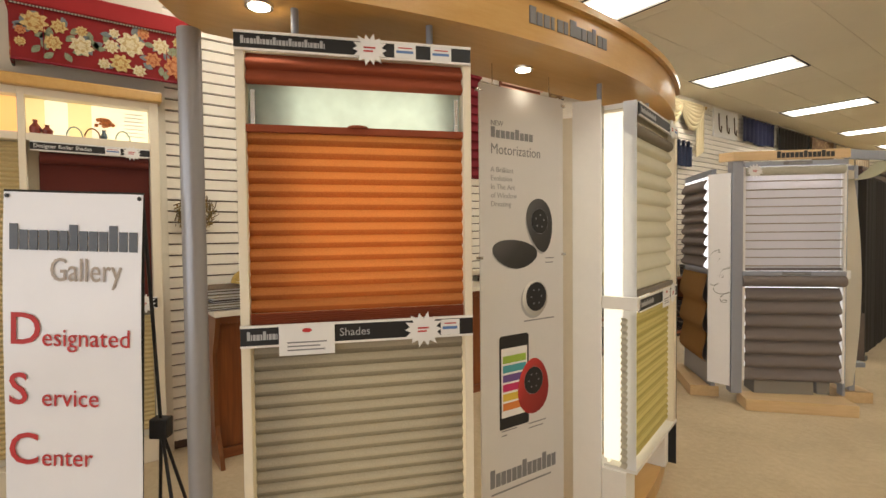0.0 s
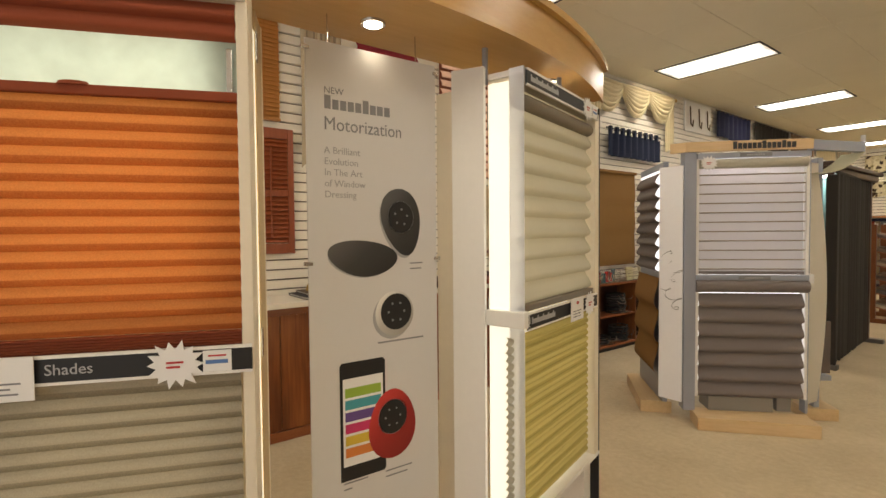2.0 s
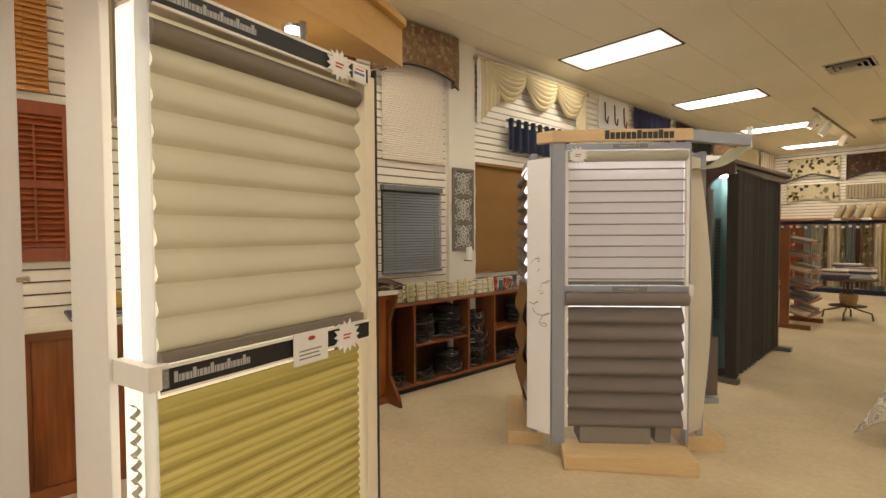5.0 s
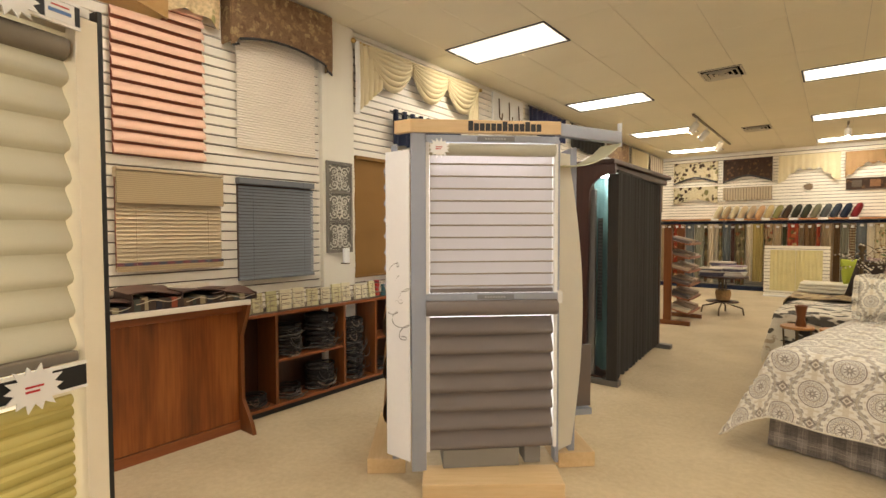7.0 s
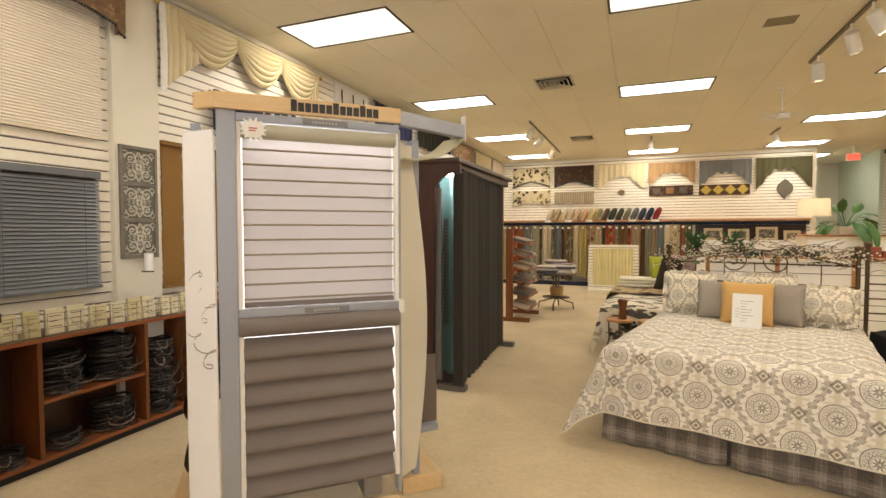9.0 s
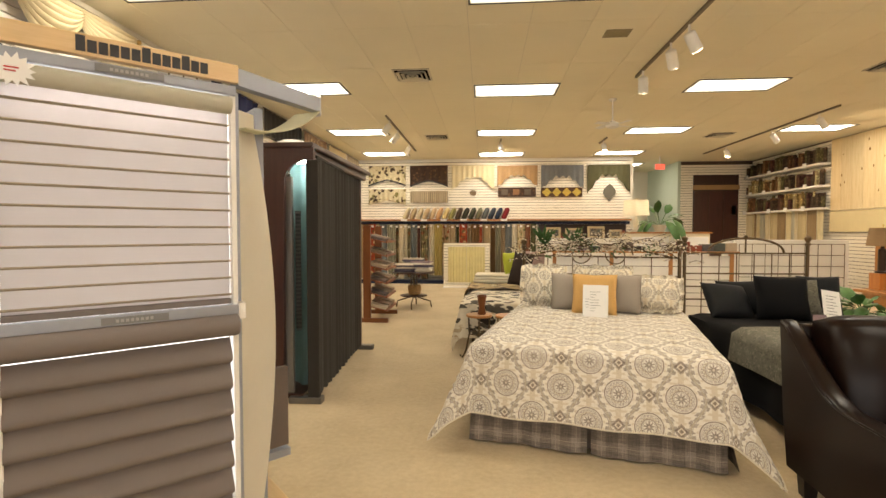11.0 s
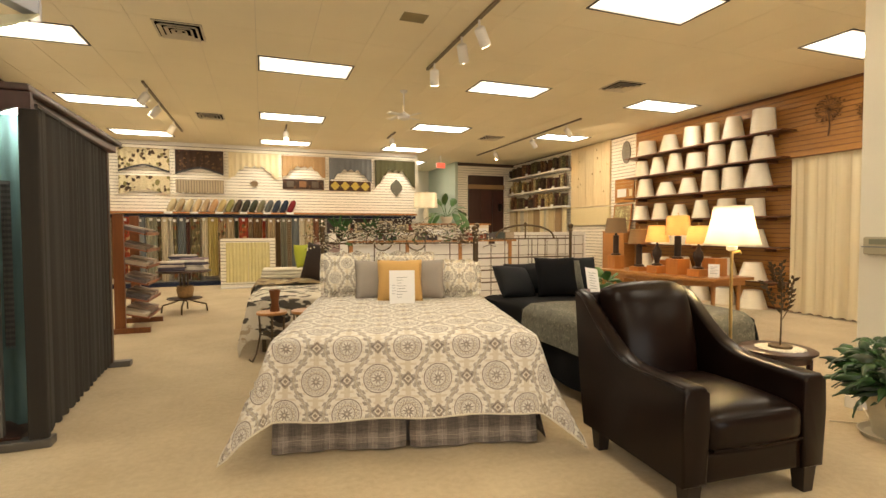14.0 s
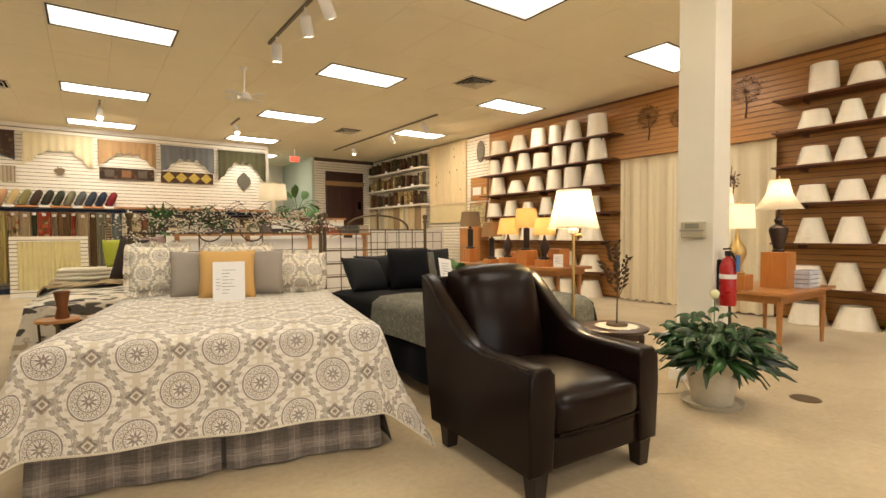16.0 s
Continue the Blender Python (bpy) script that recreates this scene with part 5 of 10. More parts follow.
lamp("SPOT", "swag_spot", look((-2.2, 7.9, 3.40), (-3.1, 8.0, 3.1)), 14, cone=80)

nv = thing("tab_valance", "short navy tab-top valance on a black rod", "valance", on_wall(6.98))
part("rod", tube(bm_new(), [(-0.04, -0.08, 2.80), (1.26, -0.08, 2.80)], 0.010, 10), M_BLACK, nv, smooth=40)
part("panel", sheet(bm_new(), 60, 8, lambda u, v: (1.2 * u, -0.08 - 0.03 * math.sin(u * 52), 2.45 + 0.30 * v), thick=0.004), M_NAVY, nv, smooth=60)
first = part("tab", boxed(0, 0.045, -0.10, -0.06, 2.74, 2.83, bev=0.004), M_NAVY, nv, m=pose(0.02, 0, 0))
for k in range(1, 9):
    twin(first, pose(0.02 + 0.138 * k, 0, 0))

sc = thing("striped_swag", "beige striped swag with a long pleated tail", "valance", on_wall(2.72))
M_STRIPECLOTH = striped("beige_stripe", (0.46, 0.38, 0.26), (0.20, 0.15, 0.10), 0.06, 0.7, axis=0)
part("swag", swag_piece(0.62, 0.22, 3.36), M_STRIPECLOTH, sc, smooth=60, m=pose(-0.4, 0, 0))
part("tail", jabot(0.34, 3.36, 2.0, -0.05, 5, 0.5), M_STRIPECLOTH, sc, smooth=60, m=pose(0.22, 0, 0))
part("rod", tube(bm_new(), [(-0.45, -0.05, 3.37), (0.62, -0.05, 3.37)], 0.012, 8), M_BRASS, sc)

pv = thing("peach_valance", "peach floral balloon valance", "valance", on_wall(4.2))
part("cloth", sheet(bm_new(), 40, 8, lambda u, v: (0.86 * u, -0.10 - 0.03 * math.sin(u * 30) - 0.03 * math.sin(math.pi * v), 3.07 + 0.07 * math.sin(math.pi * ((u * 2) % 1)) * (1 - v) + 0.4 * v), thick=0.004), blotched("peach_floral", (0.74, 0.58, 0.34), [(0.7, 0.32, 0.16), (0.75, 0.5, 0.25), (0.4, 0.38, 0.16)], 8, 0.4), pv, smooth=60)
part("rod", tube(bm_new(), [(-0.03, -0.08, 3.46), (0.9, -0.08, 3.46)], 0.012, 8), M_BRASS, pv)

# small framed panels with a candle arm, on the pilaster
fr = thing("wall_plaque", "three carved grey panels in one frame with a cream candle", "wall decor", pose(LEFT + 0.05, 6.09, 0, 0, 0, 90))
M_PEWTER = mat("carved_pewter", (0.17, 0.155, 0.13), 0.6, 0.2, var=0.3, big=18, fine=60, relief=0.9)
bm = bm_new()
for a in ((0, 0.022, 1.30, 2.18), (0.288, 0.31, 1.30, 2.18), (0.022, 0.288, 1.30, 1.33), (0.022, 0.288, 2.15, 2.18), (0.022, 0.288, 1.59, 1.61), (0.022, 0.288, 1.87, 1.89)):
    box(bm, a[0], a[1], -0.03, -0.002, a[2], a[3], bev=0.002)
part("frame", bm, mat("weathered_frame", (0.19, 0.17, 0.14), 0.7, var=0.3, big=14), fr)
for z in (1.33, 1.61, 1.89):
    pl = part("carved_panel", boxed(0.024, 0.286, -0.015, -0.004, z + 0.002, z + 0.258), M_PEWTER, fr)
    bm = bm_new()
    for sx in (-1, 1):
        for sz in (-1, 1):
            tube(bm, [(0.155 + sx * (0.062 + (0.052 - 0.0021 * q) * math.cos(q * 0.45)), -0.018, z + 0.13 + sz * (0.06 + (0.052 - 0.0021 * q) * math.sin(q * 0.45))) for q in range(24)], 0.0055, 5)
            tube(bm, [(0.155 + sx * 0.012, -0.018, z + 0.13), (0.155 + sx * 0.03, -0.02, z + 0.13 + sz * 0.06), (0.155 + sx * 0.004, -0.018, z + 0.13 + sz * 0.115)], 0.0055, 5)
    for k in range(12):
        a = k * math.pi / 6
        tube(bm, [(0.155 + 0.012 * math.cos(a), -0.018, z + 0.13 + 0.012 * math.sin(a)), (0.155 + 0.034 * math.cos(a), -0.022, z + 0.13 + 0.034 * math.sin(a))], 0.004, 5)
    for k in range(18):
        a = k * math.pi / 9
        for q0, q1 in ((0.042, 0.066), (0.078, 0.104)):
            tube(bm, [(0.155 + q0 * math.cos(a), -0.017, z + 0.13 + q0 * math.sin(a)), (0.155 + q1 * math.cos(a + 0.16), -0.021, z + 0.13 + q1 * math.sin(a + 0.16)), (0.155 + q0 * math.cos(a + 0.30), -0.017, z + 0.13 + q0 * math.sin(a + 0.30))], 0.0038, 4)
    for sx in (-1, 1):
        for sz in (-1, 1):
            tube(bm, [(0.155 + sx * (0.112 - 0.022 * math.cos(q * 0.5)), -0.018, z + 0.13 + sz * (0.100 + 0.018 * math.sin(q * 0.5))) for q in range(12)], 0.004, 4)
    part("carving", bm, mat("pale_pewter", (0.58, 0.55, 0.47), 0.6, var=0.2), pl)
part("candle", lathe(bm_new(), [(0.001, 1.20), (0.033, 1.202), (0.033, 1.34), (0.001, 1.345)], 18, m=pose(0.17, -0.09, 0)), M_PAPER, fr, smooth=40)
part("candle_arm", boxed(0.15, 0.19, -0.12, -0.03, 1.19, 1.20), M_IRON, fr)

# high pieces further along
ar = thing("curtain_sample_board", "cream board with wrought curtain holders", "display", on_wall(9.05))
part("board", boxed(0, 0.85, -0.03, -0.002, 3.02, 3.48, bev=0.003), M_PAPER, ar)
for k in range(3):
    part("holder", tube(bm_new(), [(0.14 + 0.28 * k, -0.04, 3.40), (0.14 + 0.28 * k, -0.05, 3.14), (0.2 + 0.28 * k, -0.05, 3.1), (0.22 + 0.28 * k, -0.05, 3.2)], 0.010, 6), M_IRON, ar)
for y0, y1, z0, mm, lab in ((10.05, 11.35, 3.03, cloth("navy_velvet", (0.008, 0.010, 0.042), var=0.3), "navy blue velvet valance"), (11.6, 13.2, 3.02, M_CHARCOAL, "dark pleated valance"), (13.4, 14.8, 2.9, M_BROCADE, "bronze pleated valance"), (15.0, 16.3, 2.8, M_ECRU, "cream pleated curtain panel"), (16.5, 17.6, 2.0, M_STRIPECLOTH, "striped curtain panel")):
    t = thing("wall_valance", lab + " on the slatwall", "valance", on_wall(y0))
    w = y1 - y0
    part("cloth", sheet(bm_new(), 40, 5, lambda u, v, w=w, z0=z0: (w * u, -0.06 - 0.025 * math.sin(u * w * 36), z0 + (3.46 - z0) * v + 0.02 * math.sin(u * 9) * (1 - v)), thick=0.004), mm, t, smooth=60)
    part("rod", tube(bm_new(), [(-0.03, -0.06, 3.46), (w + 0.03, -0.06, 3.46)], 0.012, 6), M_IRON, t)

# lit display window near the door, with its cornice and valance
win = thing("display_window", "maple-framed lit display window with a dark roller shade below", "display", on_wall(-0.1))
bm = bm_new()
for a in ((0.0, 0.07, 0.0, 2.36), (0.577, 0.612, 0.0, 2.36), (1.233, 1.285, 0.0, 2.36), (0.07, 0.577, 2.315, 2.36), (0.612, 1.233, 2.315, 2.36), (0.07, 0.577, 2.055, 2.10), (0.612, 1.233, 2.055, 2.10), (0.07, 0.577, 0.0, 0.15), (0.612, 1.233, 0.0, 0.15)):
    box(bm, a[0], a[1], -0.10, -0.002, a[2], a[3], bev=0.004)
part("frame", bm, M_CREAM, win, "cream painted frame")
part("cornice", boxed(-0.03, 1.305, -0.15, -0.002, 2.36, 2.425, bev=0.012), M_MAPLE, win, "maple cornice")
G_PALE, G_YELLOW = glow("window_glow_pale", (1.0, 0.92, 0.64), 0.88), glow("window_glow", (1.0, 0.80, 0.36), 0.78)
G_ORANGE = glow("window_glow_orange", (1.0, 0.60, 0.20), 0.72)
for a, b_, mm in ((0.07, 0.30, G_YELLOW), (0.30, 0.46, G_PALE), (0.46, 0.577, G_ORANGE), (0.612, 0.70, G_YELLOW), (0.70, 0.81, G_PALE), (0.81, 0.93, G_YELLOW), (0.93, 1.233, G_PALE)):
    part("lit_back", boxed(a, b_, -0.012, -0.006, 2.10, 2.315), mm, win, "glowing back panel")
for k in range(7):
    part("tiny_slat", boxed(1.10, 1.21, -0.016, -0.012, 2.14 + 0.024 * k, 2.146 + 0.024 * k), M_PAPER, win)
M_TERRA = mat("terracotta_glaze", (0.22, 0.035, 0.02), 0.3, var=0.5, big=20)
for x, h_ in ((0.655, 0.085), (0.71, 0.06), (0.15, 0.05), (0.4, 0.05)):
    part("tiny_jar", lathe(bm_new(), [(0.008, 2.10), (0.026, 2.105), (0.030, 2.10 + h_ * 0.45), (0.010, 2.10 + h_ * 0.8), (0.013, 2.10 + h_)], 12, m=pose(x, -0.05, 0)), M_TERRA, win)
for x, c_ in ((0.84, (0.30, 0.42, 0.40)), (0.93, (0.20, 0.08, 0.03)), (1.09, (0.38, 0.44, 0.40))):
    part("tiny_chair", tube(bm_new(), [(x - 0.04 * math.cos(math.pi * k / 10), -0.045, 2.10 + 0.065 * math.sin(math.pi * k / 10)) for k in range(11)], 0.005, 5), mat("tiny_chair_paint", c_, 0.5), win)
part("tiny_vase", lathe(bm_new(), [(0.012, 2.10), (0.02, 2.12), (0.009, 2.15), (0.013, 2.16)], 12, m=pose(0.99, -0.05, 0)), mat("slate_glaze", (0.06, 0.09, 0.11), 0.3), win)
fb = bm_new()
rr = random.Random(5)
for k in range(26):
    a, e = rr.uniform(0, 6.28), rr.uniform(0.0, 0.055)
    box(fb, -0.010, 0.010, -0.010, 0.010, -0.006, 0.006, m=pose(0.99 + e * math.cos(a), -0.05 + 0.3 * e * math.sin(a), 2.20 + 0.045 * rr.random() - 0.015, rr.uniform(0, 90), rr.uniform(0, 90), 0))
part("tiny_bouquet", fb, mat("bouquet", (0.5, 0.16, 0.04), 0.7, var=0.7, big=60), win)
rs = part("roller_shade", boxed(0.665, 1.23, -0.035, -0.03, 1.09, 1.98), cloth("oxblood_cloth", (0.10, 0.016, 0.010)), win, "dark oxblood roller shade")
part("roll", lathe(bm_new(), [(0.035, 0.67), (0.035, 1.225)], 16, m=pose(0, -0.05, 1.965) @ pose(0, 0, 0, 0, 90, 0)), cloth("oxblood_roll", (0.12, 0.02, 0.012)), rs, smooth=40)
strip = sign_strip(win, 0.60, 2.025, 0.055, -0.112, cards=((0.36, 0.44),), star=0.50, name="sign_strip")
strip.matrix_basis = pose(0.63, 0, 0)
letters("Designer Roller Shades", 0.032, M_PAPER, strip, pose(0.015, -0.1135, 2.015, 90, 0, 0), squeeze=0.92)
strip2 = sign_strip(win, 0.60, 1.055, 0.075, -0.112, words=((0.02, 0.2),), star=0.52)
strip2.matrix_basis = pose(0.65, 0, 0)
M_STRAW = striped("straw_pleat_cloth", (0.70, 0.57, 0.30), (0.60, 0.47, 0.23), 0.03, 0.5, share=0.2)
part("lower_rail", boxed(0.665, 1.23, -0.05, -0.02, 0.97, 1.01, bev=0.003), M_SOFTDARK, win)
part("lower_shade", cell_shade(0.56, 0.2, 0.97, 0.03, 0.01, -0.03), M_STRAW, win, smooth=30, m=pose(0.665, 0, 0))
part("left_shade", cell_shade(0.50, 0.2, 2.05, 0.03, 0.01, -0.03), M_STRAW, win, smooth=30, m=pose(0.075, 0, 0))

fv = thing("floral_cornice", "red floral padded cornice with gold and cream roses under a red cap", "valance", on_wall(0.465))
FW = 0.915
part("front", sheet(bm_new(), 20, 6, lambda u, v: (FW * u, -0.170 - 0.006 * math.sin(math.pi * v), 2.495 + 0.31 * v), thick=0.02), cloth("crimson_cloth", (0.23, 0.010, 0.011), var=0.35), fv, smooth=40)
for x in (0.0, FW):
    part("return_end", boxed(x - 0.006, x + 0.006, -0.165, -0.002, 2.495, 2.805), M_FLORAL, fv)
for x in (0.147, 0.768):
    part("seam", tube(bm_new(), [(x, -0.176, 2.50), (x, -0.180, 2.65), (x, -0.176, 2.80)], 0.003, 5), M_REDROMAN, fv)
part("piping", tube(bm_new(), [(0, -0.175, 2.495), (FW, -0.175, 2.495)], 0.008, 6), M_REDROMAN, fv)
M_ROPE = striped("black_white_rope", (0.03, 0.03, 0.035), (0.66, 0.62, 0.54), 0.016, 0.45, axis=0, soft=0.1)
part("rope_trim", tube(bm_new(), [(0, -0.182, 2.803), (FW, -0.182, 2.803)], 0.006, 6), M_ROPE, fv, "black and white rope trim")
part("red_cap", boxed(-0.02, FW + 0.03, -0.20, -0.002, 2.805, 2.915, bev=0.01), cloth("scarlet_cap", (0.30, 0.012, 0.014)), fv, "red fabric cap")


def bloom_outline(r, n, ph, rough):
    """A ruffled flower outline."""
    return [(r * (0.80 + 0.14 * math.sin(n * a + ph) + rough * math.sin(3.7 * n * a)) * math.cos(a), r * (0.80 + 0.14 * math.sin(n * a + ph) + rough * math.sin(3.7 * n * a + 1)) * math.sin(a)) for a in (2 * math.pi * k / 40 for k in range(40))]


def printed(name, base, dark):
    return blotched(name, base, [dark, tuple(0.5 * (p + q) for p, q in zip(base, dark))], 42, 0.42)


PETAL = [(printed("cream_petals", (0.70, 0.60, 0.38), (0.46, 0.33, 0.15)), printed("cream_heart", (0.56, 0.42, 0.20), (0.36, 0.20, 0.08))),
         (printed("apricot_petals", (0.56, 0.24, 0.09), (0.36, 0.10, 0.035)), printed("apricot_heart", (0.38, 0.11, 0.035), (0.22, 0.04, 0.02))),
         (printed("gold_petals", (0.62, 0.46, 0.19), (0.40, 0.22, 0.06)), printed("gold_heart", (0.45, 0.24, 0.07), (0.25, 0.10, 0.03)))]
LEAFP = [printed("sage_leaf", (0.25, 0.27, 0.17), (0.12, 0.14, 0.09)), printed("slate_leaf", (0.20, 0.22, 0.23), (0.09, 0.10, 0.12))]
rf = random.Random(27)
spots = []
for r_ in (0.082, 0.078, 0.070, 0.066, 0.062, 0.056, 0.052, 0.050, 0.046, 0.044, 0.042, 0.040, 0.036, 0.036, 0.034, 0.032, 0.030, 0.030):
    for _ in range(60):
        x, z = rf.uniform(r_ * 0.8, FW - r_ * 0.8), rf.uniform(2.50 + r_ * 0.72, 2.80 - r_ * 0.72)
        if all(math.hypot(x - q[0], z - q[1]) > 0.80 * (r_ + q[2]) for q in spots):
            spots.append((x, z, r_))
            break
for k in range(52):
    x, z = rf.uniform(0.03, FW - 0.03), rf.uniform(2.52, 2.78)
    part("leaf", extrude_y(bm_new(), [(0.034 * math.sin(math.pi * v) * 0.5 * q * (1 + 0.2 * math.sin(v * 25)), 0.062 * v - 0.03) for q, vs in ((1, [j / 8 for j in range(9)]), (-1, [j / 8 for j in range(7, 0, -1)])) for v in vs], -0.0008, 0.004), LEAFP[k % 2], fv, m=pose(x, -0.1785, z, 0, rf.uniform(0, 360), 0))
for k, (x, z, r_) in enumerate(spots):
    outer, heart = PETAL[(0, 1, 2, 0, 2)[k % 5]]
    f_ = part("flower", extrude_y(bm_new(), bloom_outline(r_, 7 + k % 3, k, 0.06), -0.0016, 0.004), outer, fv, m=pose(x, -0.1795, z))
    part("petal_ring", extrude_y(bm_new(), bloom_outline(r_ * 0.62, 6, k + 1, 0.07), -0.0024, 0.002), heart, f_)
    part("petal_ring", extrude_y(bm_new(), bloom_outline(r_ * 0.42, 5, k + 2, 0.05), -0.0032, 0.001), outer, f_)

wr = thing("twig_wreath", "small dried twig and berry wreath", "wreath", on_wall(1.40, 1.64))
wb = bm_new()
rr = random.Random(9)
for k in range(170):
    a = rr.uniform(0, 6.28)
    r0 = rr.uniform(0.070, 0.118)
    p = Vector((r0 * math.cos(a), -0.03 + rr.uniform(-0.02, 0.01), r0 * math.sin(a)))
    d = Vector((-math.sin(a) + rr.uniform(-0.6, 0.6), rr.uniform(-0.4, 0.2), math.cos(a) + rr.uniform(-0.6, 0.6))) * 0.06
    tube(wb, [p, p + d * 0.5, p + d + Vector((0, -0.01, 0.004))], 0.0022, 4)
part("twig_tangle", wb, mat("dry_twig", (0.13, 0.09, 0.035), 0.9, var=0.4, big=40), wr)
wb = bm_new()
for k in range(130):
    a = rr.uniform(0, 6.28)
    r0 = rr.uniform(0.07, 0.13)
    lathe(wb, [(0.001, -0.006), (0.007, 0), (0.001, 0.006)], 6, m=pose(r0 * math.cos(a), -0.05, r0 * math.sin(a)), caps=False)
part("berry_sprig", wb, mat("gold_berry", (0.30, 0.20, 0.05), 0.5, var=0.4, big=50), wr)

# cherry counter with books
def stained(name, dark, mid, light):
    """Veneer with broad uneven vertical stain and fine grain under a satin varnish."""
    m, nt, b = nodes_of(name)
    broad = noise_at(nt, coords(nt, "Object", (1, 5.5, 0.9)), 1.0, 3)
    grain = noise_at(nt, coords(nt, "Object", (20, 60, 2.2)), 1.0, 3)
    f = maths(nt, "MULTIPLY_ADD", broad, 0.72, maths(nt, "MULTIPLY", grain, 0.28))
    nt.links.new(ramp(nt, f, [(0.36, dark), (0.5, mid), (0.64, light)]), b.inputs["Base Color"])
    nt.links.new(maths(nt, "MULTIPLY_ADD", broad, 0.2, 0.24), b.inputs["Roughness"])
    bump(nt, b, grain, 0.12)
    return m


M_STAINED = stained("stained_cherry", (0.13, 0.033, 0.008), (0.235, 0.066, 0.015), (0.35, 0.115, 0.028))


def counter(y0, y1):
    t = thing("service_counter", "cherry wood counter with a white laminate top", "counter", pose(0, 0, 0))
    part("front_panel", boxed(-2.80, -2.765, y0 + 0.03, y1 - 0.03, 0.0, 0.95), M_CHERRY, t)
    n = 3
    for k in range(n):
        a = y0 + 0.03 + (y1 - y0 - 0.06) * k / n
        part("panel_board", boxed(-2.768, -2.758, a + 0.004, a + (y1 - y0 - 0.06) / n - 0.004, 0.075, 0.905, bev=0.002), M_STAINED, t)
    part("kick_board", boxed(-2.765, -2.745, y0 + 0.03, y1 - 0.03, 0.0, 0.07, bev=0.003), M_CHERRY_Y, t)
    part("apron", boxed(-2.765, -2.70, y0 + 0.02, y1 - 0.02, 0.91, 0.965, bev=0.004), M_CHERRY_Y, t)
    part("worktop", boxed(LEFT + 0.002, -2.62, y0, y1, 0.968, 1.005, bev=0.006), mat("white_laminate", (0.78, 0.72, 0.62), 0.35, var=0.05), t, "white laminate top")
    for y in (y0 + 0.005, y1 - 0.03):
        bm = extrude_y(bm_new(), [(-2.80, 0.0), (-2.57, 0.0), (-2.60, 0.08), (-2.72, 0.24), (-2.73, 0.72), (-2.64, 0.90), (-2.62, 0.965), (-2.80, 0.965)], y, y + 0.028)
        part("bracket_end", bm, M_CHERRY, t, "shaped cherry bracket")
    part("side_panel", boxed(LEFT + 0.004, -2.80, y1 - 0.03, y1 - 0.006, 0, 0.965), M_CHERRY, t)
    part("side_panel", boxed(LEFT + 0.004, -2.80, y0 + 0.006, y0 + 0.03, 0, 0.965), M_CHERRY, t)
    return t


counter(1.42, 5.06)
rr = random.Random(3)
M_CORD_PALE = mat("pale_edge_cord", (0.50, 0.44, 0.34), 0.6, var=0.2)
BOOKC = [mat("book_cover", c, 0.5, var=0.15) for c in ((0.015, 0.016, 0.03), (0.03, 0.02, 0.02), (0.25, 0.05, 0.02), (0.10, 0.06, 0.03), (0.05, 0.06, 0.05), (0.30, 0.25, 0.15))]


def sample_book(x, y, z, w, d, h, yaw, cover, label="dark sample book lying flat"):
    t = thing("sample_book", label, "book", pose(x, y, z, 0, 0, yaw), "sample books")
    part("page_block", boxed(-w / 2 + 0.005, w / 2 - 0.012, -d / 2 + 0.006, d / 2 - 0.006, 0.003, h - 0.003), M_PAPER, t)
    bm = box(bm_new(), -w / 2, w / 2, -d / 2, d / 2, 0, 0.003)
    box(bm, -w / 2, w / 2, -d / 2, d / 2, h - 0.003, h)
    box(bm, -w / 2, -w / 2 + 0.004, -d / 2, d / 2, 0.003, h - 0.003)
    part("cover", bm, cover, t)
    return t


z = 1.006
for y, n in ((1.55, 8), (1.97, 6), (3.0, 2), (3.4, 3)):
    zz = z
    for k in range(n):
        h = rr.uniform(0.012, 0.022)
        sample_book(-2.86 + rr.uniform(-0.02, 0.02), y + rr.uniform(-0.02, 0.02), zz, 0.36, 0.30 + rr.uniform(-0.04, 0.1), h, rr.uniform(-5, 5), rr.choice(BOOKC))
        zz += h
bk = thing("orange_bin", "open orange cardboard bin of dark sample books", "bin", pose(-2.78, 2.36, 1.006, 0, 0, 2))
M_BIN = mat("orange_card", (0.42, 0.085, 0.02), 0.5, var=0.12)
for name_, a in (("side", (-0.16, -0.154, -0.13, 0.13, 0, 0.13)), ("side", (0.154, 0.16, -0.13, 0.13, 0, 0.07)), ("end", (-0.154, 0.154, -0.13, -0.124, 0, 0.13)), ("end", (-0.154, 0.154, 0.124, 0.13, 0, 0.13)), ("base", (-0.154, 0.154, -0.124, 0.124, 0, 0.006))):
    part(name_, boxed(*a), M_BIN, bk)
for k in range(6):
    part("swatch_card", boxed(-0.14, 0.14, -0.11 + 0.038 * k, -0.085 + 0.038 * k, 0.006, 0.10 + 0.008 * (k % 3)), BOOKC[k % 5], bk)
ledge_ = thing("wall_ledge", "cream painted ledge on the wall behind the counter", "ledge", on_wall(3.6))
part("board", boxed(0, 1.35, -0.07, -0.002, 1.075, 1.115, bev=0.006), M_CREAM, ledge_)
M_CASE = mat("case_brown", (0.045, 0.024, 0.018), 0.5, var=0.4, big=9)
M_CASELID = mat("case_lid", (0.115, 0.058, 0.042), 0.45, var=0.35, big=9)
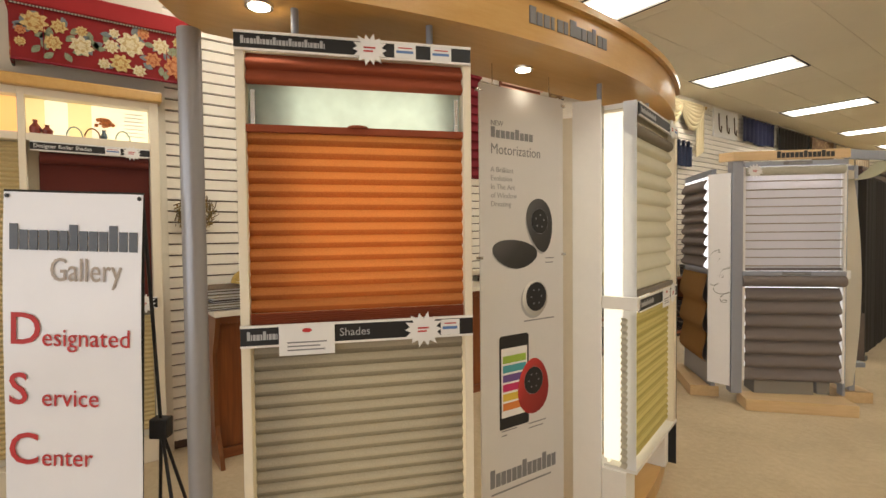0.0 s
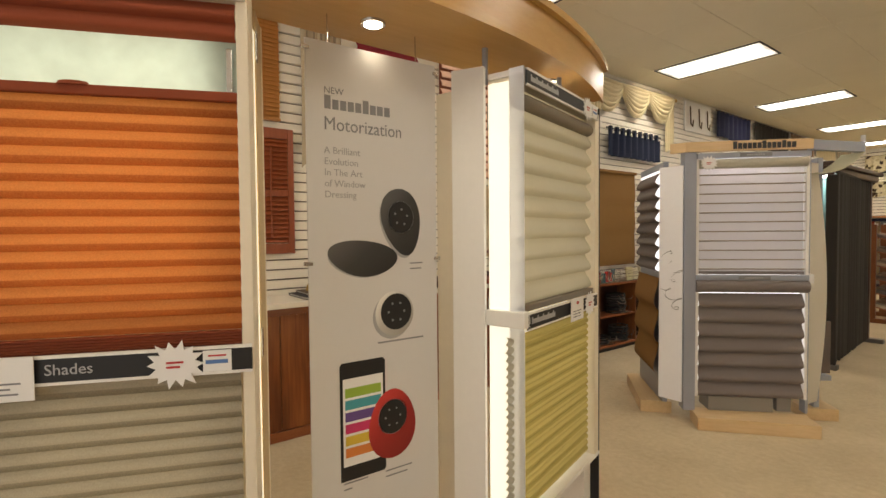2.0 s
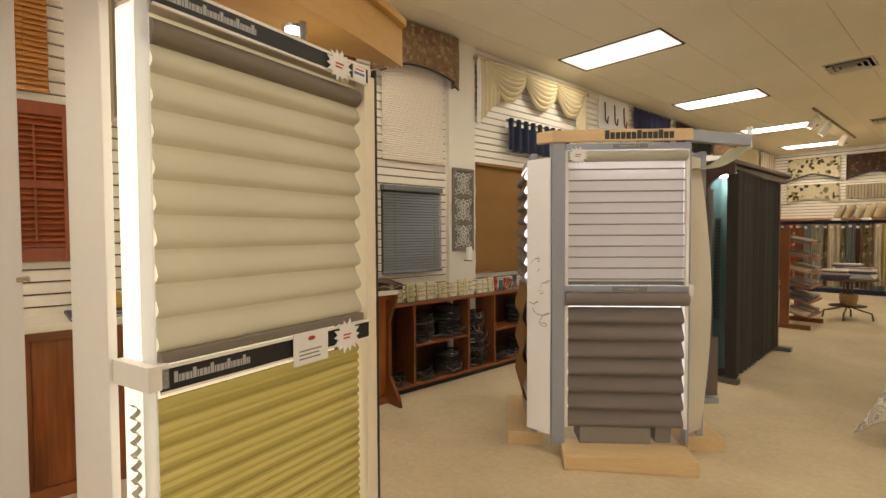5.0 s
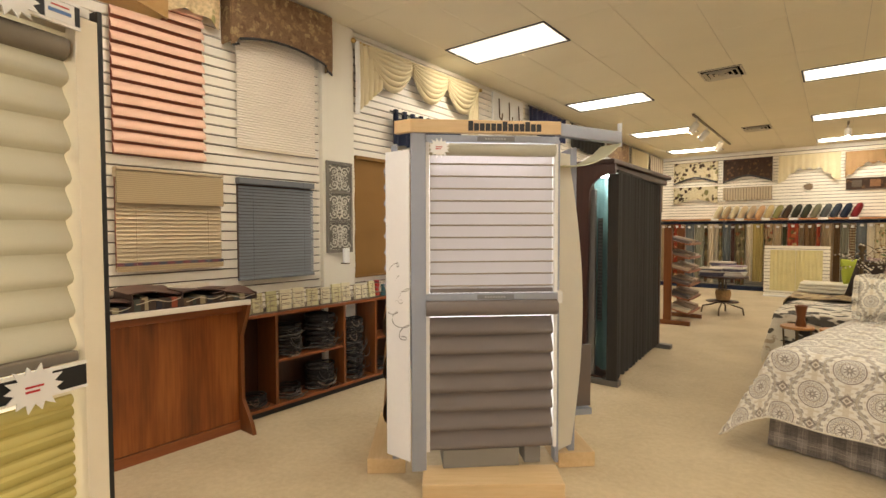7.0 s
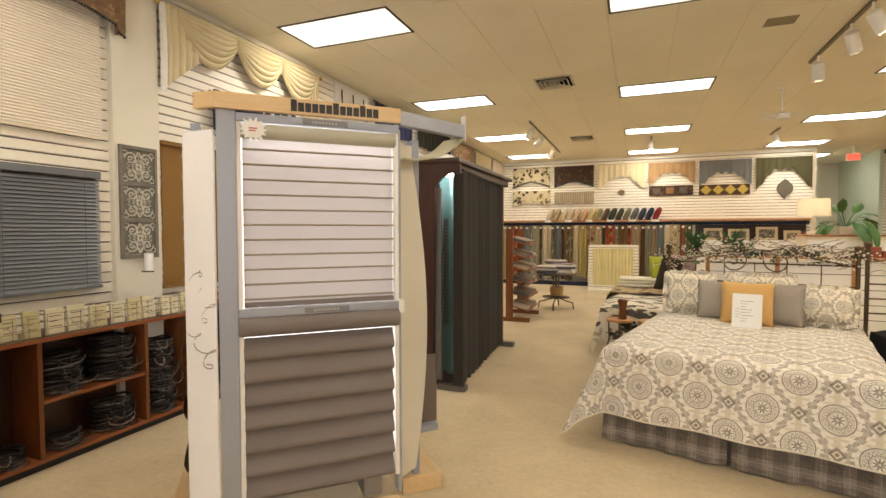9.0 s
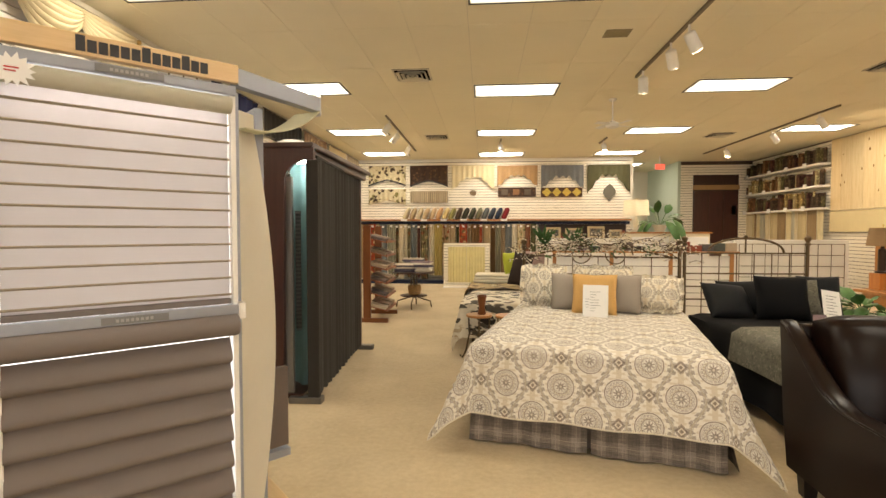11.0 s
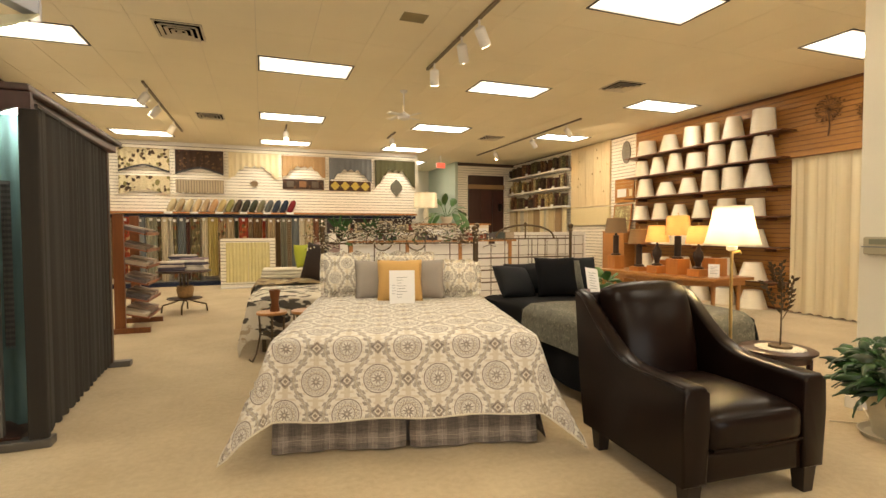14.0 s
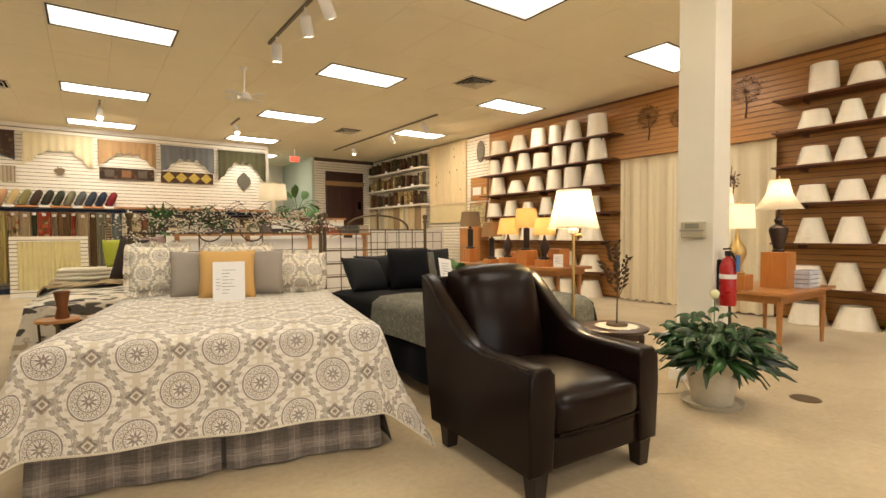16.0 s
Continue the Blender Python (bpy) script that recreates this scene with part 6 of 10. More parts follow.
for y, n, yaw in ((4.12, 2, 5), (4.44, 4, -3), (4.72, 3, 2), (4.98, 2, -6)):
    t = thing("sample_case", "open brown sample case of dark swatches with a sagging lid", "case", pose(-2.83, y, 1.006, 0, 0, yaw), "sample cases")
    h = 0.026 * n
    for a in ((-0.20, -0.194, -0.15, 0.15, 0.004, h), (0.184, 0.19, -0.15, 0.15, 0.004, h * 0.7), (-0.194, 0.184, -0.15, -0.144, 0.004, h), (-0.194, 0.184, 0.144, 0.15, 0.004, h)):
        part("side", boxed(*a), M_CASE, t)
    part("base", boxed(-0.20, 0.19, -0.15, 0.15, 0.0, 0.004), M_CASE, t)
    part("lid", sheet(bm_new(), 10, 6, lambda u, v, h=h, y=y: (-0.21 + 0.38 * u, -0.165 + 0.33 * v, h + 0.012 + 0.020 * math.sin(3.1 * u + y * 9) * v + 0.012 * math.cos(5 * v + y)), thick=0.006), M_CASELID, t, "sagging brown lid", smooth=50)
    for k in range(5):
        part("swatch_card", boxed(-0.10, 0.195, -0.135 + 0.054 * k, -0.100 + 0.054 * k, 0.006, h * rr.uniform(0.6, 0.95)), BOOKC[(k + n) % 6], t, m=pose(0, 0, 0, rr.uniform(-4, 4), 0, rr.uniform(-4, 4)))
    part("edge_cord", tube(bm_new(), [(0.200, -0.13 + 0.026 * q, h * 0.55 + 0.010 * math.sin(q * 0.9 + y)) for q in range(11)], 0.0028, 5), M_CORD_PALE, t)
for y, s in ((1.72, 0.13), (3.02, 0.12)):
    bt = thing("straw_basket", "round yellow straw basket, upturned on the books", "basket", pose(-2.88, y, 1.16 if y < 2 else 1.05))
    bm = bm_new()
    for k in range(9):
        a0 = k / 9 * math.pi / 2
        bmesh.ops.create_cone(bm, cap_ends=False, segments=24, radius1=s * math.cos(a0) + 0.004, radius2=s * math.cos(a0 + 0.16), depth=0.014, matrix=pose(0, 0, s * 0.75 * math.sin(a0) + 0.007))
    part("coiled_body", bm, mat("straw", (0.50, 0.34, 0.08), 0.8, var=0.3, big=30), bt, smooth=30)

# low cubby shelf with baskets
cub = thing("cubby_shelf", "low cherry cubby shelf full of coiled dark cords", "shelf", pose(0, 0, 0))
CF = -2.82
YS = [5.08, 5.40, 6.12, 6.52, 7.3, 8.0, 8.7]
part("top_board", boxed(LEFT + 0.004, CF, YS[0], YS[-1], 0.815, 0.84, bev=0.003), M_CHERRY_Y, cub)
part("bottom_board", boxed(LEFT + 0.004, CF, YS[0], YS[-1], 0.05, 0.075, bev=0.003), M_CHERRY_Y, cub)
part("plinth", boxed(LEFT + 0.02, CF - 0.03, YS[0], YS[-1], 0.0, 0.05), M_BLACK, cub)
part("back_board", boxed(LEFT + 0.003, LEFT + 0.010, YS[0], YS[-1], 0.05, 0.84), M_ESPRESSO, cub)
for y in YS:
    part("upright", boxed(LEFT + 0.01, CF - 0.002, y - 0.014, y + 0.014, 0.075, 0.815, bev=0.002), M_CHERRY, cub)
for a, b in ((1, 2), (3, 4), (5, 6)):
    part("middle_board", boxed(LEFT + 0.01, CF - 0.01, YS[a] + 0.014, YS[b] - 0.014, 0.42, 0.44), M_CHERRY_Y, cub)
rr = random.Random(11)
M_CORD = mat("black_cord", (0.011, 0.008, 0.008), 0.75, var=0.5, big=12, each=0.4)
M_CORDG = mat("grey_cord", (0.055, 0.045, 0.04), 0.5, var=0.4, big=12)
M_CORDP = mat("pale_cord", (0.19, 0.14, 0.10), 0.5, var=0.4, big=12)


def coil(y, z, w, n):
    t = thing("cord_bundle", "stack of coiled trim cords with drooping loops", "cord", pose(CF - 0.13, y, z), "cord bundles")
    for k in range(n):
        zz = 0.014 + 0.024 * k
        r0 = w * rr.uniform(0.42, 0.5)
        tip = rr.uniform(-0.012, 0.012)
        pts = [(0.10 * math.cos(t_) + rr.uniform(-0.012, 0.012), r0 * math.sin(t_), zz + tip * math.sin(t_) + rr.uniform(-0.006, 0.006)) for t_ in (6.3 * j / 14 for j in range(15))]
        part("coil", tube(bm_new(), pts, 0.010, 5), M_CORD if k % 7 else M_CORDG, t, smooth=60)
        if k % 3 != 1:
            a = rr.uniform(-0.42, 0.1) * w
            b_ = a + rr.uniform(0.3, 0.7) * w
            sag = rr.uniform(0.03, 0.085) if zz > 0.06 else 0.012
            part("loop", tube(bm_new(), [(0.10 + 0.035 * math.sin(math.pi * j / 8), a + (b_ - a) * (0.5 - 0.5 * math.cos(math.pi * j / 8)), zz - min(sag, zz - 0.006) * math.sin(math.pi * j / 8)) for j in range(9)], rr.uniform(0.003, 0.0055), 5), rr.choice((M_CORDP, M_CORD, M_CORDG, M_CORDG)), t, smooth=60)


for y, z, w, n in ((5.24, 0.078, 0.24, 4), (5.58, 0.443, 0.28, 11), (5.93, 0.443, 0.3, 13), (5.58, 0.078, 0.26, 4), (5.93, 0.078, 0.3, 9), (6.30, 0.078, 0.26, 24), (6.72, 0.078, 0.3, 4), (7.05, 0.443, 0.3, 10), (7.1, 0.078, 0.3, 8), (7.65, 0.078, 0.4, 18), (8.3, 0.443, 0.4, 12), (8.35, 0.078, 0.4, 12)):
    coil(y, z, w, n)


def wire_tray(y, w, kind):
    t = thing("wire_tray", "clear wire-fronted tray of " + kind, "basket", pose(CF - 0.15, y, 0.842), "trays on the cubby shelf")
    bm = bm_new()
    for zz in (0.004, 0.05, 0.10, 0.145):
        tube(bm, [(0.13, -w / 2, zz), (0.13, w / 2, zz)], 0.0017, 5)
        for s in (-1, 1):
            tube(bm, [(-0.12, s * w / 2, zz), (0.13, s * w / 2, zz)], 0.0017, 5)
    for k in range(5):
        tube(bm, [(0.13, -w / 2 + w * k / 4, 0.004), (0.13, -w / 2 + w * k / 4, 0.145)], 0.0017, 5)
    part("wire", bm, M_CORDP, t)
    part("base", boxed(-0.12, 0.13, -w / 2, w / 2, 0, 0.004), M_CORDP, t)
    col = {"tassels": ((0.62, 0.5, 0.3), (0.5, 0.38, 0.2), (0.7, 0.6, 0.4)), "red spools": ((0.5, 0.03, 0.02), (0.05, 0.12, 0.13), (0.3, 0.02, 0.02), (0.03, 0.03, 0.03))}[kind]
    for k in range(3 if kind == "tassels" else 0):
        a, h = -w / 2 + w * k / 3, rr.uniform(0.13, 0.19)
        pk = part("packet", boxed(0, 0.022, 0.012, w / 3 - 0.01, 0, h, bev=0.003), mat("cream_packet", rr.choice(((0.62, 0.56, 0.33), (0.70, 0.64, 0.45), (0.52, 0.48, 0.26))), 0.5, var=0.12, big=14), t, "cream trim packet", m=pose(rr.uniform(0.07, 0.095), a, 0.005, 0, -6, rr.uniform(-3, 3)))
        part("print", bars(3, 0.03, h * 0.72, 0.006, h * 0.2, (w / 3 - 0.06, w / 3 - 0.08), 0, 0.001), M_CORDP, pk, m=pose(0.0225, 0, 0, 0, 0, 90))
    for k in range(9 if kind != "tassels" else 0):
        h = rr.uniform(0.09, 0.15)
        part("spool", lathe(bm_new(), [(0.008, 0.005), (0.028, 0.008), (0.022, h * 0.6), (0.028, h), (0.006, h + 0.004)], 10), mat("spool_thread", rr.choice(col), 0.6, var=0.3, big=40), t, smooth=50, m=pose(rr.uniform(-0.08, 0.10), -w / 2 + w * (k + 0.5) / 9, 0))
    bm = bm_new()
    for k in range(2 if kind == "tassels" else 5):
        a, sg_ = rr.uniform(-0.4, 0.2) * w, rr.uniform(0.03, 0.10)
        tube(bm, [(0.135 + 0.012 * math.sin(math.pi * j / 8), a + 0.13 * j / 8, 0.10 - sg_ * math.sin(math.pi * j / 8)) for j in range(9)], 0.0032, 5)
    part("hanging_cord", bm, M_CORD_PALE, t, smooth=60)


for y, w, k in ((5.27, 0.34, "tassels"), (5.66, 0.40, "tassels"), (6.06, 0.36, "tassels"), (6.42, 0.30, "tassels"), (6.85, 0.50, "red spools"), (7.4, 0.5, "tassels"), (7.95, 0.5, "red spools")):
    wire_tray(y, w, k)


# ---------------------------------------------------------------- the middle of the shop
rack = thing("drapery_rack", "dark wooden drapery rack with a lit arched end", "display rack", pose(0, 0, 0))
RX0, RX1, RY0, RY1 = -1.62, -0.98, 7.82, 9.72
AX0, AX1 = -1.14, -0.965
bm = bm_new()
arch_pts = [(AX1 - (AX1 - AX0) * math.cos(0.5 * math.pi * k / 10) ** 1.3, 1.88 + 0.17 * math.sin(0.5 * math.pi * k / 10)) for k in range(11)]
outline = [(-1.42, 0.06), (-1.42, 2.15), (RX1 + 0.09, 2.15), (RX1 + 0.09, 2.05)] + arch_pts[::-1] + [(AX0 - 0.03, 0.06)]
extrude_y(bm, outline, RY0 - 0.02, RY0 + 0.02)
part("arched_end", bm, wood("red_espresso", (0.040, 0.012, 0.007), (0.066, 0.021, 0.012), 0.4, along="z"), rack, "dark arched end board")
part("right_post", boxed(AX1 + 0.005, RX1 + 0.125, RY0 - 0.015, RY0 + 0.03, 0.05, 2.05, bev=0.012), M_CHARCOAL, rack, "post wrapped in charcoal cloth")
part("inner_post", boxed(AX0 - 0.03, AX0 + 0.035, RY0 + 0.05, RY0 + 0.09, 0.05, 1.92, bev=0.004), mat("grey_post", (0.20, 0.185, 0.17), 0.4, 0.3), rack, "grey metal post")
part("cornice", boxed(RX0, RX1 + 0.09, RY0 - 0.04, RY1 + 0.14, 2.15, 2.195, bev=0.012), M_ESPRESSO, rack, "dark moulded cornice")
part("cornice_step", boxed(RX0 + 0.04, RX1 + 0.05, RY0 + 0.025, RY1 + 0.09, 2.08, 2.15, bev=0.01), M_ESPRESSO, rack)
part("back_board", boxed(RX0, RX0 + 0.03, RY0, RY1, 0.05, 2.08), M_ESPRESSO, rack)
part("floor_board", boxed(RX0, RX1 - 0.03, RY0 + 0.02, RY1, 0.03, 0.07, bev=0.003), M_ESPRESSO, rack)
for y in (RY0 + 0.02, RY1 + 0.05):
    part("metal_foot", boxed(RX1 - 0.14, RX1 + 0.14, y - 0.05, y + 0.05, 0.0, 0.055, bev=0.008), mat("dull_metal", (0.16, 0.15, 0.14), 0.4, 0.6), rack, "dull metal foot")
part("far_post", boxed(RX1 - 0.06, RX1 + 0.0, RY1 - 0.02, RY1 + 0.04, 0.05, 2.1, bev=0.004), M_ESPRESSO, rack)
part("light_tube", tube(bm_new(), [(RX1 - 0.12, RY0 + 0.10, 2.05), (RX1 + 0.04, RY0 + 0.10, 2.05)], 0.016, 10), glow("rack_tube", (0.9, 1.0, 0.95), 130.0), rack, "short glowing tube")


def drape(x0, y0, x1, y1, z0, z1, folds, depth, mat_, name, label, seed=0, group="", flare=0.0, hem=0.01):
    """A hanging curtain between two points of the plan."""
    L = math.hypot(x1 - x0, y1 - y0)
    t = thing(name, label, "curtain", pose(x0, y0, 0, 0, 0, math.degrees(math.atan2(y1 - y0, x1 - x0))), group)
    r = random.Random(seed)
    ph = [r.uniform(0, 6.28) for _ in range(4)]

    def f(u, v):
        w = 2 * math.pi * folds * u + 0.5 * math.sin(2 * u * 6.28 + ph[0])
        d = depth * (0.75 + 0.25 * math.sin(5 * u + ph[1])) * math.sin(w) + 0.25 * depth * math.sin(2.3 * w + ph[2])
        return (L * u + flare * (u - 0.5) * (1 - v), d * (1.0 - 0.25 * v), z0 + (z1 - z0) * v + hem * math.sin(w + 1) * (1 - v))

    part("cloth", sheet(bm_new(), max(12, int(folds * 9)), 8, f, thick=0.003), mat_, t, smooth=60)
    part("heading", boxed(0, L, -depth * 0.7, depth * 0.7, z1 - 0.01, z1 + 0.012), mat_, t)
    return t


k = 0
y = RY0 + 0.035
for wd in (0.465, 0.40, 0.42, 0.36, 0.24):
    drape(RX1 + 0.10 - 0.06 * (y - RY0), y, RX1 + 0.10 - 0.06 * (y + wd - RY0), y + wd - 0.012, 0.06, 2.08, 3, 0.013, M_CHARCOAL, "curtain", "charcoal curtain hanging from the rack", k, "charcoal curtains")
    y += wd
    k += 1
drape(RX1 - 0.24, RY0 + 0.30, RX1 + 0.05, RY0 + 0.24, 0.08, 2.08, 1.5, 0.022, M_TEAL, "curtain", "teal silk curtain lit inside the rack", 9, flare=0.0)
drape(RX1 - 0.13, RY0 + 0.14, RX1 - 0.085, RY0 + 0.145, 0.6, 1.62, 5, 0.012, striped("grey_band", (0.15, 0.15, 0.14), (0.085, 0.085, 0.08), 0.035), "curtain", "grey banded curtain inside the rack", 4)
for x, y, s in ((-1.3, 8.4, 0.2), (-1.35, 9.0, 0.24), (-1.3, 9.5, 0.18)):
    pl = thing("folded_bedding", "white folded bedding on top of the rack", "bedding", pose(x, y, 2.196))
    part("fold", lathe(bm_new(), [(0.05, 0.0), (s, 0.02), (s * 0.95, 0.07), (s * 0.5, 0.12), (0.02, 0.13)], 20), M_PAPER, pl, smooth=60)

# cherry rack of sample books
sr = thing("sample_rack", "cherry wood rack with slanted shelves of sample books", "rack", pose(-1.42, 11.55, 0))
for y in (0.0, 0.86):
    part("side_post", boxed(0.02, 0.14, y - 0.025, y + 0.025, 0.05, 1.55, bev=0.004), M_CHERRY, sr)
    part("foot", boxed(-0.12, 0.42, y - 0.035, y + 0.035, 0.0, 0.07, bev=0.006), M_CHERRY, sr)
for i in range(6):
    part("slanted_shelf", boxed(-0.05, 0.30, 0.025, 0.835, -0.008, 0.008), M_CHERRY_Y, sr, m=pose(0.10, 0, 0.25 + 0.22 * i, 0, 14, 0))
    part("lip", boxed(0.29, 0.305, 0.025, 0.835, -0.008, 0.03), M_CHERRY_Y, sr, m=pose(0.10, 0, 0.25 + 0.22 * i, 0, 14, 0))
rr = random.Random(21)
RACKB = [mat("swatch_cover", c, 0.55, var=0.2, big=10) for c in ((0.20, 0.15, 0.11), (0.12, 0.09, 0.08), (0.42, 0.33, 0.24), (0.30, 0.22, 0.16), (0.08, 0.07, 0.07), (0.5, 0.44, 0.34))]
for i in range(6):
    for j in range(3):
        b_ = thing("sample_book", "fabric sample book on a slanted shelf", "book", pose(-1.42 + 0.10, 11.55 + 0.17 + 0.27 * j, 0.262 + 0.22 * i, 0, 14, 0), "rack sample books")
        part("page_block", boxed(-0.03, 0.27, -0.115, 0.115, 0.0, rr.uniform(0.03, 0.06)), rr.choice(RACKB), b_)
        part("cover", boxed(-0.045, 0.275, -0.12, 0.12, -0.004, 0.0), rr.choice(RACKB), b_)

# round table with folded linens
rt = thing("round_table", "dark round table on curved metal legs", "table", pose(-0.82, 13.2, 0))
part("tabletop", lathe(bm_new(), [(0.01, 0.66), (0.40, 0.66), (0.41, 0.675), (0.40, 0.69), (0.01, 0.69)], 28), M_ESPRESSO, rt, smooth=40)
leg = part("leg", tube(bm_new(), [(0.05, 0, 0.66), (0.06, 0, 0.2), (0.18, 0, 0.16), (0.32, 0, 0.12), (0.34, 0, 0.0)], 0.014, 8), M_IRON, rt, smooth=50)
for k in (1, 2, 3):
    twin(leg, pose(0, 0, 0, 0, 0, 90 * k))
part("lower_tray", lathe(bm_new(), [(0.01, 0.22), (0.26, 0.22), (0.26, 0.235), (0.01, 0.235)], 24), M_ESPRESSO, rt)
LIN = [cloth("linen", c) for c in ((0.72, 0.68, 0.60), (0.55, 0.48, 0.40), (0.30, 0.22, 0.25), (0.66, 0.60, 0.50), (0.10, 0.09, 0.12))]
for x, y, n in ((-0.98, 13.1, 5), (-0.66, 13.2, 7), (-0.85, 13.38, 8)):
    zz = 0.692
    for k in range(n):
        t = thing("folded_linen", "folded linen lying in a pile on the round table", "linen", pose(x, y, zz, 0, 0, rr.uniform(-20, 20)), "folded linens")
        h = rr.uniform(0.02, 0.042)
        part("fold", boxed(-0.19, 0.19, -0.13, 0.13, 0, h, bev=min(0.012, h * 0.45)), rr.choice(LIN), t, smooth=60)
        zz += h
bs = thing("wicker_basket", "brown wicker basket on the lower tray of the table", "basket", pose(-0.80, 13.15, 0.236))
part("body", lathe(bm_new(), [(0.06, 0), (0.11, 0.02), (0.13, 0.14), (0.12, 0.2), (0.11, 0.2), (0.12, 0.14)], 20), mat("wicker", (0.28, 0.16, 0.06), 0.8, var=0.4, big=30), bs, smooth=50)

# ---------------------------------------------------------------- along the back wall
shelf = structure("shelf_back", boxed(LEFT + 0.01, 4.5, BACK - 0.42, BACK - 0.02, 1.755, 1.795, bev=0.004), M_HONEY, "long cherry-edged shelf along the back wall")
rail = thing("hanging_rail", "long blue-grey metal rail under the shelf", "rail", pose(0, BACK - 0.30, 1.70))
part("bar", boxed(LEFT + 0.02, 4.48, -0.02, 0.02, -0.035, 0.03), M_NAVY, rail)
for x in (-3.0, -1.5, 0.0, 1.5, 3.0, 4.4):
    part("bracket", boxed(x - 0.015, x + 0.015, -0.02, 0.28, 0.0, 0.055), M_STEEL, rail)
rr = random.Random(8)
TONES = [(0.36, 0.27, 0.16), (0.13, 0.14, 0.115), (0.20, 0.085, 0.045), (0.55, 0.47, 0.34), (0.15, 0.165, 0.17), (0.17, 0.095, 0.04), (0.40, 0.31, 0.11), (0.095, 0.10, 0.045), (0.58, 0.52, 0.40), (0.12, 0.05, 0.033), (0.27, 0.26, 0.19)]
HANG = [cloth("sample_cloth", c, var=0.3, stretch=(4, 4, 0.6)) for c in TONES] + [blotched("sample_print", (0.34, 0.05, 0.02), [(0.55, 0.40, 0.2), (0.15, 0.12, 0.04), (0.5, 0.15, 0.05)], 10, 0.5), blotched("sample_print_pale", (0.55, 0.46, 0.30), [(0.3, 0.16, 0.05), (0.2, 0.22, 0.1)], 10, 0.4), blotched("sample_print_rust", (0.50, 0.36, 0.20), [(0.30, 0.05, 0.02), (0.12, 0.10, 0.04), (0.36, 0.10, 0.03)], 8, 0.42), blotched("sample_print_olive", (0.16, 0.13, 0.06), [(0.40, 0.32, 0.17), (0.07, 0.04, 0.02), (0.22, 0.08, 0.03)], 9, 0.46), striped("sample_stripe", (0.48, 0.40, 0.26), (0.20, 0.10, 0.05), 0.06)]
x = LEFT + 0.08
k = 0
while x < 1.95:
    w = rr.choice((0.08, 0.11, 0.14, 0.18, 0.22))
    drape(x, BACK - 0.30 + rr.uniform(-0.02, 0.02), x + w, BACK - 0.30 + rr.uniform(-0.02, 0.02), 0.10 + rr.choice((0.0, 0.02, 0.05, 0.12)), 1.655, rr.choice((1.5, 2.0, 2.5, 3.5)), rr.uniform(0.02, 0.045), HANG[(k * 5 + rr.randrange(3)) % len(HANG)], "fabric_sample", "long fabric sample hanging from the rail", k, "hanging fabric samples", flare=rr.uniform(-0.03, 0.02))
    tag = thing("price_tag", "small white tag on a hanging sample", "tag", pose(x + w * 0.5, BACK - 0.36, 1.60 + rr.uniform(-0.02, 0.02)), "sample tags")
    part("card", boxed(-0.03, 0.03, 0, 0.02, -0.03, 0.03), M_PAPER, tag)
    x += w + 0.012
    k += 1
structure("plinth_back", boxed(LEFT + 0.01, 4.5, BACK - 0.45, BACK - 0.17, 0.0, 0.09), M_NAVY, "dark navy base under the hanging samples")

# framed goods on a low white shelf, right of the hanging samples
gs = thing("goods_shelf", "white shelf of framed goods under the long back shelf", "shelf", pose(2.05, BACK - 0.40, 0))
part("shelf_board", boxed(0, 2.4, 0, 0.37, 1.245, 1.27, bev=0.003), M_WHITE, gs)
part("front_panel", boxed(0, 2.4, 0.02, 0.05, 0.09, 1.245), M_WHITE, gs)
part("back_board", boxed(0, 2.4, 0.34, 0.36, 1.27, 1.66), M_ESPRESSO, gs)
M_OATFRAME = mat("oat_frame", (0.52, 0.42, 0.26), 0.6, var=0.2, big=12)
for k, (x, w, h) in enumerate(((2.22, 0.42, 0.30), (2.76, 0.46, 0.28), (3.36, 0.46, 0.33), (3.94, 0.34, 0.24))):
    t = thing("picture_frame", "oat-coloured framed picture standing on the white shelf", "picture frame", pose(x, BACK - 0.30, 1.271, -8, 0, 0), "framed goods")
    bm = bm_new()
    for a in ((0, w, 0, 0.06), (0, w, h - 0.06, h), (0, 0.06, 0.06, h - 0.06), (w - 0.06, w, 0.06, h - 0.06)):
        box(bm, a[0], a[1], -0.02, 0.01, a[2], a[3], bev=0.004)
    part("frame", bm, M_OATFRAME, t)
    part("print", boxed(0.055, w - 0.055, -0.008, 0.004, 0.055, h - 0.055), blotched("dim_print", (0.20, 0.17, 0.13), [(0.10, 0.055, 0.04), (0.36, 0.32, 0.26), (0.06, 0.08, 0.10)], 16, 0.5), t)
for x, r_ in ((3.18, 0.06), (4.34, 0.08), (2.68, 0.05)):
    t = thing("glazed_jar", "small dark glazed jar beside the frames", "jar", pose(x, BACK - 0.24, 1.271), "jars on the white shelf")
    part("body", lathe(bm_new(), [(r_ * 0.6, 0), (r_, r_ * 0.8), (r_ * 0.9, r_ * 1.8), (r_ * 0.45, r_ * 2.4), (r_ * 0.55, r_ * 2.7)], 16), M_TERRA, t, smooth=50)

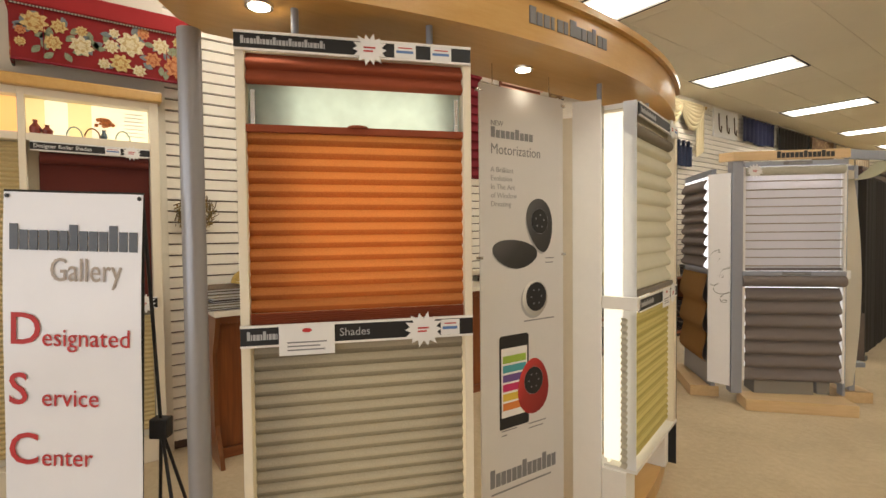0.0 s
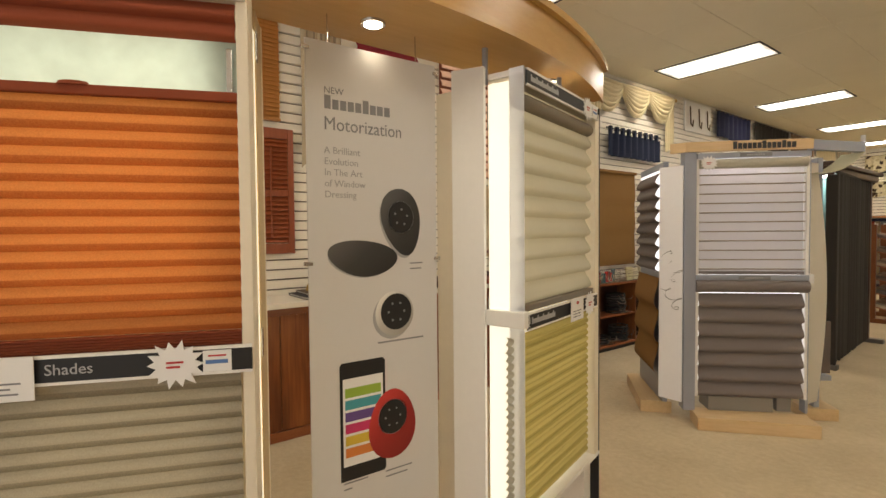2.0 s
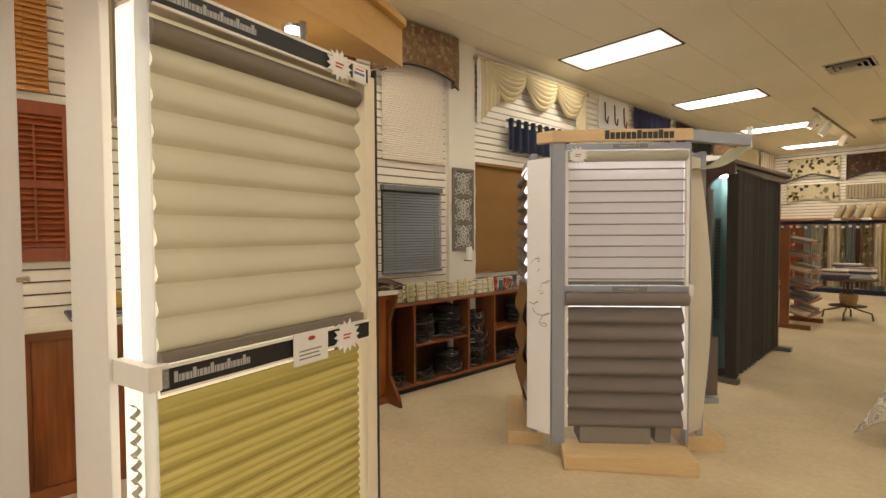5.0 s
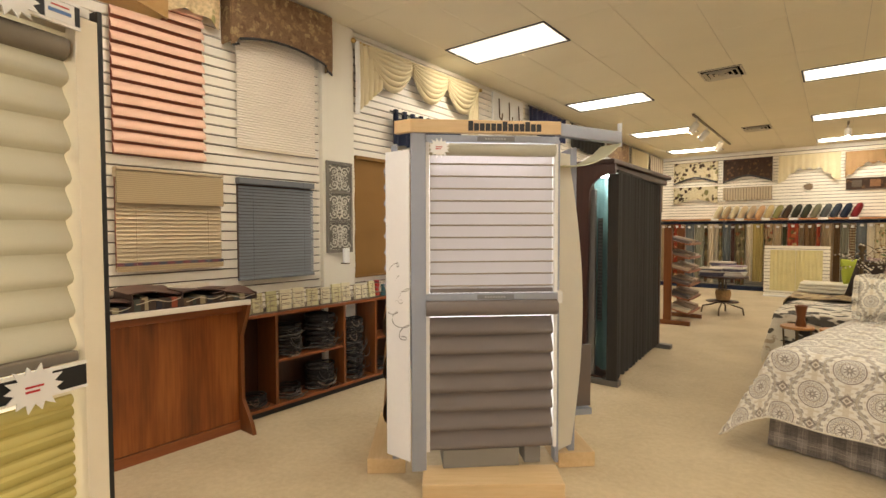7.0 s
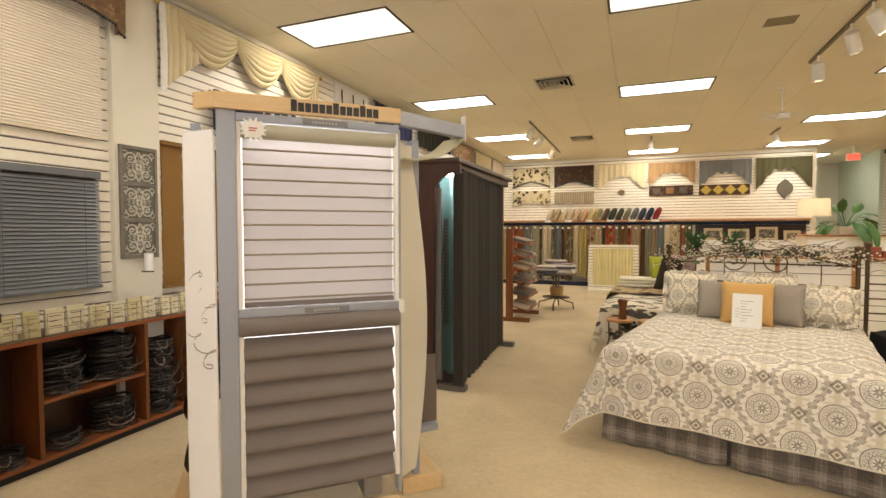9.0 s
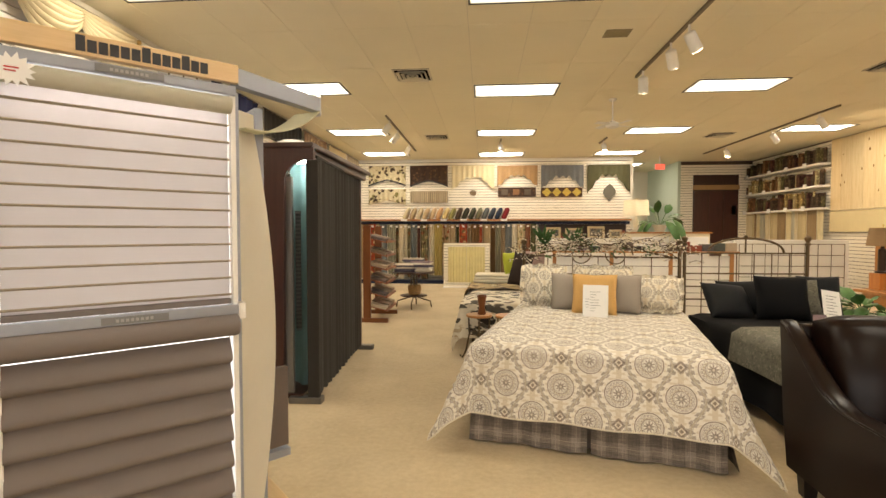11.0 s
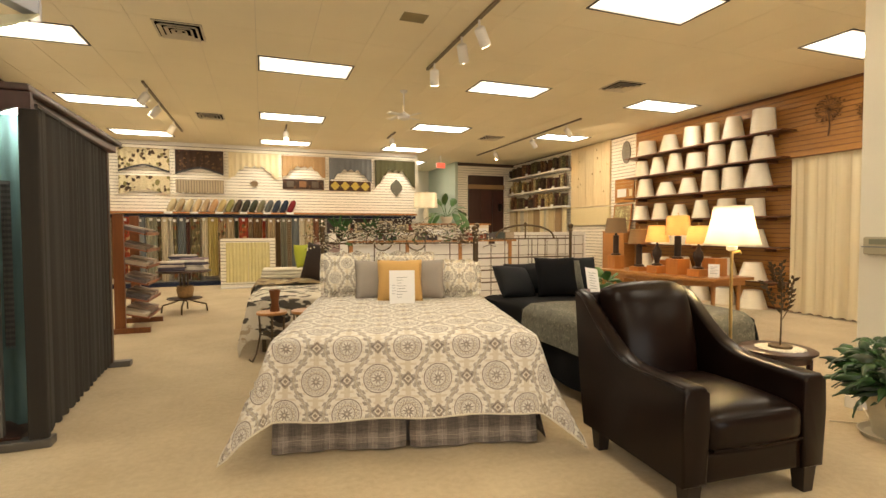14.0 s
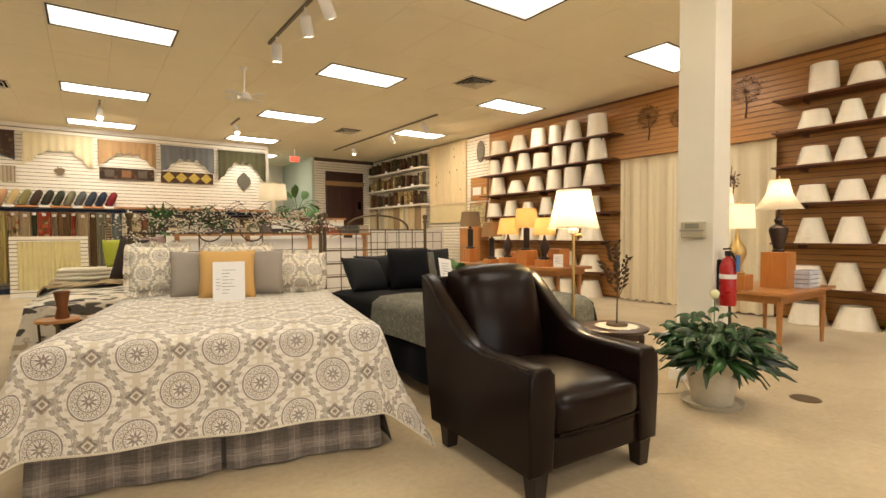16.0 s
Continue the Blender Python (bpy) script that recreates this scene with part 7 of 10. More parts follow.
# bolster samples on the shelf
PTONE = [(0.50, 0.42, 0.26), (0.40, 0.30, 0.17), (0.52, 0.44, 0.28), (0.55, 0.42, 0.25), (0.48, 0.36, 0.22), (0.50, 0.30, 0.15), (0.54, 0.42, 0.2), (0.24, 0.22, 0.08), (0.06, 0.035, 0.02), (0.03, 0.03, 0.018), (0.035, 0.04, 0.022), (0.16, 0.15, 0.09), (0.09, 0.10, 0.10), (0.03, 0.04, 0.06), (0.012, 0.02, 0.045), (0.18, 0.008, 0.012)]
for k, c in enumerate(PTONE):
    t = thing("bolster_sample", "tilted fabric-covered bolster sample on the shelf", "cushion", pose(-1.72 + 0.185 * k, BACK - 0.24, 1.796, 0, 24, 0), "bolster samples")
    part("cover", lathe(bm_new(), [(0.01, 0.0), (0.085, 0.02), (0.095, 0.20), (0.075, 0.32), (0.02, 0.36)], 16), cloth("bolster_cloth", c), t, smooth=60, m=Matrix.Diagonal((0.8, 1.4, 1, 1)))
    if k % 3 == 0:
        tg = thing("price_tag", "small white shelf tag", "tag", pose(-1.70 + 0.185 * k, BACK - 0.425, 1.775), "shelf tags")
        part("card", boxed(-0.09, 0.09, -0.004, 0, -0.025, 0.03), M_PAPER, tg)


def valance(x0, x1, zt, zb, rise, mat_, label, style="arch", trim=None):
    """A shaped valance on the back wall; its lower edge rises in the middle."""
    t = thing("shaped_valance", label, "valance", pose(x0, BACK - 0.04, 0), "back wall valances")
    w = x1 - x0

    def low(u):
        if style == "arch":
            return zb + rise * (1 - abs(2 * u - 1) ** 1.3)
        if style == "steps":
            return zb + rise * min(1.0, max(0.0, (0.5 - abs(u - 0.5)) * 3.2)) + 0.03 * math.sin(u * 40)
        return zb + 0.01 * math.sin(u * 50)

    part("cloth", sheet(bm_new(), 36, 6, lambda u, v: (w * u, -0.05 - 0.02 * math.sin(u * w * 44) * (0.3 + 0.7 * (1 - v)), low(u) + (zt - low(u)) * v), thick=0.006), mat_, t, smooth=60)
    part("rod", boxed(0, w, -0.05, 0.035, zt - 0.02, zt + 0.01), mat_, t)
    if trim is not None:
        part("edge_trim", sheet(bm_new(), 36, 1, lambda u, v: (w * u, -0.075, low(u) - 0.035 + 0.045 * v), thick=0.006), trim, t, "dark edge trim", smooth=60)
    return t


M_LEAFB = blotched("leaf_print", (0.62, 0.53, 0.34), [(0.04, 0.02, 0.008), (0.20, 0.17, 0.06), (0.06, 0.03, 0.012)], 8.5, 0.44)
M_LEAFD = blotched("dark_leaf_print", (0.045, 0.020, 0.010), [(0.12, 0.055, 0.02), (0.09, 0.045, 0.02), (0.15, 0.08, 0.03)], 11, 0.38)
M_SANDV = cloth("sand_cloth", (0.34, 0.21, 0.10))
M_STEELV = cloth("steel_blue_cloth", (0.145, 0.15, 0.155))
M_OLIVEV = cloth("olive_cloth", (0.062, 0.056, 0.022))
valance(-2.78, -1.70, 3.32, 2.78, 0.16, M_LEAFB, "leaf-print valance with a dark arched edge", "arch", M_INK)
valance(-1.58, -0.50, 3.32, 2.76, 0.16, M_LEAFD, "dark leaf-print valance with a dark arched edge", "arch", M_INK)
valance(-0.38, 0.82, 3.32, 2.62, 0.36, M_ECRU, "cream valance with stepped tails", "steps")
valance(0.90, 2.02, 3.30, 2.70, 0.32, M_SANDV, "sand-coloured valance with an arched edge", "steps")
valance(2.12, 3.28, 3.30, 2.64, 0.34, M_STEELV, "steel-blue valance with an arched edge", "steps")
valance(3.38, 4.54, 3.30, 2.50, 0.50, M_OLIVEV, "olive valance with an arched edge", "steps")
valance(-2.78, -1.70, 2.66, 2.22, 0.12, M_LEAFB, "second leaf-print valance with an arched edge", "arch")
valance(-1.58, -0.50, 2.60, 2.28, 0.0, M_STRIPECLOTH, "straight pleated beige valance", "flat")
rv = thing("wall_rug_panel", "dark woven wall panel with square motifs", "wall hanging", pose(0.92, BACK - 0.045, 2.44))
part("panel", boxed(0, 1.06, -0.01, 0.028, 0, 0.26), M_LEAFD, rv)
for k in range(3):
    part("motif", boxed(0.10 + 0.32 * k, 0.28 + 0.32 * k, -0.014, -0.01, 0.05, 0.21), mat("motif_cloth", (0.22, 0.11, 0.05) if k == 1 else (0.10, 0.08, 0.06), 0.9, var=0.3, big=20), rv)
dv = thing("wall_rug_panel", "dark wall panel with yellow diamonds", "wall hanging", pose(2.12, BACK - 0.045, 2.42))
part("panel", boxed(0, 1.14, -0.01, 0.028, 0, 0.27), mat("umber_cloth", (0.07, 0.035, 0.018), 0.9, var=0.2), dv)
for k in range(4):
    part("diamond", boxed(-0.09, 0.09, -0.014, -0.01, -0.09, 0.09), mat("mustard_cloth", (0.50, 0.36, 0.07), 0.8, var=0.3, big=25), dv, m=pose(0.16 + 0.275 * k, 0, 0.135, 0, 45, 0))
lf = thing("leaf_plaque", "bronze leaf-shaped wall plaque", "wall decor", pose(4.0, BACK - 0.04, 2.32))
part("leaf", extrude_y(bm_new(), [(0.17 * math.sin(math.pi * v) * s, 0.46 * v - 0.03 * (v == 0)) for s, vs in ((1, [k / 10 for k in range(11)]), (-1, [k / 10 for k in range(9, 0, -1)])) for v in vs], -0.02, 0.022), mat("bronze_leaf", (0.14, 0.13, 0.10), 0.5, 0.5, var=0.3), lf)
sp = thing("starburst_plaque", "small brown starburst wall ornament", "wall decor", pose(0.22, BACK - 0.04, 2.55))
part("starburst", burst(0.10, 10), mat("brown_metal", (0.2, 0.14, 0.08), 0.5, 0.4), sp)

# half-height stand with cream curtains
hs = thing("curtain_stand", "low white slatted stand with cream curtains", "display", pose(-0.52, 16.6, 0))
part("back_board", boxed(0, 1.20, 0, 0.03, 0.02, 1.16), M_GROOVE, hs)
ob = new("slat_run", slat_field("slat_run", "x", 0.0, 0.0, 1.20, 0.02, 1.16, M_SLAT, 0.012))
ob.parent = hs
tagged(ob, "white slats", kind="stuff")
part("foot", boxed(0, 1.2, -0.12, 0.15, 0.0, 0.03), M_WHITE, hs)
for k in range(2):
    part("cream_curtain", sheet(bm_new(), 26, 4, lambda u, v, k=k: (0.12 + 0.48 * k + 0.475 * u, -0.035 - 0.012 * math.sin(u * 40), 0.14 + 0.92 * v), thick=0.003), cloth("pale_yellow_cloth", (0.66, 0.58, 0.30)), hs, smooth=60)

# dark door at the far right, and the passage with its desk and lamp
dr = tagged(part("door_1", boxed(6.68, 7.95, 18.92, 18.975, 0.02, 3.12, bev=0.006), M_ESPRESSO, None, "dark cherry wood door panel on the slatwall"), category="door", kind="structure")
part("tan_band", boxed(6.66, 7.97, 18.90, 18.922, 2.68, 2.82), M_SANDV, dr)
part("notice", boxed(7.75, 7.87, 18.905, 18.92, 1.95, 2.2), M_PAPER, dr)
for k in range(3):
    part("door_board", boxed(6.70 + 0.42 * k, 7.08 + 0.42 * k, 18.905, 18.92, 0.1, 2.64, bev=0.004), wood("maroon_door", (0.032, 0.009, 0.007), (0.062, 0.018, 0.012), 0.35, along="z"), dr)


# ---------------------------------------------------------------- beds and the sitting group
def medallion(name, ground, ink, gold, size=0.32, drop=1.25, phase=0.0):
    """Cloth printed with staggered medallions, small diamonds and wavy ladders between them."""
    m, nt, b = nodes_of(name)
    tc = nt.nodes.new("ShaderNodeTexCoord")
    sep = nt.nodes.new("ShaderNodeSeparateXYZ")
    nt.links.new(tc.outputs["UV"], sep.inputs[0])
    wob = noise_at(nt, tc.outputs["UV"], 45, 2)

    def cell(shift_u, shift_v):
        u = maths(nt, "SUBTRACT", maths(nt, "FRACT", maths(nt, "MULTIPLY_ADD", sep.outputs[0], 1 / size, shift_u)), 0.5)
        v = maths(nt, "MULTIPLY", maths(nt, "SUBTRACT", maths(nt, "FRACT", maths(nt, "MULTIPLY_ADD", sep.outputs[1], 1 / (size * drop), shift_v + phase)), 0.5), drop)
        r = maths(nt, "SQRT", maths(nt, "ADD", maths(nt, "MULTIPLY", u, u), maths(nt, "MULTIPLY", v, v)))
        return u, v, r, maths(nt, "ARCTAN2", v, u)

    def band(r, at, w):
        return maths(nt, "LESS_THAN", maths(nt, "ABSOLUTE", maths(nt, "SUBTRACT", r, at)), w)

    def most(*fields):
        out = fields[0]
        for f in fields[1:]:
            out = maths(nt, "MAXIMUM", out, f)
        return out

    def over(x, level):
        return maths(nt, "GREATER_THAN", x, level)

    def wave_of(x, k, shift=0.0):
        return maths(nt, "SINE", maths(nt, "MULTIPLY_ADD", x, k, shift))

    lines, faint, golds, far, ribbons = None, None, None, None, None
    for su, sv in ((0.0, 0.0), (0.5, 0.5)):
        u, v, r, a = cell(su, sv)
        star = maths(nt, "LESS_THAN", r, maths(nt, "MULTIPLY_ADD", wave_of(a, 9.0), 0.026, 0.068))
        star = maths(nt, "MULTIPLY", star, over(r, 0.020))
        loops = band(maths(nt, "MULTIPLY_ADD", wave_of(a, 18.0), 0.016, r), 0.168, 0.009)
        ticks = maths(nt, "MULTIPLY", band(r, 0.107, 0.017), over(wave_of(a, 26.0), 0.1))
        one = most(band(r, 0.233, 0.0105), star, band(r, 0.130, 0.007))
        soft_ = most(loops, ticks, band(r, 0.205, 0.0045), maths(nt, "MULTIPLY", band(r, 0.185, 0.011), over(wave_of(a, 40.0), 0.2)))
        lines = one if lines is None else most(lines, one)
        faint = soft_ if faint is None else most(faint, soft_)
        g = most(maths(nt, "LESS_THAN", r, 0.020), band(r, 0.150, 0.010))
        golds = g if golds is None else most(golds, g)
        far = r if far is None else maths(nt, "MINIMUM", far, r)
    out = over(far, 0.25)
    for su, sv in ((0.5, 0.0), (0.0, 0.5)):
        u, v, r, a = cell(su, sv)
        dia = maths(nt, "ADD", maths(nt, "ABSOLUTE", u), maths(nt, "ABSOLUTE", v))
        lines = most(lines, maths(nt, "MULTIPLY", out, most(band(dia, 0.088, 0.020), maths(nt, "LESS_THAN", dia, 0.036))))
        faint = most(faint, maths(nt, "MULTIPLY", out, band(dia, 0.118, 0.008)))
        sway = maths(nt, "MULTIPLY", maths(nt, "COSINE", maths(nt, "MULTIPLY", v, 6.283 / drop)), -0.12)
        edge = maths(nt, "SUBTRACT", maths(nt, "ABSOLUTE", u), sway)
        leaves = maths(nt, "MULTIPLY", band(edge, 0.195, 0.020), over(wave_of(v, 44.0), 0.15))
        ribbon = maths(nt, "MULTIPLY", out, band(edge, 0.252, 0.015))
        ribbons = ribbon if ribbons is None else most(ribbons, ribbon)
        faint = most(faint, maths(nt, "MULTIPLY", out, most(leaves, band(edge, 0.222, 0.005), maths(nt, "MULTIPLY", band(edge, 0.276, 0.012), over(wave_of(v, 60.0), 0.0)))))
        rungs = over(wave_of(v, 60.0), 0.45)
        golds = most(golds, maths(nt, "MULTIPLY", out, most(maths(nt, "LESS_THAN", maths(nt, "ABSOLUTE", u), 0.045), maths(nt, "MULTIPLY", rungs, maths(nt, "LESS_THAN", edge, 0.16)))))
    col = mix(nt, maths(nt, "MULTIPLY", golds, 0.42), rgb(ground), rgb(gold))
    col = mix(nt, maths(nt, "MULTIPLY", faint, maths(nt, "MULTIPLY_ADD", wob, 0.8, 0.22)), col, rgb(ink))
    col = mix(nt, maths(nt, "MULTIPLY", ribbons, 0.62), col, rgb(tuple(0.5 * p + 0.5 * q for p, q in zip(ink, gold))))
    col = mix(nt, maths(nt, "MULTIPLY", lines, maths(nt, "MULTIPLY_ADD", wob, 0.45, 0.55)), col, rgb(ink))
    nt.links.new(col, b.inputs["Base Color"])
    b.inputs["Roughness"].default_value = 0.9
    b.inputs["Sheen Weight"].default_value = 0.1
    quilt = maths(nt, "MULTIPLY_ADD", noise_at(nt, tc.outputs["UV"], 38, 2), 1.0, maths(nt, "MULTIPLY", noise_at(nt, tc.outputs["UV"], 300, 2), 0.2))
    bump(nt, b, quilt, 0.6, 0.012)
    return m


def plaid(name, a, b_, c, size=0.16):
    """A rough woven check: broad bands broken by thin slubby threads both ways."""
    m, nt, b = nodes_of(name)
    tc = nt.nodes.new("ShaderNodeTexCoord")
    sep = nt.nodes.new("ShaderNodeSeparateXYZ")
    nt.links.new(tc.outputs["UV"], sep.inputs[0])

    def stretched(x, y):
        mp = nt.nodes.new("ShaderNodeMapping")
        mp.inputs["Scale"].default_value = (x, y, 1)
        nt.links.new(tc.outputs["UV"], mp.inputs[0])
        return noise_at(nt, mp.outputs[0], 1.0, 3)

    def stripes(s, k, w):
        f = maths(nt, "FRACT", maths(nt, "MULTIPLY", sep.outputs[s], 1 / k))
        return maths(nt, "LESS_THAN", maths(nt, "ABSOLUTE", maths(nt, "SUBTRACT", f, 0.5)), w)

    weft, warp = stretched(14, 170), stretched(170, 14)
    f = maths(nt, "MULTIPLY_ADD", stripes(0, size, 0.22), 0.12, maths(nt, "MULTIPLY", stripes(1, size, 0.22), 0.12))
    f = maths(nt, "MULTIPLY_ADD", stripes(0, size, 0.02), 0.14, maths(nt, "MULTIPLY_ADD", stripes(1, size, 0.02), 0.14, f))
    f = maths(nt, "MULTIPLY_ADD", weft, 0.5, maths(nt, "MULTIPLY_ADD", warp, 0.35, f))
    nt.links.new(ramp(nt, f, [(0.30, a), (0.52, b_), (0.78, c)]), b.inputs["Base Color"])
    b.inputs["Roughness"].default_value = 0.95
    bump(nt, b, f, 0.4)
    return m


M_SPREAD = medallion("medallion_cloth", (0.76, 0.72, 0.64), (0.165, 0.122, 0.100), (0.47, 0.37, 0.21), 0.353, 1.06, 0.175)
M_SHAM = medallion("medallion_sham", (0.76, 0.71, 0.60), (0.13, 0.10, 0.08), (0.50, 0.38, 0.18), 0.22)
M_PLAID = plaid("grey_plaid", (0.100, 0.084, 0.074), (0.205, 0.175, 0.150), (0.41, 0.355, 0.30), 0.13)


def spread(w, l, top, drop, flare=0.28, seed=0, soft=0.05, head=0.0, hem=False):
    """A bedspread over a bed whose foot edge lies on y = 0: it falls at the foot and both sides, and hangs in points at the corners."""
    r = random.Random(seed)
    ph = [r.uniform(0, 6.28) for _ in range(6)]
    nu, nv = 72, 66

    def cl(u, v):
        return (-w / 2 - drop + (w + 2 * drop) * u, -drop + (l + drop - head) * v)

    def f(u, v):
        s, t = cl(u, v)
        ex = max(0.0, abs(s) - w / 2)
        ey = max(0.0, -t)
        x = max(-w / 2, min(w / 2, s))
        y = max(0.0, t)
        e = math.hypot(ex, ey)
        z = top + 0.012 * math.sin(s * 4 + ph[0]) * math.sin(t * 3 + ph[1])
        edge = min(w / 2 - abs(s), t) if e == 0 else 0.0
        if e == 0:
            if edge < soft * 2:
                z -= soft * 0.5 * (1 - edge / (soft * 2)) ** 2
        else:
            dx, dy = (ex / e) * (1 if s > 0 else -1), -(ey / e)
            corner = min(ex, ey) / (e + 1e-6)
            out = 0.03 + flare * e * (0.55 + 0.9 * corner) + 0.018 * math.sin((s if ey > ex else t) * 11 + ph[2]) * min(1, e * 4)
            x += dx * out
            y += dy * out
            z = top - soft * 0.5 - max(0.0, e - 0.02) * (0.97 - 0.05 * corner)
            z = max(z, 0.012)
        return (x, y, z)

    if hem:
        rim = [f(0, 1 - k / 40) for k in range(41)] + [f(k / 60, 0) for k in range(1, 61)] + [f(1, k / 40) for k in range(1, 41)]
        return tube(bm_new(), [(x, y, z + 0.003) for x, y, z in rim], 0.0055, 6)
    return sheet(bm_new(), nu, nv, f, uv=cl, thick=0.012)


def pillow(w, h, d, puff=2.4, ruffle=0.0):
    """A stuffed cushion standing on its lower edge, facing -y."""
    def side(sgn):
        def f(u, v):
            a, b_ = 2 * u - 1, 2 * v - 1
            k = max(0.0, (1 - abs(a) ** puff)) ** 0.5 * max(0.0, (1 - abs(b_) ** puff)) ** 0.5
            pinch = 1 - 0.07 * (a * a * (1 - 0.3) + b_ * b_ * 0.7) * (1 - k)
            return (w / 2 * a * (1 - 0.06 * (1 - abs(b_)) * abs(a) ** 3), sgn * d / 2 * k, h / 2 + h / 2 * b_ * (1 - 0.06 * (1 - abs(a)) * abs(b_) ** 3))
        return f
    bm = bm_new()
    for s in (-1, 1):
        sheet(bm, 16, 16, side(s), uv=lambda u, v: (w * u, h * v))
    bmesh.ops.remove_doubles(bm, verts=bm.verts[:], dist=0.0008)
    if ruffle:
        sheet(bm, 48, 2, lambda u, v: ((w / 2 + ruffle * v) * math.cos(2 * math.pi * u) * 1.12, 0.012 * math.sin(u * 150) * v, h / 2 + (h / 2 + ruffle * v) * math.sin(2 * math.pi * u) * 1.12))
    return bm


def flange(w, h, f, seed):
    """A loose wavy border round a pillow sham, with rounded corners."""
    r = random.Random(seed)
    p1, p2 = r.uniform(0, 6.28), r.uniform(0, 6.28)

    def at(u, v):
        a = 2 * math.pi * u
        c, s_ = math.cos(a), math.sin(a)
        k = 1.0 / max(abs(c), abs(s_)) ** 0.86
        lift = (0.022 * math.sin(a * 9 + p1) + 0.012 * math.sin(a * 17 + p2)) * v
        return ((w / 2 * 0.92 + f * v) * c * k, lift - 0.01 * v, h / 2 + (h / 2 * 0.92 + f * v + 0.008 * math.sin(a * 13 + p2) * v) * s_ * k)

    return sheet(bm_new(), 96, 4, at, uv=lambda u, v: (at(u, v)[0], at(u, v)[2]), thick=0.006)


def sham(label, m, w, h, d, material, group, seed):
    t = thing("pillow_sham", label, "pillow", m, group)
    part("cover", pillow(w, h, d), material, t, smooth=80)
    part("flange", flange(w, h, 0.045, seed), material, t, "wavy border", smooth=80)
    return t


def cushion(name, label, m, w, h, d, material, uvs=False, group=""):
    t = thing(name, label, "pillow", m, group)
    part("cover", pillow(w, h, d), material, t, smooth=80)
    part("welt", tube(bm_new(), [(w / 2 * a, 0, h / 2 + h / 2 * b_) for a, b_ in ((-0.93, -0.93), (0.93, -0.93), (0.93, 0.93), (-0.93, 0.93), (-0.93, -0.9))], 0.004, 5), material, t)
    return t


def bed_base(name, label, m, w, l, top, material):
    t = thing(name, label, "bed", m, "beds")
    part("mattress", boxed(-w / 2 + 0.02, w / 2 - 0.02, 0.02, l, top - 0.36, top - 0.03, bev=0.05), M_PAPER, t, smooth=60)
    part("box_spring", boxed(-w / 2 + 0.03, w / 2 - 0.03, 0.04, l, 0.20, top - 0.36, bev=0.02), M_PAPER, t)
    for x in (-w / 2 + 0.12, w / 2 - 0.12):
        for y in (0.15, l - 0.15):
            part("leg", lathe(bm_new(), [(0.022, 0.0), (0.022, 0.2)], 10, m=pose(x, y, 0)), M_IRON, t)
    return t


B1 = pose(1.205, 7.03, 0, 0, 0, -14)
BW1, BL1, BT1 = 1.53, 2.08, 0.70
bed_base("queen_bed", "queen bed with a medallion-print cream bedspread", B1, BW1, BL1, BT1, M_SPREAD)
sp1 = thing("bedspread", "cream bedspread with brown medallions, corners hanging to the carpet", "bedspread", B1)
part("cloth", spread(BW1, BL1, BT1, 0.48, flare=0.40, seed=2, head=0.1), M_SPREAD, sp1, smooth=70)
part("hem", spread(BW1, BL1, BT1, 0.48, flare=0.40, seed=2, head=0.1, hem=True), cloth("cream_hem", (0.66, 0.60, 0.48)), sp1, "cream stitched hem", smooth=60)
sk = thing("bed_skirt", "grey plaid pleated bed skirt", "bed skirt", B1)


def skirt_run(x0, x1, y, seed):
    r = random.Random(seed)
    p = r.uniform(0, 6)
    return sheet(bm_new(), 26, 4, lambda u, v: (x0 + (x1 - x0) * u, y - (0.024 * math.sin(u * 9 + p) + 0.010 * math.sin(u * 23 + p)) * (1 - v) - 0.045 * (1 - v), 0.012 + 0.33 * v + 0.006 * math.sin(u * 9 + p) * (1 - v)), uv=lambda u, v: ((x1 - x0) * u, 0.33 * v), thick=0.004)


part("front_left", skirt_run(-BW1 / 2 - 0.03, -0.012, 0.02, 1), M_PLAID, sk, smooth=60)
part("front_right", skirt_run(0.012, BW1 / 2 + 0.03, 0.02, 2), M_PLAID, sk, smooth=60)
part("pleat_insert", boxed(-0.06, 0.06, 0.045, 0.05, 0.02, 0.34), M_PLAID, sk)
part("side", skirt_run(0, BL1 - 0.1, 0.0, 3), M_PLAID, sk, smooth=60, m=pose(BW1 / 2 + 0.02, 0.0, 0, 0, 0, 90))
part("side", skirt_run(0, BL1 - 0.1, 0.0, 4), M_PLAID, sk, smooth=60, m=pose(-BW1 / 2 - 0.02, BL1 - 0.10, 0, 0, 0, -90))


def on_bed(bm_, x, y, z, tilt, yaw=0):
    return bm_ @ pose(x, y, z, -tilt, 0, yaw)


G = "pillows on the medallion bed"
sham("medallion-print pillow sham on the bed", on_bed(B1, -0.51, 1.69, BT1 + 0.03, 20, 6), 0.42, 0.38, 0.20, M_SHAM, G, 1)
sham("medallion-print pillow sham on the bed", on_bed(B1, 0.53, 1.66, BT1 + 0.02, 32, -10), 0.40, 0.33, 0.20, M_SHAM, G, 2)
sham("medallion-print pillow sham at the back", on_bed(B1, 0.05, 1.82, BT1 + 0.03, 24, 0), 0.56, 0.38, 0.18, M_SHAM, G, 3)
M_GREYP = cloth("grey_linen", (0.30, 0.26, 0.22))
M_APRICOT = cloth("apricot_cloth", (0.58, 0.35, 0.12))
cushion("throw_pillow", "grey linen throw pillow on the bed", on_bed(B1, -0.235, 1.53, BT1 - 0.005, 18, 6), 0.36, 0.37, 0.16, M_GREYP, group=G)
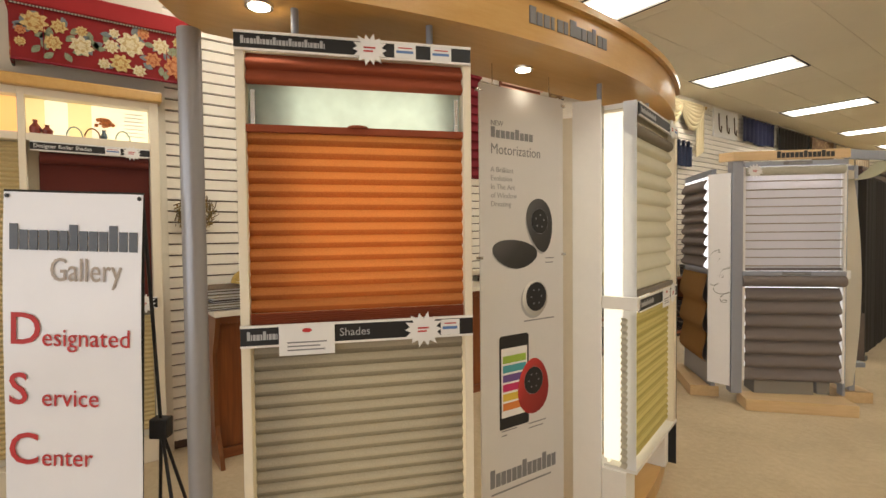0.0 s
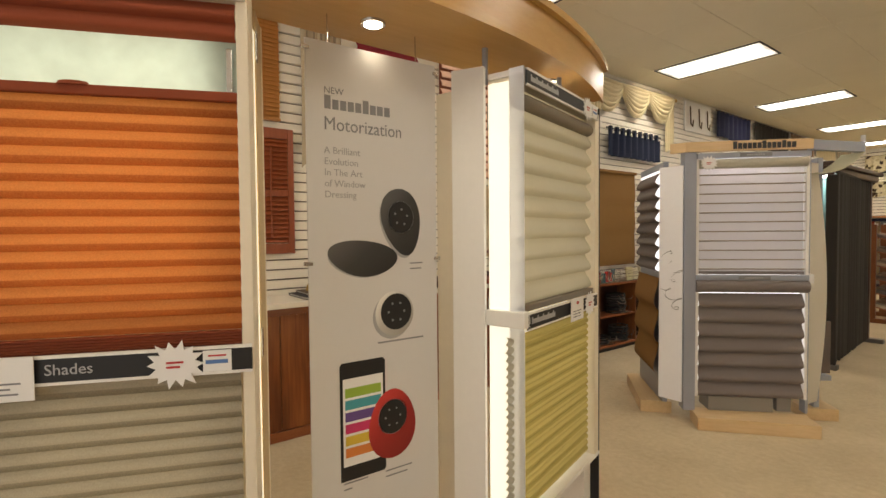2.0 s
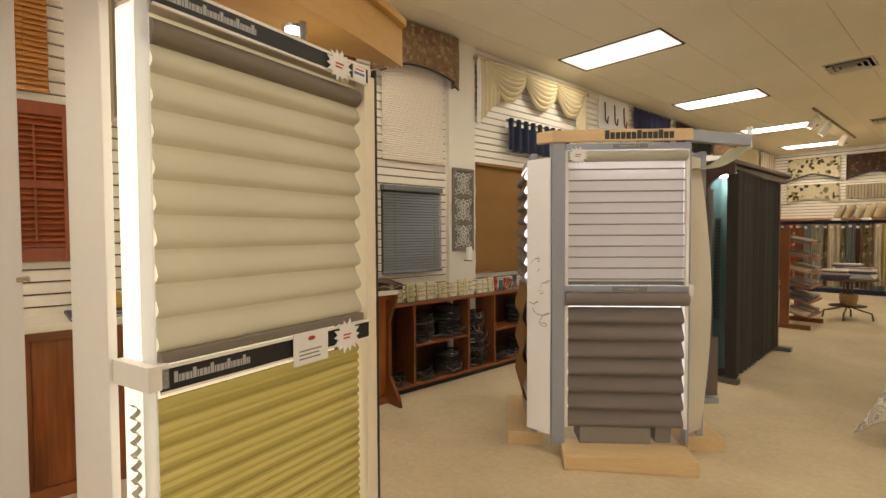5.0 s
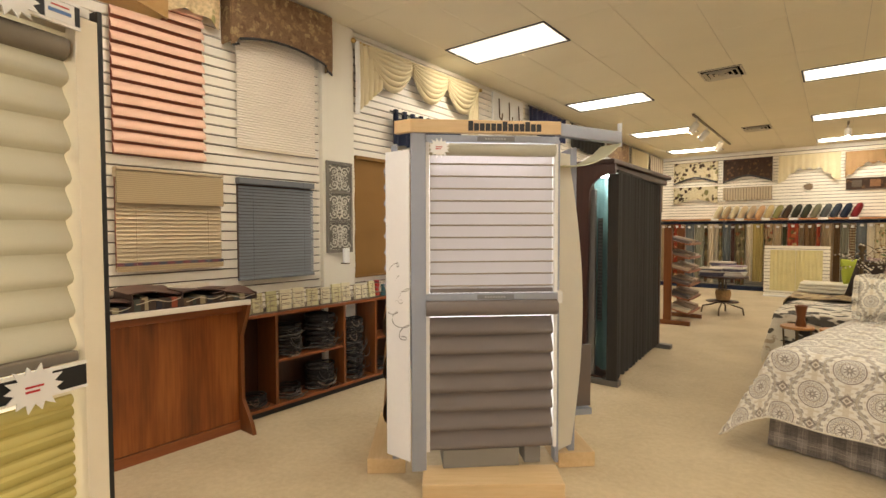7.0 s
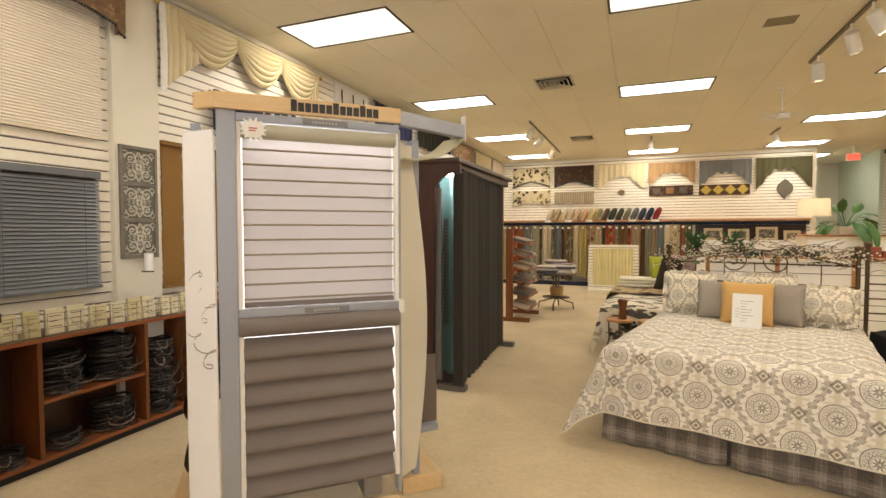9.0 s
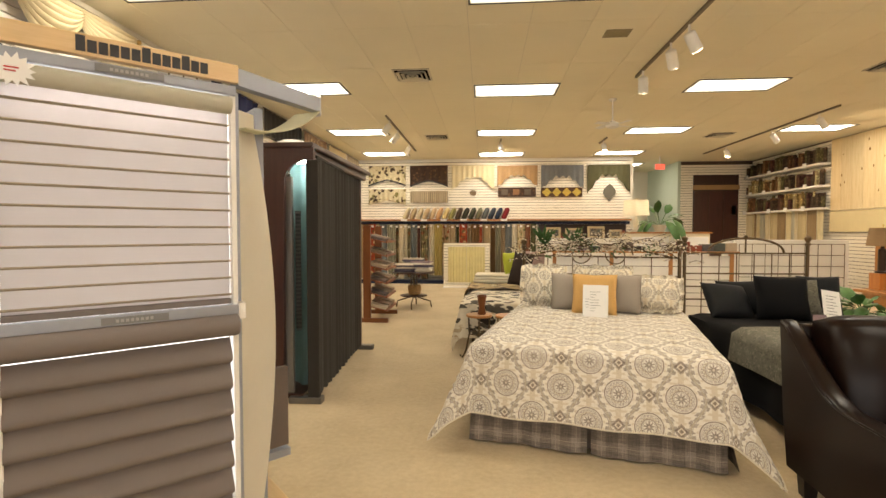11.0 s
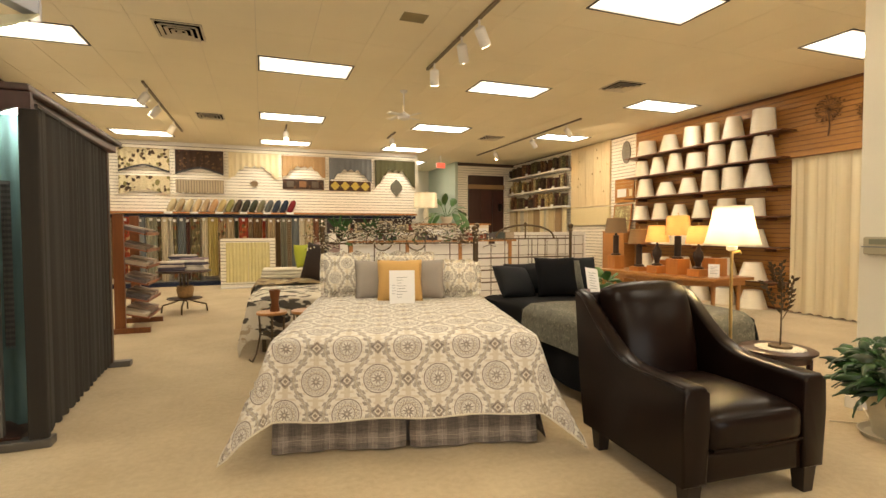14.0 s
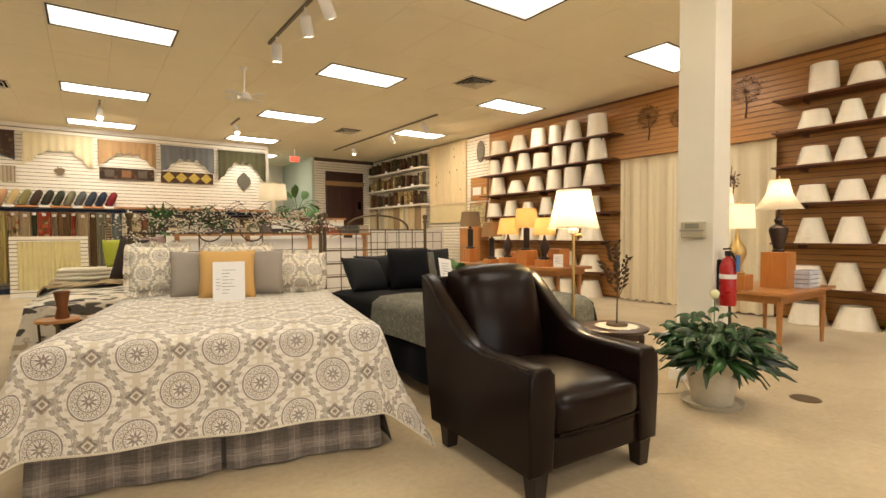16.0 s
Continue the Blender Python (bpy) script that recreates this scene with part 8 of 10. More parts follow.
cushion("throw_pillow", "grey linen throw pillow on the bed", on_bed(B1, 0.215, 1.53, BT1 - 0.005, 18, -4), 0.36, 0.37, 0.16, M_GREYP, group=G)
cushion("throw_pillow", "apricot throw pillow with a price sheet", on_bed(B1, -0.015, 1.38, BT1 - 0.005, 18, 0), 0.40, 0.38, 0.16, M_APRICOT, group=G)
sg = thing("price_sign", "white printed price sheet in a clear stand", "sign", on_bed(B1, 0.0, 1.22, BT1 - 0.002, 12, 0))
part("sheet", boxed(-0.108, 0.108, -0.004, 0.0, 0.0, 0.285), M_PAPER, sg)
part("print", bars(8, -0.045, 0.225, 0.0035, 0.024, (0.09, 0.05, 0.04, 0.08, 0.07), -0.0042), M_GREYINK, sg)
part("print", bars(4, -0.085, 0.16, 0.0035, 0.024, (0.03, 0.025), -0.0042), M_GREYINK, sg)


def iron_headboard(name, label, m, w, h, arch, scroll):
    t = thing(name, label, "headboard", m, "headboards")
    for x in (-w / 2, w / 2):
        p = part("post", lathe(bm_new(), [(0.018, 0.0), (0.018, h - 0.06), (0.029, h - 0.055), (0.029, h - 0.035), (0.016, h - 0.025), (0.033, h + 0.01), (0.03, h + 0.03), (0.004, h + 0.045)], 14, m=pose(x, 0, 0)), M_IRON, t, smooth=40)
    zt = h - 0.14
    for z in (0.45, 0.72, 0.86, 1.0, zt):
        part("cross_bar", tube(bm_new(), [(-w / 2, 0, z), (w / 2, 0, z)], 0.008, 8), M_IRON, t, smooth=50)
    n = int(w / (0.25 if scroll else 0.16))
    for k in range(1, n):
        x = -w / 2 + w * k / n
        part("spindle", tube(bm_new(), [(x, 0, 0.45), (x, 0, zt)], 0.0055, 6), M_IRON, t)
    if arch:
        part("arch", tube(bm_new(), [(-0.31 * w * math.cos(math.pi * k / 20), 0, zt + (h - zt + 0.02) * math.sin(math.pi * k / 20) ** 0.9) for k in range(21)], 0.012, 8), M_IRON, t, smooth=50)
        part("arch_bar", tube(bm_new(), [(0, 0, zt), (0, 0, h + 0.02)], 0.009, 6), M_IRON, t)
        part("arch_knob", lathe(bm_new(), [(0.004, h + 0.01), (0.022, h + 0.025), (0.022, h + 0.04), (0.004, h + 0.055)], 10), M_IRON, t, smooth=50)
    if scroll:
        for s in (-1, 1):
            part("scroll", tube(bm_new(), [(s * (0.12 + 0.10 * (1 - k / 34) * math.cos(k * 0.36)) * w, 0, zt + 0.02 + 0.14 * (1 - k / 40) * math.sin(k * 0.36)) for k in range(34)], 0.007, 6), M_IRON, t, smooth=50)
            part("curve", tube(bm_new(), [(s * w / 2 * (1 - k / 12), 0, zt + 0.13 * math.sin(math.pi * k / 24) ** 1.5) for k in range(13)], 0.010, 6), M_IRON, t, smooth=50)
    return t


iron_headboard("iron_headboard", "bronze iron headboard with scrolls behind the medallion bed", B1 @ pose(0, BL1 + 0.05, 0), 1.56, 1.33, False, True)
iron_headboard("iron_headboard", "bronze iron headboard with a round arch and knobs", pose(3.32, 9.33, 0), 1.26, 1.36, True, False)


def leafy(bm, p, d, size, n, r, flat=0.4):
    """Small leaves scattered about a point."""
    for k in range(n):
        a, e = r.uniform(0, 6.28), r.uniform(-0.9, 0.9)
        c = Vector(p) + Vector((math.cos(a) * d * r.random(), math.sin(a) * d * 0.5 * r.random(), e * d * 0.7))
        u = Vector((r.uniform(-1, 1), r.uniform(-1, 1), r.uniform(-0.6, 0.9))).normalized()
        w = u.cross(Vector((r.uniform(-1, 1), r.uniform(-1, 1), 0.3))).normalized()
        s = size * r.uniform(0.7, 1.3)
        q = [c, c + u * s * 0.5 + w * s * flat * 0.5, c + u * s, c + u * s * 0.5 - w * s * flat * 0.5]
        bm.faces.new([bm.verts.new(v) for v in q])


M_LEAF = mat("green_leaf", (0.06, 0.15, 0.035), 0.45, var=0.4, big=14)
M_FERN = mat("dull_green", (0.07, 0.13, 0.04), 0.6, var=0.5, big=14)
gar = thing("floral_garland", "twig garland with cream berries and green leaves along the headboard", "garland", B1 @ pose(0, BL1 + 0.02, 1.2))
rr = random.Random(31)
tw, lv, be = bm_new(), bm_new(), bm_new()
for k in range(150):
    u = rr.uniform(-0.86, 0.86)
    z0 = 0.10 * math.cos(u * 1.8) + rr.uniform(-0.07, 0.10)
    p = Vector((u, rr.uniform(-0.06, 0.04), z0))
    d = Vector((rr.choice((-1, 1)) * rr.uniform(0.08, 0.22), rr.uniform(-0.05, 0.05), rr.uniform(-0.06, 0.10)))
    tube(tw, [p, p + d * 0.5 + Vector((0, 0, 0.02)), p + d], 0.0026, 4)
    for j in range(4):
        q = p + d * rr.random()
        lathe(be, [(0.001, -0.008), (0.0095, 0), (0.001, 0.008)], 6, m=Matrix.Translation(q + Vector((0, -0.01, rr.uniform(-0.012, 0.02)))), caps=False)
for u in (-0.55, -0.3, -0.05, 0.2, 0.5):
    leafy(lv, (u, -0.02, 0.05), 0.10, 0.05, 14, rr)
part("twig_tangle", tw, mat("brown_twig", (0.07, 0.045, 0.025), 0.9), gar)
part("foliage", lv, M_FERN, gar)
tagged(part("berry", be, mat("cream_berry", (0.60, 0.54, 0.42), 0.5, var=0.3, big=40), gar), "tiny cream berries in the garland", kind="stuff")

# ferns on the partition behind the bed
M_FROND = mat("fern_frond", (0.035, 0.10, 0.022), 0.55, var=0.5, big=14)
for x, h, n, drop in ((-0.12, 0.30, 70, 0.1), (0.42, 0.16, 60, 0.22), (0.30, 0.30, 34, 0.05)):
    t = thing("trailing_fern", "bushy green fern in a small dark pot on the partition cap", "plant", pose(1.50, 10.91, 0, 0, 0, -4) @ pose(x, 0.02 if h > 0.2 else -0.04, 1.187), "ferns on the partition")
    part("pot", lathe(bm_new(), [(0.035, 0), (0.05, 0.07), (0.055, 0.07), (0.055, 0.085), (0.045, 0.085)], 16), M_ESPRESSO, t, smooth=40)
    bm = bm_new()
    for k in range(n):
        a, e = rr.uniform(0, 6.28), rr.uniform(0.10, 0.24)
        tip = Vector((e * math.cos(a), 0.6 * e * math.sin(a), 0.08 + h * rr.random() - drop * e * 3 * rr.random()))
        side_ = Vector((-math.sin(a), math.cos(a), 0)) * 0.020
        mid = tip * 0.62 + Vector((0, 0, 0.055))
        bm.faces.new([bm.verts.new(q) for q in (Vector((0, 0, 0.08)), mid - side_, tip, mid + side_)])
    part("foliage", bm, M_FROND, t)

# second bed, dark
B2 = pose(3.42, 7.12, 0)
bed_base("dark_bed", "bed with a black bedspread and a grey-green throw", B2, 1.50, 2.05, 0.62, M_CHARCOAL)
sp2 = thing("bedspread", "black quilted bedspread falling to the carpet", "bedspread", B2)
M_BLACKBED = cloth("black_quilt", (0.004, 0.004, 0.005), var=0.3)
part("cloth", spread(1.50, 2.05, 0.62, 0.52, flare=0.12, seed=5, head=0.1), M_BLACKBED, sp2, smooth=70)
part("hem", spread(1.50, 2.05, 0.62, 0.52, flare=0.12, seed=5, head=0.1, hem=True), M_BLACKBED, sp2, smooth=60)
th = thing("bed_throw", "grey-green woven throw across the foot of the dark bed", "throw", B2)
M_THROW = blotched("grey_throw", (0.125, 0.120, 0.092), [(0.20, 0.19, 0.15), (0.075, 0.073, 0.056)], 30, 0.45)


def throw_f(u, v):
    s, t = -1.00 + 1.70 * u, -0.42 + 1.43 * v
    ex = max(0.0, -0.75 - s)
    fall = max(0.0, -0.02 - t)
    x = max(-0.75, s) - (0.055 + 0.12 * ex if ex > 0 else 0)
    z = 0.647 - (0.03 if ex > 0 else 0) - 0.96 * ex - 0.93 * fall - 0.25 * max(0.0, min(0.05, 0.03 - t))
    return (x, max(t, -0.075) - 0.10 * fall + 0.010 * math.sin(s * 9) * (fall > 0), max(0.10, z + 0.006 * math.sin(s * 7 + t * 5)))


part("cloth", sheet(bm_new(), 44, 30, throw_f, thick=0.01), M_THROW, th, smooth=70)
G = "pillows on the dark bed"
M_SLATEP = cloth("slate_satin", (0.007, 0.008, 0.010), rough=0.65)
for m_ in (M_SLATEP, M_BLACKBED):
    m_.node_tree.nodes["Principled BSDF"].inputs["Specular IOR Level"].default_value = 0.18
cushion("throw_pillow", "slate satin pillow leaning at the bed head", on_bed(B2, -0.50, 1.60, 0.61, 38, 14) @ pose(0, 0, 0, 0, 7, 0), 0.46, 0.40, 0.18, M_SLATEP, group=G)
cushion("throw_pillow", "slate satin pillow at the back", on_bed(B2, -0.30, 1.80, 0.62, 24, 4), 0.46, 0.36, 0.16, M_SLATEP, group=G)
cushion("throw_pillow", "black velvet throw pillow on the bed", on_bed(B2, -0.10, 1.50, 0.62, 20, -12), 0.45, 0.43, 0.20, M_BLACKBED, group=G)
cushion("throw_pillow", "dark patterned pillow on the bed", on_bed(B2, 0.18, 1.72, 0.62, 22, -6), 0.40, 0.38, 0.16, M_THROW, group=G)
cushion("throw_pillow", "slate satin pillow standing tilted", on_bed(B2, 0.42, 1.80, 0.62, 16, -10), 0.38, 0.40, 0.16, M_SLATEP, group=G)
sg = thing("price_sign", "white price sheet leaning on the dark pillows", "sign", on_bed(B2, 0.20, 1.30, 0.635, 20, 10) @ pose(0, 0, 0, 0, 10, 0))
part("sheet", boxed(-0.085, 0.085, -0.004, 0.0, 0.0, 0.30), M_PAPER, sg)
part("print", bars(7, -0.05, 0.25, 0.005, 0.028, (0.10, 0.07, 0.09), -0.0042), M_GREYINK, sg)
sg = thing("price_sign", "small mauve price card on the dark bed", "sign", on_bed(B2, 0.04, 1.22, 0.635, 14, 4))
part("sheet", boxed(-0.06, 0.06, -0.004, 0.0, 0.0, 0.09), mat("mauve_card", (0.22, 0.15, 0.17), 0.6), sg)

# third bed with an animal-print comforter
def strokes(name, ground, ink, tan, size=1.0):
    """Cream cloth brushed with dark tapering strokes and a few tan patches."""
    m, nt, b = nodes_of(name)
    v = coords(nt, "Object", (3.2 / size, 9.0 / size, 7.0 / size))
    w = coords(nt, "Object", (1.7 / size, 2.6 / size, 3.0 / size))
    n1, n2, n3 = noise_at(nt, v, 1.0, 1.5), noise_at(nt, w, 1.6, 1.0), noise_at(nt, w, 2.6, 2)
    col = mix(nt, ramp(nt, n3, [(0.60, (0, 0, 0)), (0.66, (0.7, 0.7, 0.7))]), rgb(ground), rgb(tan))
    col = mix(nt, ramp(nt, n1, [(0.535, (0, 0, 0)), (0.56, (0.9, 0.9, 0.9))]), col, rgb(ink))
    col = mix(nt, ramp(nt, n2, [(0.63, (0, 0, 0)), (0.65, (1, 1, 1))]), col, rgb(ink))
    nt.links.new(col, b.inputs["Base Color"])
    b.inputs["Roughness"].default_value = 0.9
    bump(nt, b, maths(nt, "MULTIPLY_ADD", noise_at(nt, coords(nt), 14, 2), 1.0, maths(nt, "MULTIPLY", noise_at(nt, coords(nt), 200, 2), 0.1)), 0.6, 0.02)
    return m


B3 = pose(0.83, 9.72, 0, 0, 0, -3)
M_ANIMAL = strokes("animal_print", (0.66, 0.60, 0.48), (0.022, 0.016, 0.012), (0.34, 0.24, 0.13), 0.62)
M_QUILT = cloth("cream_quilt", (0.68, 0.62, 0.48))
bed_base("low_bed", "low bed with an animal-print comforter", B3, 1.13, 2.2, 0.62, M_ANIMAL)
s3 = thing("comforter", "cream comforter with black and tan animal strokes", "comforter", B3)
part("cloth", spread(1.13, 2.2, 0.63, 0.44, flare=0.2, seed=7, soft=0.09, head=0.1), M_ANIMAL, s3, smooth=70)
fb = thing("bed_throw", "tan and brown printed throw across the low bed", "throw", B3)
M_TANPRINT = blotched("tan_print", (0.40, 0.29, 0.15), [(0.16, 0.09, 0.04), (0.50, 0.42, 0.27), (0.09, 0.05, 0.025)], 9, 0.5)


def low_throw(u, v):
    s = -0.86 + 1.42 * u
    ex = max(0.0, -0.585 - s)
    return (max(-0.585, s) - 0.045 * (ex > 0) - 0.10 * ex, 1.05 + 0.62 * v + 0.02 * math.sin(u * 9), 0.658 - 0.96 * ex - 0.03 * (ex > 0) + 0.012 * math.sin(u * 14 + v * 5))


part("cloth", sheet(bm_new(), 36, 12, low_throw, thick=0.014), M_TANPRINT, fb, smooth=70)
fq = thing("folded_quilt", "cream quilt folded at the head of the low bed", "quilt", B3 @ pose(-0.03, 1.70, 0.655))
for k in range(3):
    part("fold", boxed(-0.53 + 0.012 * k, 0.53, 0.01 * k, 0.44, 0.002 + 0.045 * k, 0.045 + 0.045 * k, bev=0.02), M_QUILT, fq, smooth=70)
cushion("throw_pillow", "lime green throw pillow on the folded quilt", B3 @ pose(0.03, 1.90, 0.79, -12, 0, 40), 0.26, 0.34, 0.14, cloth("lime_cloth", (0.38, 0.42, 0.04)), group="pillows on the low bed")
cushion("throw_pillow", "dark brown fur pillow leaning on the low bed", B3 @ pose(0.10, 1.30, 0.665, -14, 10, -20), 0.30, 0.50, 0.20, cloth("brown_fur", (0.03, 0.017, 0.012)), group="pillows on the low bed")
cushion("throw_pillow", "dusty mauve pillow on the low bed", B3 @ pose(0.34, 1.56, 0.67, -10, 0, -6), 0.36, 0.50, 0.16, cloth("mauve_cloth", (0.36, 0.25, 0.22)), group="pillows on the low bed")

for k, (x, y) in enumerate(((0.47, 9.38), (0.80, 9.36))):
    st = thing("stool_table", "small stool with a wooden top on curled iron legs", "stool", pose(x, y, 0), "small stools")
    part("seat", lathe(bm_new(), [(0.01, 0.49), (0.145, 0.49), (0.15, 0.5), (0.145, 0.515), (0.01, 0.515)], 24), M_HONEY, st, smooth=40)
    lg = part("leg", tube(bm_new(), [(0.12, 0, 0.49), (0.11, 0, 0.3), (0.15, 0, 0.1), (0.19, 0, 0.02), (0.22, 0, 0.05)], 0.010, 6), M_IRON, st, smooth=50)
    for j in (1, 2, 3):
        twin(lg, pose(0, 0, 0, 0, 0, 90 * j))
    part("ring", tube(bm_new(), [(0.115 * math.cos(6.283 * j / 20), 0.115 * math.sin(6.283 * j / 20), 0.3) for j in range(21)], 0.006, 6), M_IRON, st)
vs = thing("wood_vase", "brown turned wooden vase on the stool", "vase", pose(0.50, 9.38, 0.516))
part("body", lathe(bm_new(), [(0.045, 0.0), (0.05, 0.01), (0.035, 0.08), (0.05, 0.18), (0.06, 0.215), (0.05, 0.215), (0.03, 0.1)], 20), M_CHERRY, vs, smooth=50)

# low white partition with wood posts behind the beds
pt = thing("display_partition", "low white slatted partition with wooden posts and cap", "partition", pose(1.50, 10.91, 0, 0, 0, -4))
for k in range(3):
    x = 0.78 * k
    part("white_panel", boxed(x + 0.05, x + 0.78, 0.0, 0.03, 0.1, 1.12, bev=0.003), M_WHITE, pt)
    for j in range(5):
        part("groove", boxed(x + 0.05, x + 0.78, -0.002, 0.0, 0.25 + 0.18 * j, 0.258 + 0.18 * j), M_GROOVE, pt)
for k in range(4):
    part("wood_post", boxed(0.78 * k, 0.78 * k + 0.05, -0.02, 0.05, 0.0, 1.16, bev=0.003), M_HONEY, pt)
part("wood_cap", boxed(-0.02, 2.43, -0.10, 0.12, 1.16, 1.185, bev=0.004), M_HONEY, pt)
rr = random.Random(17)
for k in range(16):
    x = 0.06 + 0.147 * k
    t = thing("boxed_bedding", "boxed bedding set on the partition cap", "box", pose(1.50, 10.91, 0, 0, 0, -4) @ pose(x, 0.0, 1.186), "boxes on the partition")
    h = rr.uniform(0.05, 0.14)
    part("box", boxed(0, 0.135, -0.08, 0.10, 0, h, bev=0.004), rr.choice(BOOKC + LIN + RACKB), t)

# potted plant and lamp further back
def big_plant(name, label, m, pot_mat, n, length, width, lift, seed, spread_=0.8, pot=(0.12, 0.16, 0.24), mat_leaf=None, bloom=False):
    t = thing(name, label, "plant", m)
    r0, r1, h = pot
    p = part("pot", lathe(bm_new(), [(r0, 0.0), (r0 * 1.02, 0.01), (r1, h * 0.86), (r1 * 1.08, h * 0.87), (r1 * 1.08, h), (r1 * 0.96, h), (r1 * 0.93, h * 0.88)], 28), pot_mat, t, smooth=40)
    part("soil", lathe(bm_new(), [(0.001, h * 0.9), (r1 * 0.93, h * 0.9)], 20, caps=False), mat("soil", (0.03, 0.02, 0.012), 0.95), p)
    r = random.Random(seed)
    first = []
    for v in range(4):
        L, W = length * (0.8 + 0.13 * v), width * (0.85 + 0.1 * v)
        bend = (0.9, 1.25, 0.6, 1.5)[v]

        def f(u, w, L=L, W=W, bend=bend, v=v):
            s = u * L
            a = lift[v % len(lift)] - bend * u ** 1.5
            x = s * math.cos(a * 0.8)
            z = s * math.sin(a) + 0.2 * s
            wid = W * (0.10 if u < 0.42 else math.sin(math.pi * min(1, (u - 0.40) / 0.6)) ** 0.75 + 0.03)
            c = 2 * w - 1
            return (x, wid * c * 0.5, z - 0.18 * wid * abs(c) + 0.008 * math.sin(u * 25) * abs(c))

        bm = sheet(bm_new(), 12, 4, f)
        me = bpy.data.meshes.new("leaf")
        bm.to_mesh(me)
        bm.free()
        me.materials.append(mat_leaf or M_LEAF)
        first.append(me)
    for k in range(n):
        o = new("leaf", first[k % 4])
        o.parent = t
        yaw = 360 * (k * 0.618 % 1) + r.uniform(-15, 15)
        tilt = r.uniform(-1, 1) * 18 - (k / n) * 34 * spread_
        rad = r1 * 0.35 * r.random()
        o.matrix_basis = pose(rad * math.cos(radians(yaw)), rad * math.sin(radians(yaw)), h * 0.88, 0, 0, yaw) @ pose(0, 0, 0, r.uniform(-25, 25), -tilt - 4, 0) @ Matrix.Scale(r.uniform(0.75, 1.1), 4)
    return t


big_plant("potted_plant", "broad-leaved green plant in a pale pot", pose(3.55, 12.6, 1.45), M_CREAM, 13, 0.50, 0.13, (1.0, 0.75, 1.2, 0.55), 3, 0.6, (0.08, 0.11, 0.12))
cab = thing("display_cabinet", "cream cabinet holding a plant and a lamp", "cabinet", pose(3.0, 12.4, 0))
part("carcass", boxed(0, 1.3, 0, 0.5, 0, 1.42, bev=0.006), M_CREAM, cab)
part("top", boxed(-0.03, 1.33, -0.03, 0.53, 1.42, 1.448, bev=0.004), M_HONEY, cab)
for k in range(2):
    part("door", boxed(0.03 + 0.63 * k, 0.64 + 0.63 * k, -0.015, 0.0, 0.08, 1.36, bev=0.004), M_WHITE, cab)


def table_lamp(name, label, m, base, shade, lit, base_mat, shade_mat, power=0.0, tilt=0.0):
    """base: (radius, height) turned profile; shade: (bottom radius, top radius, height, bottom height)."""
    t = thing(name, label, "lamp", m, "table lamps")
    part("base", lathe(bm_new(), base, 20), base_mat, t, smooth=40)
    rb_, rt_, hh, zb = shade
    s = part("shade", lathe(bm_new(), [(rb_, zb), (rb_ * 0.5 + rt_ * 0.5 - tilt, zb + hh * 0.5), (rt_, zb + hh)], 28, caps=False), shade_mat, t, "glowing fabric shade" if lit else "fabric shade", smooth=60)
    part("bulb", lathe(bm_new(), [(0.001, zb + hh * 0.35), (0.028, zb + hh * 0.42), (0.03, zb + hh * 0.55), (0.001, zb + hh * 0.68)], 12, caps=False), M_BULB if lit else M_PAPER, t)
    part("finial", lathe(bm_new(), [(0.004, zb + hh * 0.3), (0.004, zb + hh + 0.02), (0.010, zb + hh + 0.025), (0.002, zb + hh + 0.045)], 8), M_BRASS, t)
    part("harp_ring", tube(bm_new(), [(rt_ * math.cos(6.283 * j / 16), rt_ * math.sin(6.283 * j / 16), zb + hh) for j in range(17)], 0.003, 5), M_BRASS, s)
    if lit and power:
        lamp("POINT", "lamp_bulb", m @ pose(0, 0, zb + hh * 0.5), power, (1.0, 0.76, 0.46), radius=0.035)
    return t


M_BULB = glow("lamp_bulb", (1.0, 0.80, 0.5), 30.0)
M_SHADE_LIT = mat("ivory_shade", (0.82, 0.76, 0.62), 0.8, var=0.04, fine=200, relief=0.1, through=0.5)
M_SHADE_AMBER = mat("amber_shade", (0.80, 0.46, 0.17), 0.8, var=0.1, big=8, fine=200, relief=0.1, through=0.5)
M_SHADE_FLOOR = mat("pleated_ivory_shade", (0.84, 0.74, 0.53), 0.8, var=0.05, fine=200, relief=0.1, through=0.15)
M_SHADE = mat("white_shade", (0.80, 0.725, 0.58), 0.6, var=0.06, big=5, fine=18, relief=0.25, each=0.05)
M_SHADE.node_tree.nodes["Principled BSDF"].inputs["Coat Weight"].default_value = 1.0
M_SHADE.node_tree.nodes["Principled BSDF"].inputs["Coat Roughness"].default_value = 0.07
wrap = add(M_SHADE.node_tree, "ShaderNodeBump", Strength=1.0, Distance=0.05)
M_SHADE.node_tree.links.new(noise_at(M_SHADE.node_tree, coords(M_SHADE.node_tree, "Object", (1, 1, 0.45)), 13, 3), wrap.inputs["Height"])
M_SHADE.node_tree.links.new(wrap.outputs[0], M_SHADE.node_tree.nodes["Principled BSDF"].inputs["Coat Normal"])
table_lamp("table_lamp", "pale table lamp with a cream drum shade on the cabinet", pose(3.15, 12.6, 1.45), [(0.07, 0), (0.08, 0.02), (0.03, 0.06), (0.05, 0.16), (0.02, 0.26), (0.01, 0.3)], (0.22, 0.20, 0.26, 0.28), True, M_CREAM, M_SHADE_LIT, 1.0)

